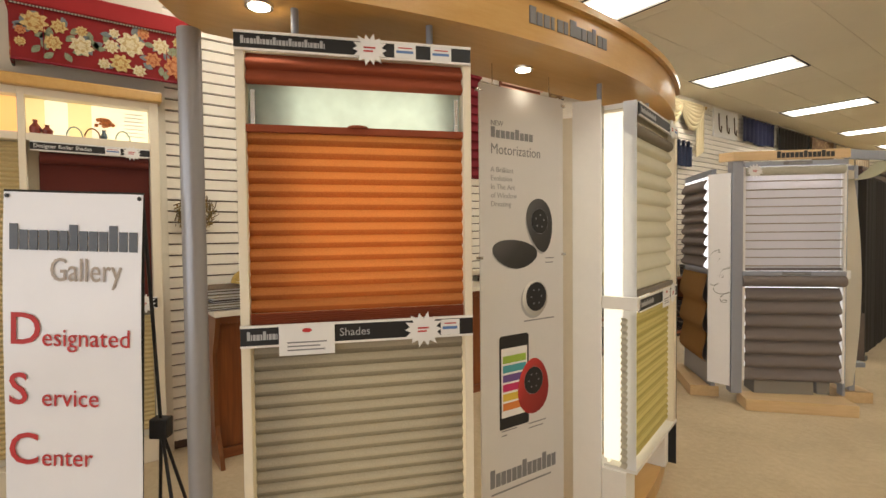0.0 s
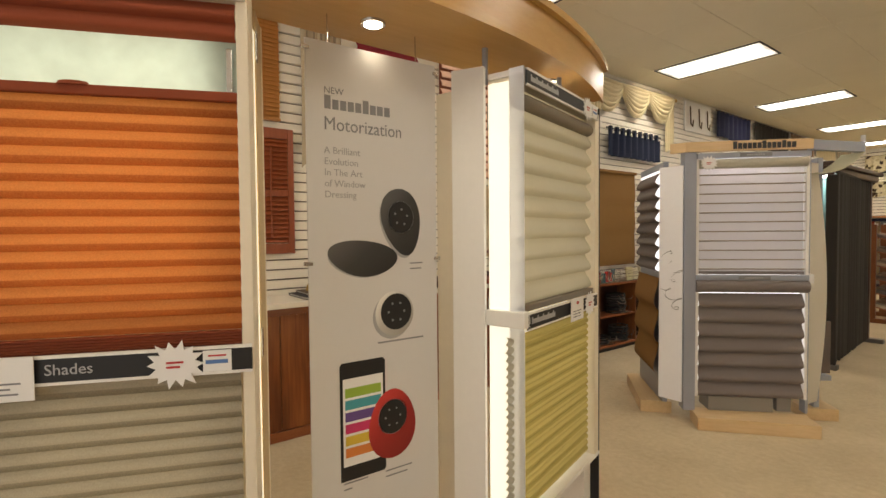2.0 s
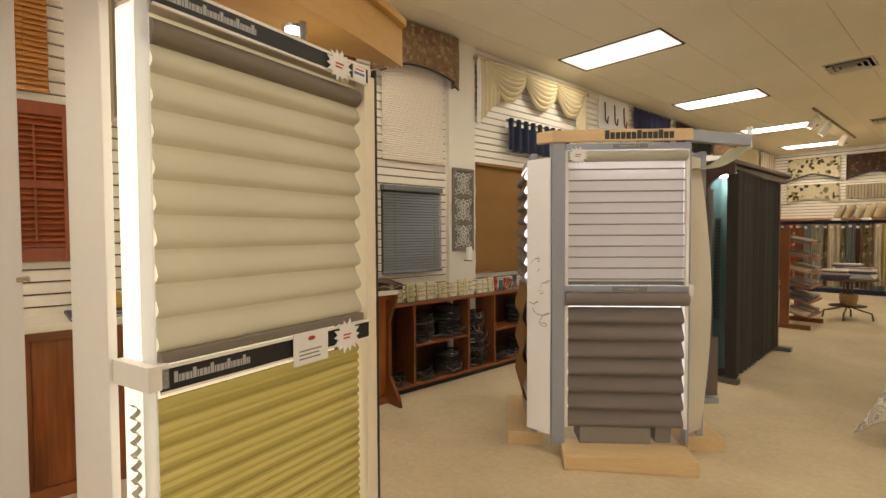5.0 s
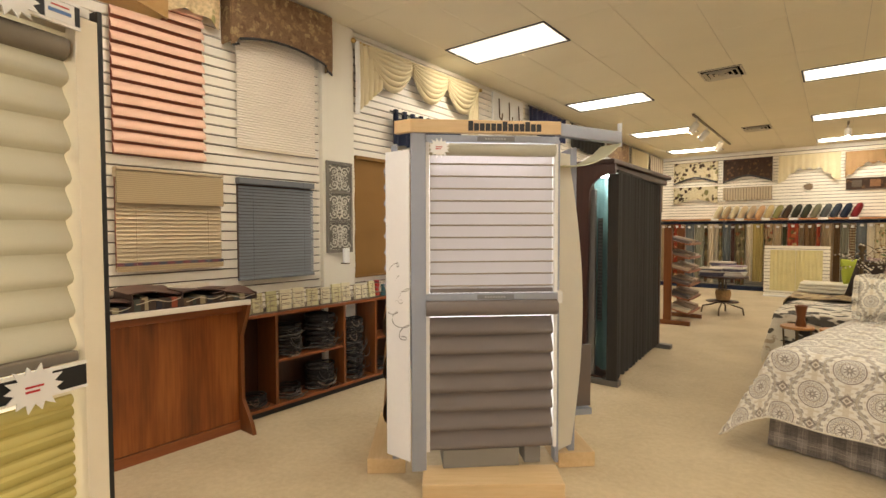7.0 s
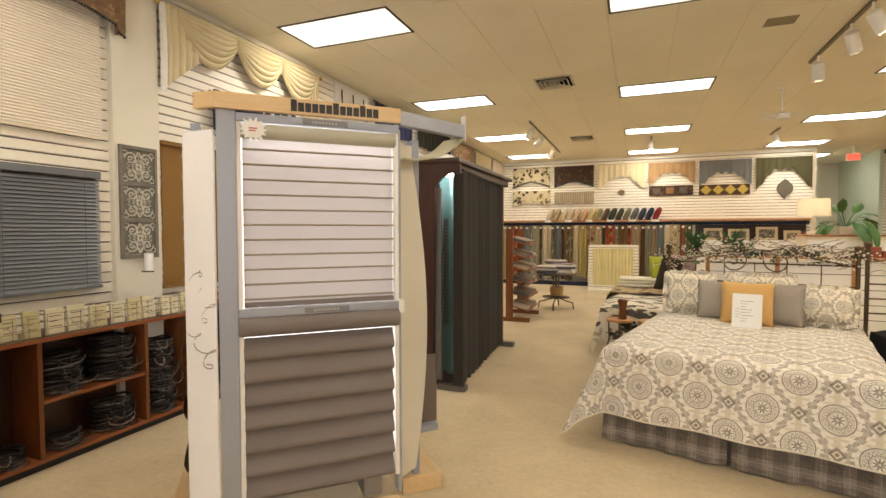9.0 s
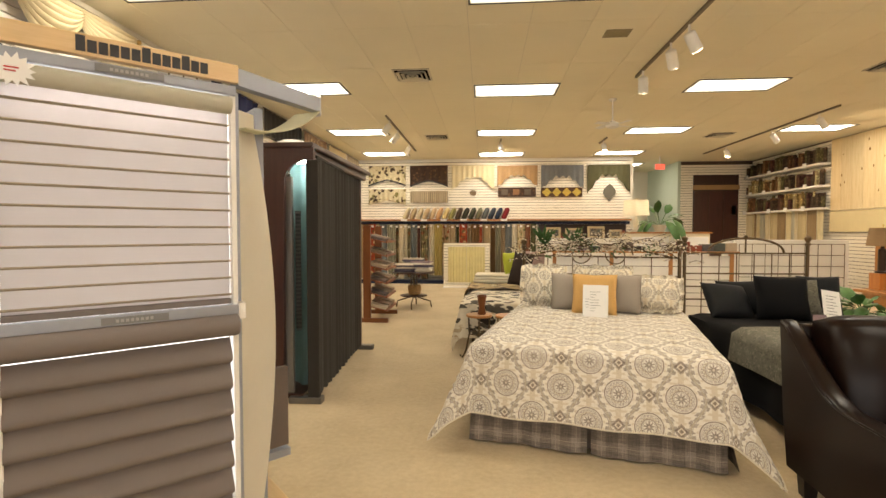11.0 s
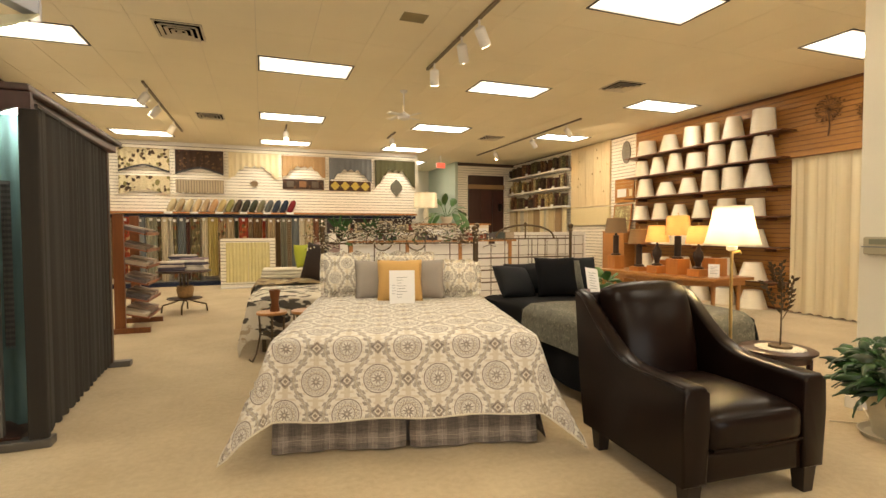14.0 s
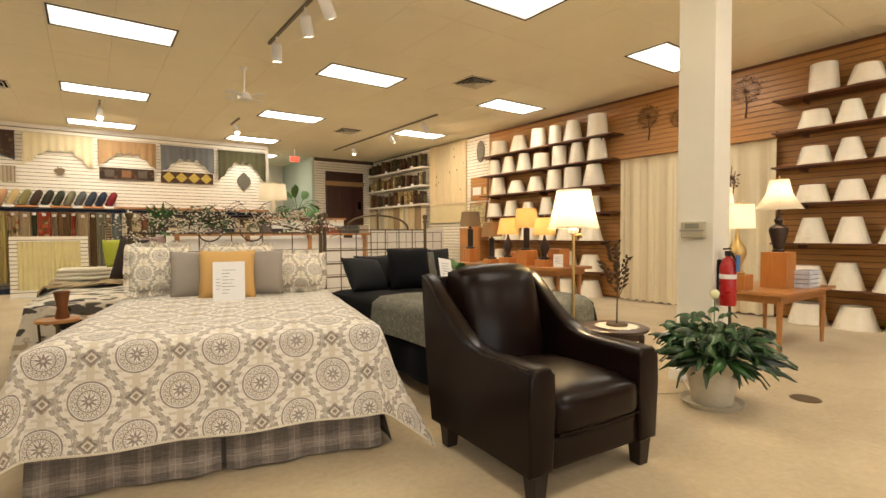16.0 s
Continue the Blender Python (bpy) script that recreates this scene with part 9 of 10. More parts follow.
# armchair
CH = pose(2.625, 6.255, 0, 0, 0, -4)
M_LEATHER = mat("dark_leather", (0.0085, 0.0038, 0.0027), 0.29, var=0.35, big=5, fine=420, relief=0.035)
M_LEATHER.node_tree.nodes["Principled BSDF"].inputs["Specular IOR Level"].default_value = 0.19
chair = thing("armchair", "dark brown leather armchair with sloping arms", "armchair", CH)
HW, FY, ARM = 0.424, -0.42, 0.134
SWEEP = ((-0.42, 0.598), (-0.30, 0.602), (-0.12, 0.602), (0.0, 0.607), (0.10, 0.634), (0.18, 0.682), (0.26, 0.745), (0.34, 0.815), (0.42, 0.895), (0.52, 0.95))


def sweep(y):
    """Height of the arm's top line at a depth y, eased between its knots."""
    for (a, za), (b_, zb) in zip(SWEEP, SWEEP[1:]):
        if y <= b_:
            return za + (zb - za) * (y - a) / (b_ - a)
    return SWEEP[-1][1]


def arm_line(n=40):
    ys = [FY + (0.52 - FY) * k / n for k in range(n + 1)]
    return [(y, (sweep(max(FY, y - 0.04)) + sweep(y) + sweep(min(0.52, y + 0.04))) / 3) for y in ys]


def arm(side):
    """One arm: upright at the front, leaning back with the chair's back, its top edges rounded."""
    bm = bm_new()
    secs = []
    for y, z in arm_line():
        s = (y - FY) / (0.52 - FY)
        x1, x0 = HW - 0.006 * math.sin(math.pi * s), HW - ARM * (1.0 - 0.28 * s)
        r = 0.034
        ring = [(x0, 0.13), (x0 - 0.006, 0.40), (x0, z - r)]
        ring += [(x0 + r - r * math.cos(math.pi / 2 * j / 4), z - r + r * math.sin(math.pi / 2 * j / 4)) for j in range(1, 5)]
        ring += [(x1 - r + r * math.sin(math.pi / 2 * j / 4), z - r + r * math.cos(math.pi / 2 * j / 4)) for j in range(5)]
        ring += [(x1 + 0.007, 0.42), (x1, 0.13)]
        low = FY + (y - FY) * 0.83 / 0.94
        secs.append([bm.verts.new((side * x, low + (y - low) * (zz - 0.13) / 0.82, zz)) for x, zz in ring])
    for a, b_ in zip(secs, secs[1:]):
        for j in range(len(a)):
            bm.faces.new((a[j], a[(j + 1) % len(a)], b_[(j + 1) % len(a)], b_[j]))
    front = bm.faces.new(secs[0])
    bm.faces.new(secs[-1][::-1])
    bmesh.ops.bevel(bm, geom=list(front.edges), offset=0.020, segments=3, profile=0.6, affect="EDGES")
    return bm


for sd in (-1, 1):
    part("arm", arm(sd), M_LEATHER, chair, smooth=50)
    part("piping", tube(bm_new(), [(sd * (HW - 0.008), y, z - 0.010) for y, z in arm_line()[1:]], 0.0055, 6), M_LEATHER, chair, smooth=60)


def cushion_box(x0, x1, y0, y1, z0, z1, crown, r=0.04):
    """An upholstered block with a crowned top and soft edges."""
    bm = boxed(x0, x1, y0, y1, z0, z1)
    bmesh.ops.subdivide_edges(bm, edges=bm.edges[:], cuts=11, use_grid_fill=True)
    cx, cy, cz = (x0 + x1) / 2, (y0 + y1) / 2, (z0 + z1) / 2
    for v in bm.verts:
        p = Vector((v.co.x - cx, v.co.y - cy, v.co.z - cz))
        h = Vector(((x1 - x0) / 2, (y1 - y0) / 2, (z1 - z0) / 2))
        core = Vector([max(-(h[i] - r), min(h[i] - r, p[i])) for i in range(3)])
        d = p - core
        if d.length > 1e-6:
            p = core + d.normalized() * min(r, d.length)
        fx, fy, fz = 1 - (p.x / h.x) ** 2, 1 - (p.y / h.y) ** 2, 1 - (p.z / h.z) ** 2
        if p.z > 0:
            p.z += crown * max(0, fx) ** 0.6 * max(0, fy) ** 0.6
        if p.y < 0:
            p.y -= 0.4 * crown * max(0, fx) ** 0.6 * max(0, fz) ** 0.6
        v.co = p + Vector((cx, cy, cz))
    return bm


seat = part("seat_cushion", cushion_box(-0.283, 0.288, -0.425, 0.24, 0.272, 0.452, 0.04, 0.05), M_LEATHER, chair, smooth=60)
part("welt", tube(bm_new(), [(-0.268, -0.424, 0.292), (0.0, -0.438, 0.290), (0.274, -0.424, 0.292)], 0.005, 6), M_LEATHER, seat, smooth=60)
part("front_rail", cushion_box(-0.30, 0.30, -0.405, -0.30, 0.13, 0.275, 0.0, 0.015), M_LEATHER, chair, smooth=60)
part("seat_base", boxed(-0.30, 0.30, -0.32, 0.36, 0.13, 0.285), M_LEATHER, chair)
BACK_LINE = ((0.17, 0.42), (0.185, 0.52), (0.205, 0.62), (0.23, 0.72), (0.262, 0.82), (0.292, 0.90), (0.322, 0.955), (0.358, 0.985), (0.40, 0.995), (0.445, 0.985), (0.478, 0.95), (0.49, 0.89), (0.485, 0.80))


def back_f(u, v):
    """The loose back cushion: plump in front, rolled over at the top, rounded at both sides."""
    k = v * (len(BACK_LINE) - 1)
    i = min(len(BACK_LINE) - 2, int(k))
    (ya, za), (yb, zb) = BACK_LINE[i], BACK_LINE[i + 1]
    y, z = ya + (yb - ya) * (k - i), za + (zb - za) * (k - i)
    c = 2 * u - 1
    e = abs(c) ** 4
    y += (0.44 - y) * (0.30 * e + 0.70 * max(0.0, (abs(c) - 0.88) / 0.12) ** 2)
    z -= 0.045 * e * max(0.0, (z - 0.7) / 0.3)
    y -= 0.022 * (1 - c * c) * math.sin(math.pi * min(1.0, v / 0.62))
    return (0.288 * math.copysign(abs(c) ** 0.93, c) * (1 + 0.02 * math.sin(math.pi * v)), y, z)


part("back_cushion", sheet(bm_new(), 26, 36, back_f), M_LEATHER, chair, smooth=70)
bm = boxed(-0.405, 0.405, 0.36, 0.412, 0.13, 0.925, bev=0.02)
for v in bm.verts:
    v.co.y += 0.108 * (v.co.z - 0.13) / 0.82
part("outer_back", bm, M_LEATHER, chair, smooth=60)
for x in (-0.358, 0.345):
    for y in (-0.372, 0.325):
        bm = boxed(x - 0.042, x + 0.042, y - 0.042, y + 0.042, 0.0, 0.16, bev=0.004)
        for v in bm.verts:
            f_ = 0.72 + 0.28 * min(1.0, v.co.z / 0.14)
            v.co.x, v.co.y = x + (v.co.x - x) * f_, y + (v.co.y - y) * f_
        part("leg", bm, M_BLACKWOOD, chair)

# side table, metal tree, floor lamp, plant
tb = thing("side_table", "round dark wooden side table", "table", pose(3.40, 6.33, 0))
part("tabletop", lathe(bm_new(), [(0.01, 0.555), (0.20, 0.555), (0.212, 0.566), (0.212, 0.574), (0.20, 0.58), (0.01, 0.58)], 32), M_ESPRESSO, tb, smooth=40)
part("apron", lathe(bm_new(), [(0.175, 0.51), (0.18, 0.555)], 28), M_ESPRESSO, tb, smooth=40)
for k in range(4):
    a = 0.5 + k * math.pi / 2
    part("leg", tube(bm_new(), [(0.165 * math.cos(a), 0.165 * math.sin(a), 0.53), (0.17 * math.cos(a), 0.17 * math.sin(a), 0.0)], 0.018, 8, taper=0.7), M_ESPRESSO, tb)
dy = thing("lace_doily", "white lace doily on the side table", "doily", pose(3.40, 6.31, 0.581))
part("lace", sheet(bm_new(), 84, 4, lambda u, v: ((0.012 + 0.118 * v + 0.008 * v * abs(math.sin(math.pi * 14 * u))) * math.cos(2 * math.pi * u), (0.012 + 0.118 * v + 0.008 * v * abs(math.sin(math.pi * 14 * u))) * math.sin(2 * math.pi * u), 0.002 + 0.002 * (v < 0.9)), thick=0.001), mat("ecru_lace", (0.62, 0.56, 0.45), 0.9, var=0.5, big=60, fine=120, relief=0.5), dy)
mt = thing("metal_tree", "dark metal tree sculpture with leaves on a round base", "sculpture", pose(3.40, 6.31, 0.585))
part("base", lathe(bm_new(), [(0.01, 0), (0.065, 0), (0.065, 0.014), (0.01, 0.016)], 20), M_IRON, mt)
tr, lf_ = bm_new(), bm_new()
tube(tr, [(0, 0, 0.01), (0.004, 0, 0.2), (0.0, 0, 0.53)], 0.006, 6, taper=0.5)
rr = random.Random(4)
for k in range(5):
    z0 = 0.16 + 0.05 * k
    a = k * 2.4
    e = Vector((0.10 * math.cos(a), 0.07 * math.sin(a), 0.20 - 0.01 * k))
    b0 = Vector((0, 0, z0))
    tube(tr, [b0, b0 + e * 0.5 + Vector((e.x * 0.2, e.y * 0.2, -0.02)), b0 + e], 0.003, 5)
    for j in range(9):
        q = b0 + e * (0.3 + 0.08 * j)
        s = 1 if j % 2 else -1
        d = Vector((e.x * 0.3 + s * 0.034, e.y * 0.2 + rr.uniform(-0.014, 0.014), 0.028))
        w = d.cross(Vector((0.2, 1, 0.1))).normalized() * 0.0125
        lf_.faces.new([lf_.verts.new(p) for p in (q, q + d * 0.5 + w, q + d, q + d * 0.5 - w)])
for j in range(16):
    q = Vector((0, 0, 0.22 + 0.02 * j))
    d = Vector(((1 if j % 2 else -1) * 0.036, rr.uniform(-0.014, 0.014), 0.028))
    w = d.cross(Vector((0.2, 1, 0.1))).normalized() * 0.0125
    lf_.faces.new([lf_.verts.new(p) for p in (q, q + d * 0.5 + w, q + d, q + d * 0.5 - w)])
bmesh.ops.solidify(lf_, geom=lf_.faces[:], thickness=0.0015)
part("branch_work", tr, M_IRON, mt, smooth=50)
part("foliage", lf_, M_IRON, mt)

fl = thing("floor_lamp", "brass floor lamp with a glowing ivory shade", "lamp", pose(3.50, 6.74, 0))
part("foot", lathe(bm_new(), [(0.01, 0), (0.13, 0.0), (0.13, 0.018), (0.03, 0.035), (0.014, 0.05)], 24), M_BRASS, fl, smooth=40)
part("pole", lathe(bm_new(), [(0.011, 0.04), (0.011, 1.16), (0.02, 1.165), (0.02, 1.19), (0.008, 1.2), (0.008, 1.25)], 14), M_BRASS, fl, smooth=40)
part("swing_joint", tube(bm_new(), [(0, 0, 1.15), (0.05, -0.02, 1.165), (0.06, -0.02, 1.145)], 0.010, 8), M_BRASS, fl, smooth=50)
part("shade", sheet(bm_new(), 144, 8, lambda u, v: ((0.178 - 0.060 * v - 0.004 * math.sin(math.pi * v) + 0.0016 * math.sin(72 * 2 * math.pi * u)) * math.cos(2 * math.pi * u), (0.178 - 0.060 * v - 0.004 * math.sin(math.pi * v) + 0.0016 * math.sin(72 * 2 * math.pi * u)) * math.sin(2 * math.pi * u), 1.21 + 0.27 * v)), M_SHADE_FLOOR, fl, "glowing pleated ivory shade", smooth=60)
part("shade_trim", lathe(bm_new(), [(0.1785, 1.208), (0.181, 1.212), (0.1795, 1.224)], 36, caps=False), M_CREAM, fl)
part("shade_trim", lathe(bm_new(), [(0.1195, 1.468), (0.1205, 1.478), (0.118, 1.482)], 36, caps=False), M_CREAM, fl)
part("switch_housing", lathe(bm_new(), [(0.01, 1.165), (0.034, 1.172), (0.036, 1.20), (0.012, 1.212)], 16), M_WHITE, fl, smooth=50)
part("bulb", lathe(bm_new(), [(0.001, 1.26), (0.03, 1.29), (0.032, 1.33), (0.001, 1.38)], 14, caps=False), M_BULB, fl)
lamp("POINT", "floor_lamp_bulb", pose(3.50, 6.74, 1.34), 38, (1.0, 0.76, 0.44), radius=0.05)

ps = thing("peace_lily", "leafy peace lily in a pale terracotta pot with a saucer", "plant", pose(4.12, 6.06, 0))
M_PUTTY = mat("putty_pot", (0.58, 0.53, 0.42), 0.7, var=0.12, big=6)
part("pot", lathe(bm_new(), [(0.118, 0.014), (0.124, 0.02), (0.165, 0.235), (0.176, 0.24), (0.182, 0.315), (0.166, 0.315), (0.158, 0.27)], 32), M_PUTTY, ps, "pale terracotta pot", smooth=40)
part("soil", lathe(bm_new(), [(0.001, 0.265), (0.16, 0.262)], 20, caps=False), mat("potting_soil", (0.03, 0.02, 0.012), 0.95), ps)
M_LILY = mat("lily_leaf", (0.014, 0.047, 0.010), 0.32, var=0.6, big=9, fine=50, relief=0.2, each=0.55)
LILY = []
for R, H, droop, wide in ((0.16, 0.34, 0.02, 0.072), (0.25, 0.33, 0.05, 0.078), (0.34, 0.28, 0.06, 0.080), (0.42, 0.23, 0.07, 0.076), (0.48, 0.17, 0.08, 0.074), (0.28, 0.20, 0.06, 0.080), (0.38, 0.13, 0.08, 0.076), (0.31, 0.07, 0.14, 0.070)):
    def lily(u, w, R=R, H=H, droop=droop, wide=wide):
        c1, c2, c3 = 3 * u * (1 - u) ** 2, 3 * u * u * (1 - u), u ** 3
        x = c1 * 0.12 * R + c2 * 0.60 * R + c3 * R
        z = c1 * H * 0.75 + c2 * (H * 1.22 + 0.03) + c3 * (H - droop)
        b_ = max(0.0, (u - 0.60) / 0.40)
        wid = 0.005 + wide * max(0.0, math.sin(math.pi * b_ ** 0.62)) ** 0.9 * (1 - 0.45 * b_)
        c = 2 * w - 1
        return (x, wid * c * 0.5 + 0.012 * math.sin(u * 5 + R * 40) * u, z - 0.35 * wid * c * c + 0.010 * math.sin(u * 34 + 3 * c) * abs(c) * b_)
    bm = sheet(bm_new(), 16, 4, lily)
    me = bpy.data.meshes.new("leaf")
    bm.to_mesh(me)
    bm.free()
    me.materials.append(M_LILY)
    LILY.append(me)
rl = random.Random(12)
for k in range(270):
    o = new("leaf", LILY[rl.choice((0, 1, 2, 3, 4, 5, 6, 0, 1, 2, 3, 5, 7))])
    o.parent = ps
    yaw = 360 * (k * 0.618 % 1) + rl.uniform(-16, 16)
    rad = 0.07 * rl.random()
    o.matrix_basis = pose(rad * math.cos(radians(yaw)), rad * math.sin(radians(yaw)), 0.27, 0, 0, yaw) @ pose(0, 0, 0, rl.uniform(-45, 45), rl.uniform(-14, 10), 0) @ Matrix.Scale(rl.uniform(0.60, 1.06), 4)
part("saucer", lathe(bm_new(), [(0.01, 0.0), (0.175, 0.0), (0.205, 0.035), (0.197, 0.035), (0.17, 0.012), (0.01, 0.012)], 32), M_PUTTY, ps, "pale saucer", smooth=40)
part("bloom_stem", tube(bm_new(), [(0.02, 0, 0.24), (0.02, 0.0, 0.5), (-0.02, -0.02, 0.74)], 0.004, 6), M_LEAF, ps)
part("bloom", lathe(bm_new(), [(0.004, 0.72), (0.022, 0.735), (0.033, 0.765), (0.022, 0.785), (0.004, 0.79)], 14, m=pose(-0.02, -0.02, 0)), mat("cream_petal", (0.72, 0.70, 0.42), 0.6, var=0.1), ps, "pale cream bloom", smooth=60)

# pillar fittings
tm = thing("thermostat", "beige wall thermostat with a small display", "thermostat", pose(4.618, 6.445, 1.175, 0, 0, -90))
part("housing", boxed(-0.095, 0.095, -0.045, 0.0, -0.045, 0.085, bev=0.012), mat("beige_plastic", (0.43, 0.38, 0.27), 0.5, var=0.04), tm)
part("display", boxed(-0.055, 0.055, -0.0475, -0.045, 0.03, 0.07), mat("lcd_grey", (0.22, 0.22, 0.16), 0.3), tm)
part("lip", boxed(-0.10, 0.10, -0.05, -0.045, 0.008, 0.016), M_GREYINK, tm)
ext = thing("fire_extinguisher", "red fire extinguisher with a blue tag on the pillar", "extinguisher", pose(4.70, 6.225, 0.60))
part("cylinder", lathe(bm_new(), [(0.01, 0.0), (0.055, 0.006), (0.06, 0.03), (0.06, 0.30), (0.045, 0.36), (0.02, 0.38), (0.02, 0.40)], 22), mat("red_enamel", (0.42, 0.012, 0.012), 0.28, var=0.05), ext, smooth=50)
part("valve", boxed(-0.02, 0.02, -0.02, 0.02, 0.39, 0.43, bev=0.004), M_BLACK, ext)
part("lever", boxed(-0.07, 0.03, -0.01, 0.01, 0.44, 0.452, bev=0.003), M_BLACK, ext)
part("hose", tube(bm_new(), [(0.02, -0.02, 0.41), (0.07, -0.02, 0.36), (0.072, -0.015, 0.15), (0.062, -0.01, 0.1)], 0.009, 8), M_BLACK, ext, smooth=50)
part("label", lathe(bm_new(), [(0.0608, 0.215), (0.0608, 0.25)], 22, caps=False), M_PAPER, ext, "white label band")
part("tag", boxed(-0.03, 0.03, -0.075, -0.07, 0.27, 0.40), mat("blue_tag", (0.05, 0.16, 0.42), 0.5), ext, "blue inspection tag")
part("bracket", boxed(-0.02, 0.02, 0.055, 0.076, 0.1, 0.36), M_BLACK, ext)
bx = thing("outlet_box", "white floor outlet box beside the pillar", "outlet", pose(4.52, 6.5, 0))
part("box", boxed(-0.09, 0.09, -0.05, 0.05, 0, 0.09, bev=0.006), M_WHITE, bx)
part("cord", tube(bm_new(), [(-0.05, -0.05, 0.02), (-0.3, -0.25, 0.006), (-0.5, -0.1, 0.006)], 0.005, 6), M_CREAM, bx)
fp = thing("floor_plate", "round dark floor outlet cover in the carpet", "floor plate", pose(4.75, 5.72, 0))
part("disc", lathe(bm_new(), [(0.001, 0.006), (0.085, 0.006), (0.095, 0.002), (0.095, -0.002)], 24, caps=False), mat("dull_brass_plate", (0.14, 0.09, 0.05), 0.5, 0.4), fp)


# ---------------------------------------------------------------- along the right wall
def shade_mesh(rb_, rt_, h):
    bm = lathe(bm_new(), [(rb_, 0.0), (rb_ * 0.52 + rt_ * 0.48, h * 0.5), (rt_, h)], 24, caps=False)
    lathe(bm, [(rt_, h), (rt_ - 0.004, h), (rb_ - 0.004, 0.0), (rb_, 0.0)], 24, caps=False)
    return bm


SHADES = [(0.19, 0.11, 0.24), (0.20, 0.14, 0.21), (0.17, 0.09, 0.26), (0.21, 0.13, 0.22), (0.16, 0.13, 0.30), (0.18, 0.16, 0.24)]


def lampshade(x, y, z, size, k, label="white lampshade standing on the shelf"):
    rb_, rt_, h = size
    t = thing("lampshade", label, "lampshade", pose(x, y, z, 0, 0, 37 * k), "lampshades")
    c = part("shell", shade_mesh(rb_, rt_, h), M_SHADE, t, smooth=60)
    part("trim", lathe(bm_new(), [(rb_ + 0.002, 0.0), (rb_ + 0.002, 0.014), (rb_, 0.015)], 24, caps=False), M_CREAM, t)
    part("spider", tube(bm_new(), [(-rt_, 0, h - 0.01), (0, 0, h - 0.025), (rt_, 0, h - 0.01)], 0.003, 5), M_BRASS, t)
    if k % 3 == 0:
        part("tag", boxed(-0.045, 0.045, -0.004, 0.0, -0.012, 0.012), M_CREAM, t, "small printed tag", m=pose(0, 0, 0, 0, 0, -37 * k) @ pose(-(rb_ * 0.72 + rt_ * 0.28) - 0.006, 0, h * 0.28, 0, 0, -90) @ pose(0, 0, 0, -math.degrees(math.atan2(rb_ - rt_, h)), 0, 0))
    return t


def shelf_unit(y0, y1, levels, label):
    t = thing("shade_shelving", label, "shelving", pose(0, 0, 0), "shade shelving")
    for z in levels:
        b_ = part("shelf_board", boxed(RIGHT - 0.40, RIGHT - 0.048, y0, y1, z - 0.024, z, bev=0.003), M_SHELF, t, "dark wooden shelf")
        for y in (y0 + 0.3, (y0 + y1) / 2, y1 - 0.3):
            part("bracket", boxed(RIGHT - 0.30, RIGHT - 0.05, y - 0.01, y + 0.01, z - 0.075, z - 0.024), M_SHELF, b_)
    return t


LEV = (0.47, 1.03, 1.54, 2.02, 2.47, 2.90)
shelf_unit(9.62, 13.15, LEV, "dark wooden shelves for lampshades on brown slats")
shelf_unit(3.4, 7.19, LEV, "dark wooden shelves for lampshades on brown slats")
rr = random.Random(2)
TAPER = (0.62, 0.80, 0.55, 0.70, 0.86, 0.60, 0.66)
ROWS = {2.90: ((12.65, 0.20, 0.30), (12.03, 0.20, 0.33), (11.47, 0.175, 0.38), (11.03, 0.135, 0.36), (10.59, 0.185, 0.38), (10.04, 0.19, 0.39)),
        2.47: ((12.79, 0.165, 0.33), (12.34, 0.165, 0.36), (11.88, 0.17, 0.37), (11.38, 0.19, 0.30), (10.92, 0.155, 0.38), (10.49, 0.165, 0.38), (10.04, 0.19, 0.385)),
        2.02: ((12.68, 0.19, 0.385), (12.10, 0.21, 0.27), (11.54, 0.19, 0.30), (11.04, 0.17, 0.385), (10.59, 0.175, 0.385), (10.11, 0.21, 0.39)),
        1.54: ((12.81, 0.185, 0.30), (12.26, 0.17, 0.33), (11.75, 0.18, 0.28), (11.24, 0.165, 0.34), (10.70, 0.18, 0.33), (10.16, 0.16, 0.30))}
k = 0
for z, shades in ROWS.items():
    for y, a, h in shades:
        q = TAPER[(k * 3 + 2) % 7]
        if (z, y) in ((2.90, 10.04), (2.90, 11.03), (2.90, 12.65)):
            q = 0.86
        lampshade(RIGHT - 0.235, y, z, (a, a * q, h), k)
        k += 1
for z in (0.001, 0.47, 1.03):
    y = 12.75 - 0.1 * rr.random()
    while y > 9.85:
        a, b_, h = SHADES[rr.randrange(4)]
        lampshade(RIGHT - 0.235, y, z, (a * 1.06, b_ * 1.06, min(0.39, h * 1.35)), k)
        y -= 2 * a + rr.uniform(0.08, 0.16)
        k += 1
for z in (0.001,) + LEV:
    y = 3.6
    while y < 6.97:
        a, b_, h = SHADES[rr.randrange(6) if z > 2.4 else rr.randrange(4)]
        big = 0.96 if z > 1.3 else 1.10
        if z > 2.6 and rr.random() < 0.4:
            a, b_, h = 0.17, 0.15, 0.33
        a, b_, h = a * big, b_ * big, min(h * big * 1.12, 0.385)
        lampshade(RIGHT - 0.235, y + a * 0.2, z, (a, b_, h), k)
        y += 2 * a + 0.03
        k += 1

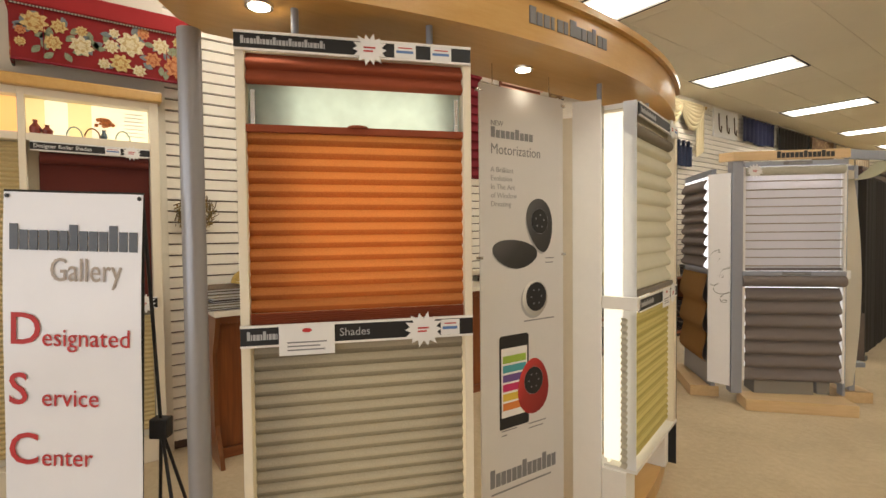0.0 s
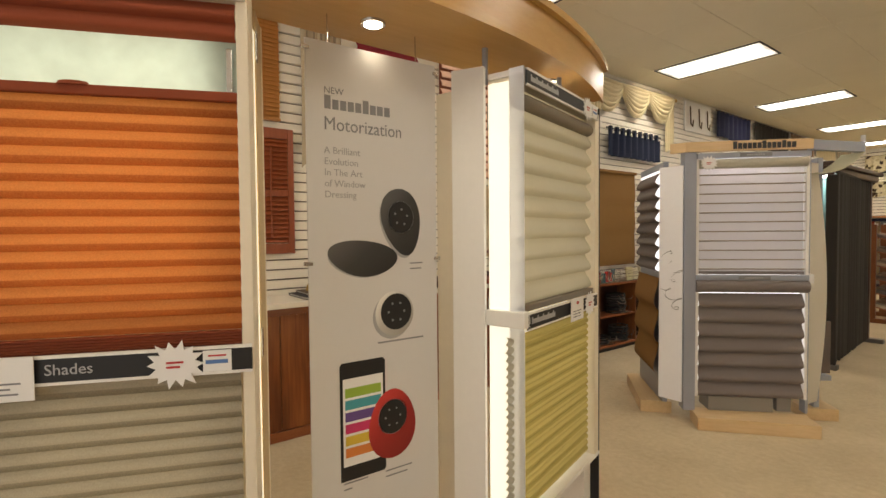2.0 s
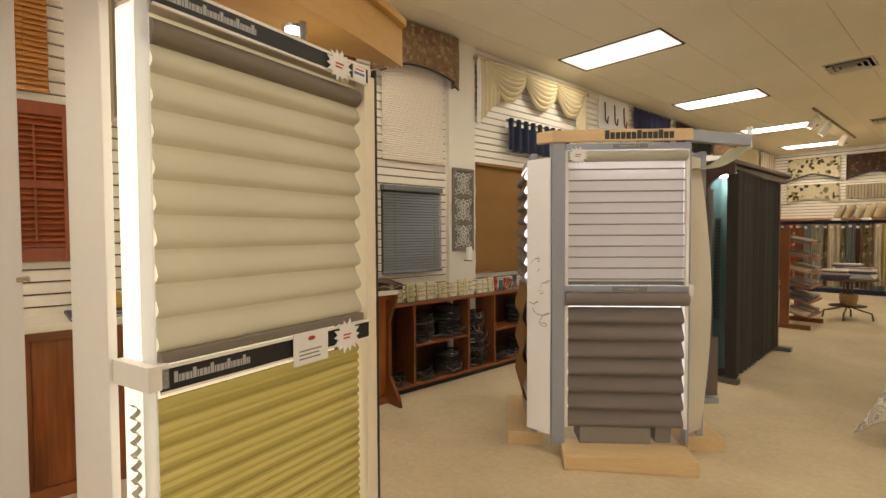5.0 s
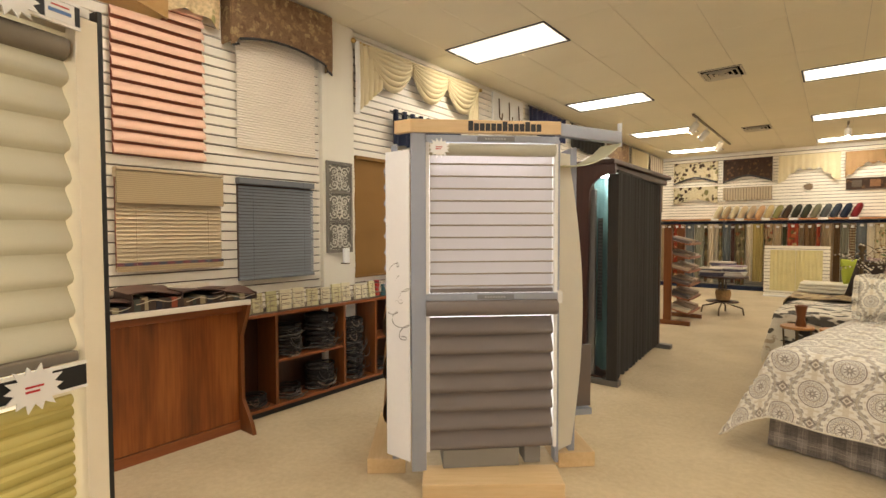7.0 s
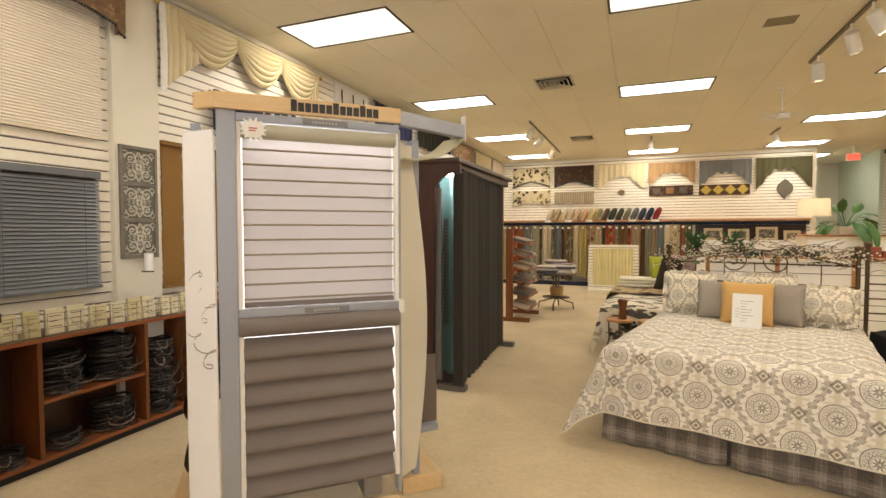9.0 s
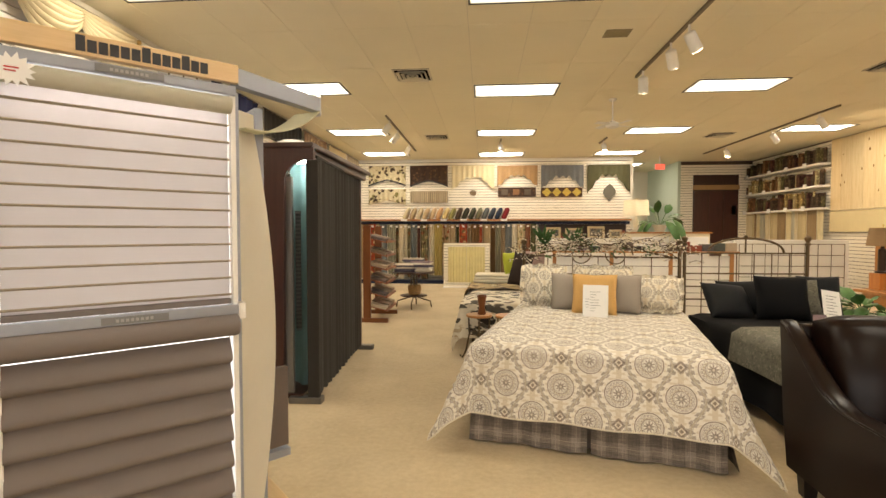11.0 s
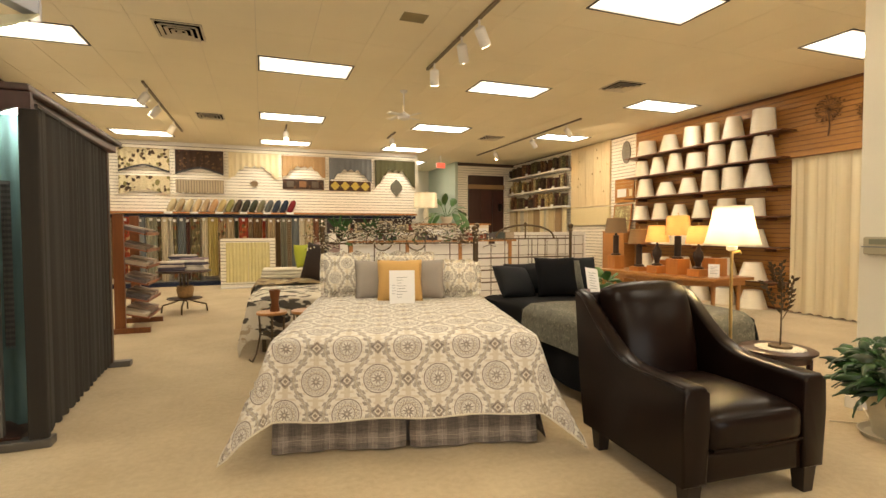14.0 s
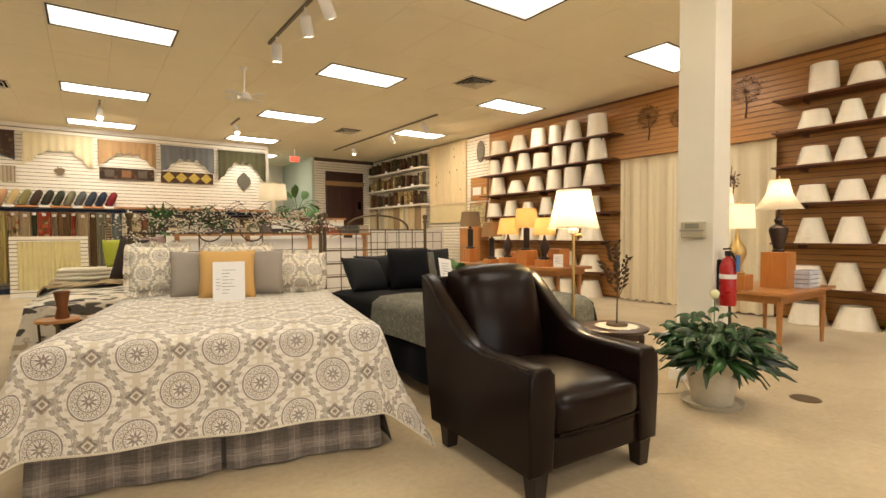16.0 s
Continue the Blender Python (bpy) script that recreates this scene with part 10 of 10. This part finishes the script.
# beige curtains under the wood header
ledge = thing("wood_ledge", "wooden ledge over the beige curtains", "ledge", pose(0, 0, 0))
part("board", boxed(RIGHT - 0.22, RIGHT - 0.048, 7.2, 9.6, 2.44, 2.52, bev=0.006), M_BROWNSLAT, ledge)
y = 7.22
M_BEIGEC = striped("beige_band_cloth", (0.76, 0.67, 0.47), (0.62, 0.52, 0.34), 0.30, 0.5, axis=0, soft=0.2)
for k, wd in enumerate((0.62, 0.6, 0.6, 0.6)):
    drape(RIGHT - 0.14, y + wd, RIGHT - 0.14, y, 0.02, 2.42, 4, 0.02, M_BEIGEC, "curtain", "beige banded full-length curtain", 50 + k, "beige curtains")
    y += wd - 0.005


M_TREE = mat("brown_wire", (0.12, 0.056, 0.022), 0.5, 0.4, var=0.2)


def wall_tree(y, z, s):
    """A round head of fine forked wires with leaf tips, on a slim stem."""
    t = thing("metal_wall_tree", "round brown metal tree ornament on the brown slats", "wall decor", pose(RIGHT - 0.055, y, z, 0, 0, -90))
    bm, lv_ = bm_new(), bm_new()
    tube(bm, [(0, -0.01, 0), (0.015 * s, -0.01, 0.14 * s), (0, -0.01, 0.32 * s)], 0.011 * s, 6, taper=0.6)
    r = random.Random(int(y * 10))
    b0 = Vector((0, -0.01, 0.36 * s))
    for k in range(17):
        a = 6.283 * k / 17
        d = Vector((math.cos(a) * 0.20, 0, math.sin(a) * 0.19)) * (s * r.uniform(0.85, 1.0))
        mid = b0 + d * 0.55 + Vector((0, -0.010, 0))
        tube(bm, [b0, mid, b0 + d], 0.004 * s, 4, taper=0.6)
        for j in (-1, 1):
            q = mid + d * 0.30 + Vector((-d.z, 0, d.x)) * (0.16 * j)
            tube(bm, [mid, q], 0.0025, 4)
            leafy(lv_, q, 0.014, 0.032 * s, 2, r, 0.5)
        leafy(lv_, b0 + d, 0.016, 0.034 * s, 2, r, 0.5)
    part("branch_work", bm, M_TREE, t)
    part("foliage", lv_, M_TREE, t)


wall_tree(9.15, 2.72, 1.05)
wall_tree(8.62, 2.68, 0.85)
wall_tree(7.65, 2.80, 1.05)

# pine door sample, boxes of trims and rolls further along
pb = thing("pine_panel", "knotty pine board panel with a cream panel below it", "panel", pose(0, 0, 0))
for k in range(5):
    part("pine_board", boxed(RIGHT - 0.10, RIGHT - 0.05, 14.03 + 0.316 * k, 14.342 + 0.316 * k, 1.92, 3.50, bev=0.004), M_PINE, pb)
kn = bm_new()
rr = random.Random(6)
for k in range(11):
    lathe(kn, [(0.001, 0.0015), (rr.uniform(0.010, 0.022), 0.0)], 10, m=pose(RIGHT - 0.1005, 14.12 + rr.random() * 1.4, 2.0 + rr.random() * 1.4, 0, -90, 0) @ Matrix.Diagonal((1.7, 1, 1, 1)), caps=False)
part("knot_print", kn, M_TOFFEE, pb)
part("cream_panel", boxed(RIGHT - 0.11, RIGHT - 0.05, 14.03, 15.60, 1.45, 1.90, bev=0.004), mat("cream_laminate", (0.66, 0.55, 0.32), 0.5, var=0.08), pb, "plain cream panel")
bp = thing("brown_panel", "brown slat panel with white cards beside the pine boards", "panel", pose(RIGHT - 0.06, 0, 0))
for k in range(7):
    part("slat", boxed(-0.025, 0.012, 13.22, 13.85, 1.96 + 0.08 * k, 2.034 + 0.08 * k, bev=0.002), M_BROWNSLAT, bp)
part("card", boxed(-0.032, -0.027, 13.46, 13.76, 2.09, 2.28), M_PAPER, bp, "white card")
part("card", boxed(-0.032, -0.027, 13.26, 13.36, 2.10, 2.26), M_ECRU, bp, "cream card")
wo = thing("oval_plaque", "grey woven oval plaque on the cream slats", "wall decor", pose(RIGHT - 0.055, 13.5, 3.12, 0, 0, -90))
part("oval", extrude_y(bm_new(), ellipse(0.14, 0.26), -0.012, 0.004), mat("grey_wicker", (0.20, 0.18, 0.15), 0.8, var=0.5, big=30, fine=60, relief=0.6), wo)
# trims on cards, bolts and small bags, crowded on three white shelves
BOLT = [blotched("trim_bolt", c, [tuple(min(0.8, q * 2.6 + 0.02) for q in c), tuple(q * 0.4 for q in c)], 24, 0.5) for c in ((0.05, 0.028, 0.013), (0.09, 0.075, 0.028), (0.13, 0.06, 0.022), (0.28, 0.20, 0.08), (0.06, 0.02, 0.012), (0.40, 0.31, 0.16))]
for li, z in enumerate((2.00, 2.51, 3.01)):
    s_ = thing("trim_shelf", "white shelf crowded with bolts and cards of trim", "shelf", pose(0, 0, 0), "trim shelves")
    part("board", boxed(RIGHT - 0.32, RIGHT - 0.048, 15.64, 18.9, z - 0.045, z, bev=0.004), M_WHITE, s_)
    y = 15.68
    k = 0
    while y < 18.8:
        w = rr.uniform(0.05, 0.13)
        h = rr.uniform(0.20, 0.42) if li < 2 else rr.uniform(0.26, 0.38)
        t = thing("trim_bolt", "small bolt of patterned trim standing on the shelf", "bolt", pose(RIGHT - 0.18 + rr.uniform(-0.03, 0.03), y + w / 2, z + 0.003, 0, 0, rr.uniform(-8, 8)), "bolts of trim")
        mt_ = BOLT[rr.randrange(6) if li < 2 else rr.choice((0, 0, 1, 4, 2))]
        if k % 3 == 0:
            part("roll", lathe(bm_new(), [(w * 0.40, 0), (w * 0.46, 0.01), (w * 0.46, h - 0.01), (w * 0.36, h), (0.01, h)], 12), mt_, t, smooth=40)
        else:
            part("bolt", boxed(-0.10, 0.10, -w / 2 + 0.004, w / 2 - 0.004, 0, h, bev=0.012), mt_, t)
        y += w + 0.012
        k += 1
    for k in range(4):
        tg = thing("price_tag", "white price card on the trim shelf", "tag", pose(RIGHT - 0.33, 16.1 + 0.85 * k + rr.uniform(-0.2, 0.2), z - 0.02, 0, 0, -90), "trim shelf cards")
        part("card", boxed(-0.06, 0.06, -0.004, 0.012, -0.04, 0.07), M_PAPER, tg)
HANGL = [M_ECRU, cloth("straw_cloth", (0.52, 0.42, 0.25), stretch=(4, 4, 0.6)), M_SOFT, cloth("caramel_cloth", (0.29, 0.20, 0.11), stretch=(4, 4, 0.6)), cloth("oat_cloth", (0.62, 0.53, 0.36), stretch=(4, 4, 0.6))]
y = 15.66
k = 0
while y < 18.8:
    w = rr.choice((0.10, 0.16, 0.22, 0.34))
    drape(RIGHT - 0.2, y + w, RIGHT - 0.2, y, 0.6, 1.94, 1.5, 0.016, HANGL[(k * 3) % 5], "fabric_sample", "pale fabric sample hanging under the shelf", 80 + k, "pale hanging samples")
    y += w + 0.015
    k += 1
gl = thing("leaning_frame", "tan wooden frame leaning on the wall beside the lamps", "frame", pose(RIGHT - 0.16, 13.25, 1.30, 0, 7, 0))
for a in ((0, 0.03, 0.0, 0.62), (0.57, 0.60, 0.0, 0.62), (0.03, 0.57, 0.0, 0.03), (0.03, 0.57, 0.59, 0.62)):
    part("frame", boxed(-0.012, 0.012, a[0], a[1], a[2], a[3], bev=0.003), M_HONEY, gl)
part("print", boxed(-0.002, 0.006, 0.03, 0.57, 0.03, 0.59), BOLT[5], gl)
lc = thing("low_chest", "tan chest under the brown panel", "chest", pose(RIGHT - 0.36, 13.2, 0))
part("body", boxed(0, 0.31, 0, 0.74, 0.0, 1.27, bev=0.006), M_HONEY, lc)
part("top", boxed(-0.015, 0.31, -0.012, 0.752, 1.27, 1.298, bev=0.004), M_HONEY, lc)
for k in range(3):
    part("drawer", boxed(-0.012, 0.0, 0.03, 0.71, 0.08 + 0.39 * k, 0.44 + 0.39 * k, bev=0.004), M_HONEY, lc)

wc = thing("white_cabinet", "white low cabinet with wire front", "cabinet", pose(5.55, 14.2, 0))
part("carcass", boxed(0, 2.2, 0, 0.5, 0, 1.28, bev=0.006), M_WHITE, wc)
bm = bm_new()
for k in range(9):
    tube(bm, [(0.1 + 0.25 * k, -0.03, 0.1), (0.1 + 0.25 * k, -0.03, 1.2)], 0.006, 5)
for k in range(6):
    tube(bm, [(0.1, -0.03, 0.1 + 0.22 * k), (2.1, -0.03, 0.1 + 0.22 * k)], 0.006, 5)
part("wire_front", bm, M_IRON, wc)

# lamp table with lamps on wooden blocks
lt = thing("lamp_table", "honey oak display table with cut corners", "table", pose(0, 0, 0))
top = [(5.10, 10.3), (5.10, 8.72), (5.32, 8.45), (5.95, 8.45), (5.95, 10.3)]
part("tabletop", slab(top, 0.71, 0.745), M_HONEY, lt)
part("apron", slab([(5.16, 10.24), (5.16, 8.76), (5.36, 8.52), (5.89, 8.52), (5.89, 10.24)], 0.645, 0.71), M_HONEY, lt)
for x, y in ((5.18, 10.2), (5.18, 8.86), (5.42, 8.56), (5.85, 8.58), (5.85, 10.2), (5.18, 9.5)):
    part("leg", tube(bm_new(), [(x, y, 0.65), (x, y, 0.0)], 0.026, 8, taper=0.75), M_HONEY, lt)
M_BLOCK = wood("orange_oak", (0.40, 0.14, 0.03), (0.52, 0.21, 0.05), 0.35, along="z")
urn = [(0.06, 0), (0.07, 0.014), (0.03, 0.035), (0.035, 0.07), (0.06, 0.14), (0.055, 0.20), (0.024, 0.25), (0.012, 0.30), (0.012, 0.40)]
col = [(0.07, 0), (0.07, 0.02), (0.042, 0.03), (0.042, 0.29), (0.02, 0.30), (0.01, 0.40)]
M_BRONZE = mat("dark_bronze", (0.05, 0.03, 0.022), 0.4, 0.5, var=0.3)
for y, x, bs_, bh, base, shd, lit, sm, p in ((10.2, 5.35, 0.085, 0.20, col, (0.16, 0.13, 0.22, 0.33), False, mat("brown_shade", (0.25, 0.16, 0.08), 0.8), 0), (9.75, 5.38, 0.09, 0.06, col, (0.15, 0.12, 0.20, 0.32), False, mat("toffee_lampshade", (0.30, 0.17, 0.07), 0.8), 0), (9.35, 5.32, 0.09, 0.10, urn, (0.15, 0.11, 0.22, 0.31), True, M_SHADE_AMBER, 3.0), (9.1, 5.42, 0.10, 0.20, col, (0.16, 0.135, 0.25, 0.30), True, M_SHADE_AMBER, 3.6), (8.78, 5.42, 0.09, 0.09, urn, (0.15, 0.11, 0.22, 0.31), True, M_SHADE_AMBER, 3.0)):
    w = thing("wooden_block", "orange oak display block on the table", "block", pose(x, y, 0.746), "display blocks")
    part("block", boxed(-bs_, bs_, -bs_, bs_, 0, bh, bev=0.004), M_BLOCK, w)
    table_lamp("table_lamp", "bronze table lamp with an amber shade, lit" if lit else "bronze table lamp with a brown shade", pose(x, y, 0.747 + bh), base, shd, lit, M_BRONZE, sm, p)
for x, y, s, h in ((5.6, 9.5, 0.09, 0.16), (5.65, 8.75, 0.10, 0.22)):
    w = thing("wooden_block", "orange oak display block on the table", "block", pose(x, y, 0.746), "display blocks")
    part("block", boxed(-s, s, -s, s, 0, h, bev=0.004), M_BLOCK, w)
cd = thing("price_sign", "small white price card on the lamp table", "sign", pose(5.45, 8.58, 0.747, -10, 0, -50))
part("sheet", boxed(-0.06, 0.06, -0.003, 0, 0, 0.16), M_PAPER, cd)
part("print", bars(5, -0.04, 0.13, 0.004, 0.02, (0.08, 0.05), -0.0035), M_GREYINK, cd)
big_plant("potted_plant", "green leafy plant behind the dark bed", pose(4.45, 9.2, 0.45), M_CREAM, 16, 0.34, 0.12, (1.2, 1.0, 1.3, 0.8), 23, 0.7, (0.08, 0.11, 0.14))
ps_ = thing("plant_stand", "dark plant stand beside the bed", "stand", pose(4.45, 9.2, 0))
part("stand_top", boxed(-0.14, 0.14, -0.14, 0.14, 0.42, 0.448, bev=0.004), M_ESPRESSO, ps_)
for x in (-0.11, 0.11):
    for y in (-0.11, 0.11):
        part("leg", boxed(x - 0.015, x + 0.015, y - 0.015, y + 0.015, 0, 0.42), M_ESPRESSO, ps_)

# oak table with lamps in front of the right shelves
dk = thing("oak_table", "honey oak low table beside the lampshade shelves", "table", pose(0, 0, 0))
part("tabletop", boxed(5.83, 7.12, 6.22, 6.95, 0.570, 0.600, bev=0.006), M_HONEY, dk)
part("apron", boxed(5.90, 7.05, 6.29, 6.88, 0.495, 0.570), M_HONEY, dk)
for x, y in ((5.92, 6.31), (7.03, 6.31), (5.92, 6.86), (7.03, 6.86)):
    part("leg", tube(bm_new(), [(x, y, 0.52), (x, y, 0.0)], 0.03, 8, taper=0.65), M_HONEY, dk)
w = thing("wooden_block", "tall orange oak block on the low table", "block", pose(6.50, 6.54, 0.601))
part("block", boxed(-0.12, 0.12, -0.12, 0.12, 0, 0.364, bev=0.004), M_BLOCK, w)
M_FRINGE = mat("fringed_shade", (0.82, 0.74, 0.58), 0.8, var=0.05, through=0.55)
table_lamp("table_lamp", "dark urn lamp with a flared fringed shade, lit", pose(6.50, 6.54, 0.966), [(0.055, 0), (0.055, 0.02), (0.045, 0.03), (0.09, 0.22), (0.085, 0.25), (0.03, 0.29), (0.045, 0.33), (0.012, 0.38), (0.012, 0.44)], (0.215, 0.085, 0.30, 0.445), True, M_BRONZE, M_FRINGE, 8, tilt=0.03)
table_lamp("table_lamp", "brass urn lamp with a white drum shade, lit", pose(5.99, 6.72, 0.75), [(0.07, 0), (0.075, 0.02), (0.03, 0.06), (0.085, 0.20), (0.08, 0.26), (0.03, 0.34), (0.012, 0.42), (0.012, 0.46)], (0.16, 0.145, 0.24, 0.46), True, M_BRASS, M_SHADE_LIT, 4.5)
w = thing("wooden_block", "orange oak block on the low table", "block", pose(5.99, 6.72, 0.601))
part("block", boxed(-0.11, 0.11, -0.11, 0.11, 0, 0.148, bev=0.004), M_BLOCK, w)
table_lamp("table_lamp", "brass lamp with a white tapered shade, lit", pose(5.93, 6.87, 0.601), [(0.06, 0), (0.07, 0.02), (0.03, 0.08), (0.055, 0.36), (0.045, 0.48), (0.02, 0.56), (0.012, 0.73)], (0.14, 0.11, 0.29, 0.735), True, M_BRASS, M_SHADE_LIT, 3.5)
cs = thing("clear_box", "stack of clear boxed goods on the oak table", "box", pose(6.72, 6.36, 0.601))
for k in range(4):
    part("clear_pack", boxed(-0.14, 0.14, -0.08, 0.08, 0.045 * k, 0.045 * k + 0.04, bev=0.006), mat("clear_pack", (0.55, 0.58, 0.66), 0.2, var=0.2, big=20), cs)
dt = thing("dried_stems", "dark dried stems in a vase behind the oak table", "plant", pose(6.52, 7.10, 0))
part("vase", lathe(bm_new(), [(0.06, 0), (0.10, 0.05), (0.08, 0.5), (0.05, 0.6), (0.06, 0.65)], 18), M_BRONZE, dt, smooth=50)
rr = random.Random(14)
for k in range(14):
    bm = bm_new()
    a = rr.uniform(0, 6.28)
    tube(bm, [(0, 0, 0.6), (0.05 * math.cos(a), 0.05 * math.sin(a), 1.2), (0.11 * math.cos(a), 0.11 * math.sin(a), 1.72 + 0.2 * rr.random())], 0.004, 4)
    leafy(bm, (0.10 * math.cos(a), 0.10 * math.sin(a), 1.75), 0.09, 0.06, 6, rr)
    part("stem", bm, M_TREE, dt)
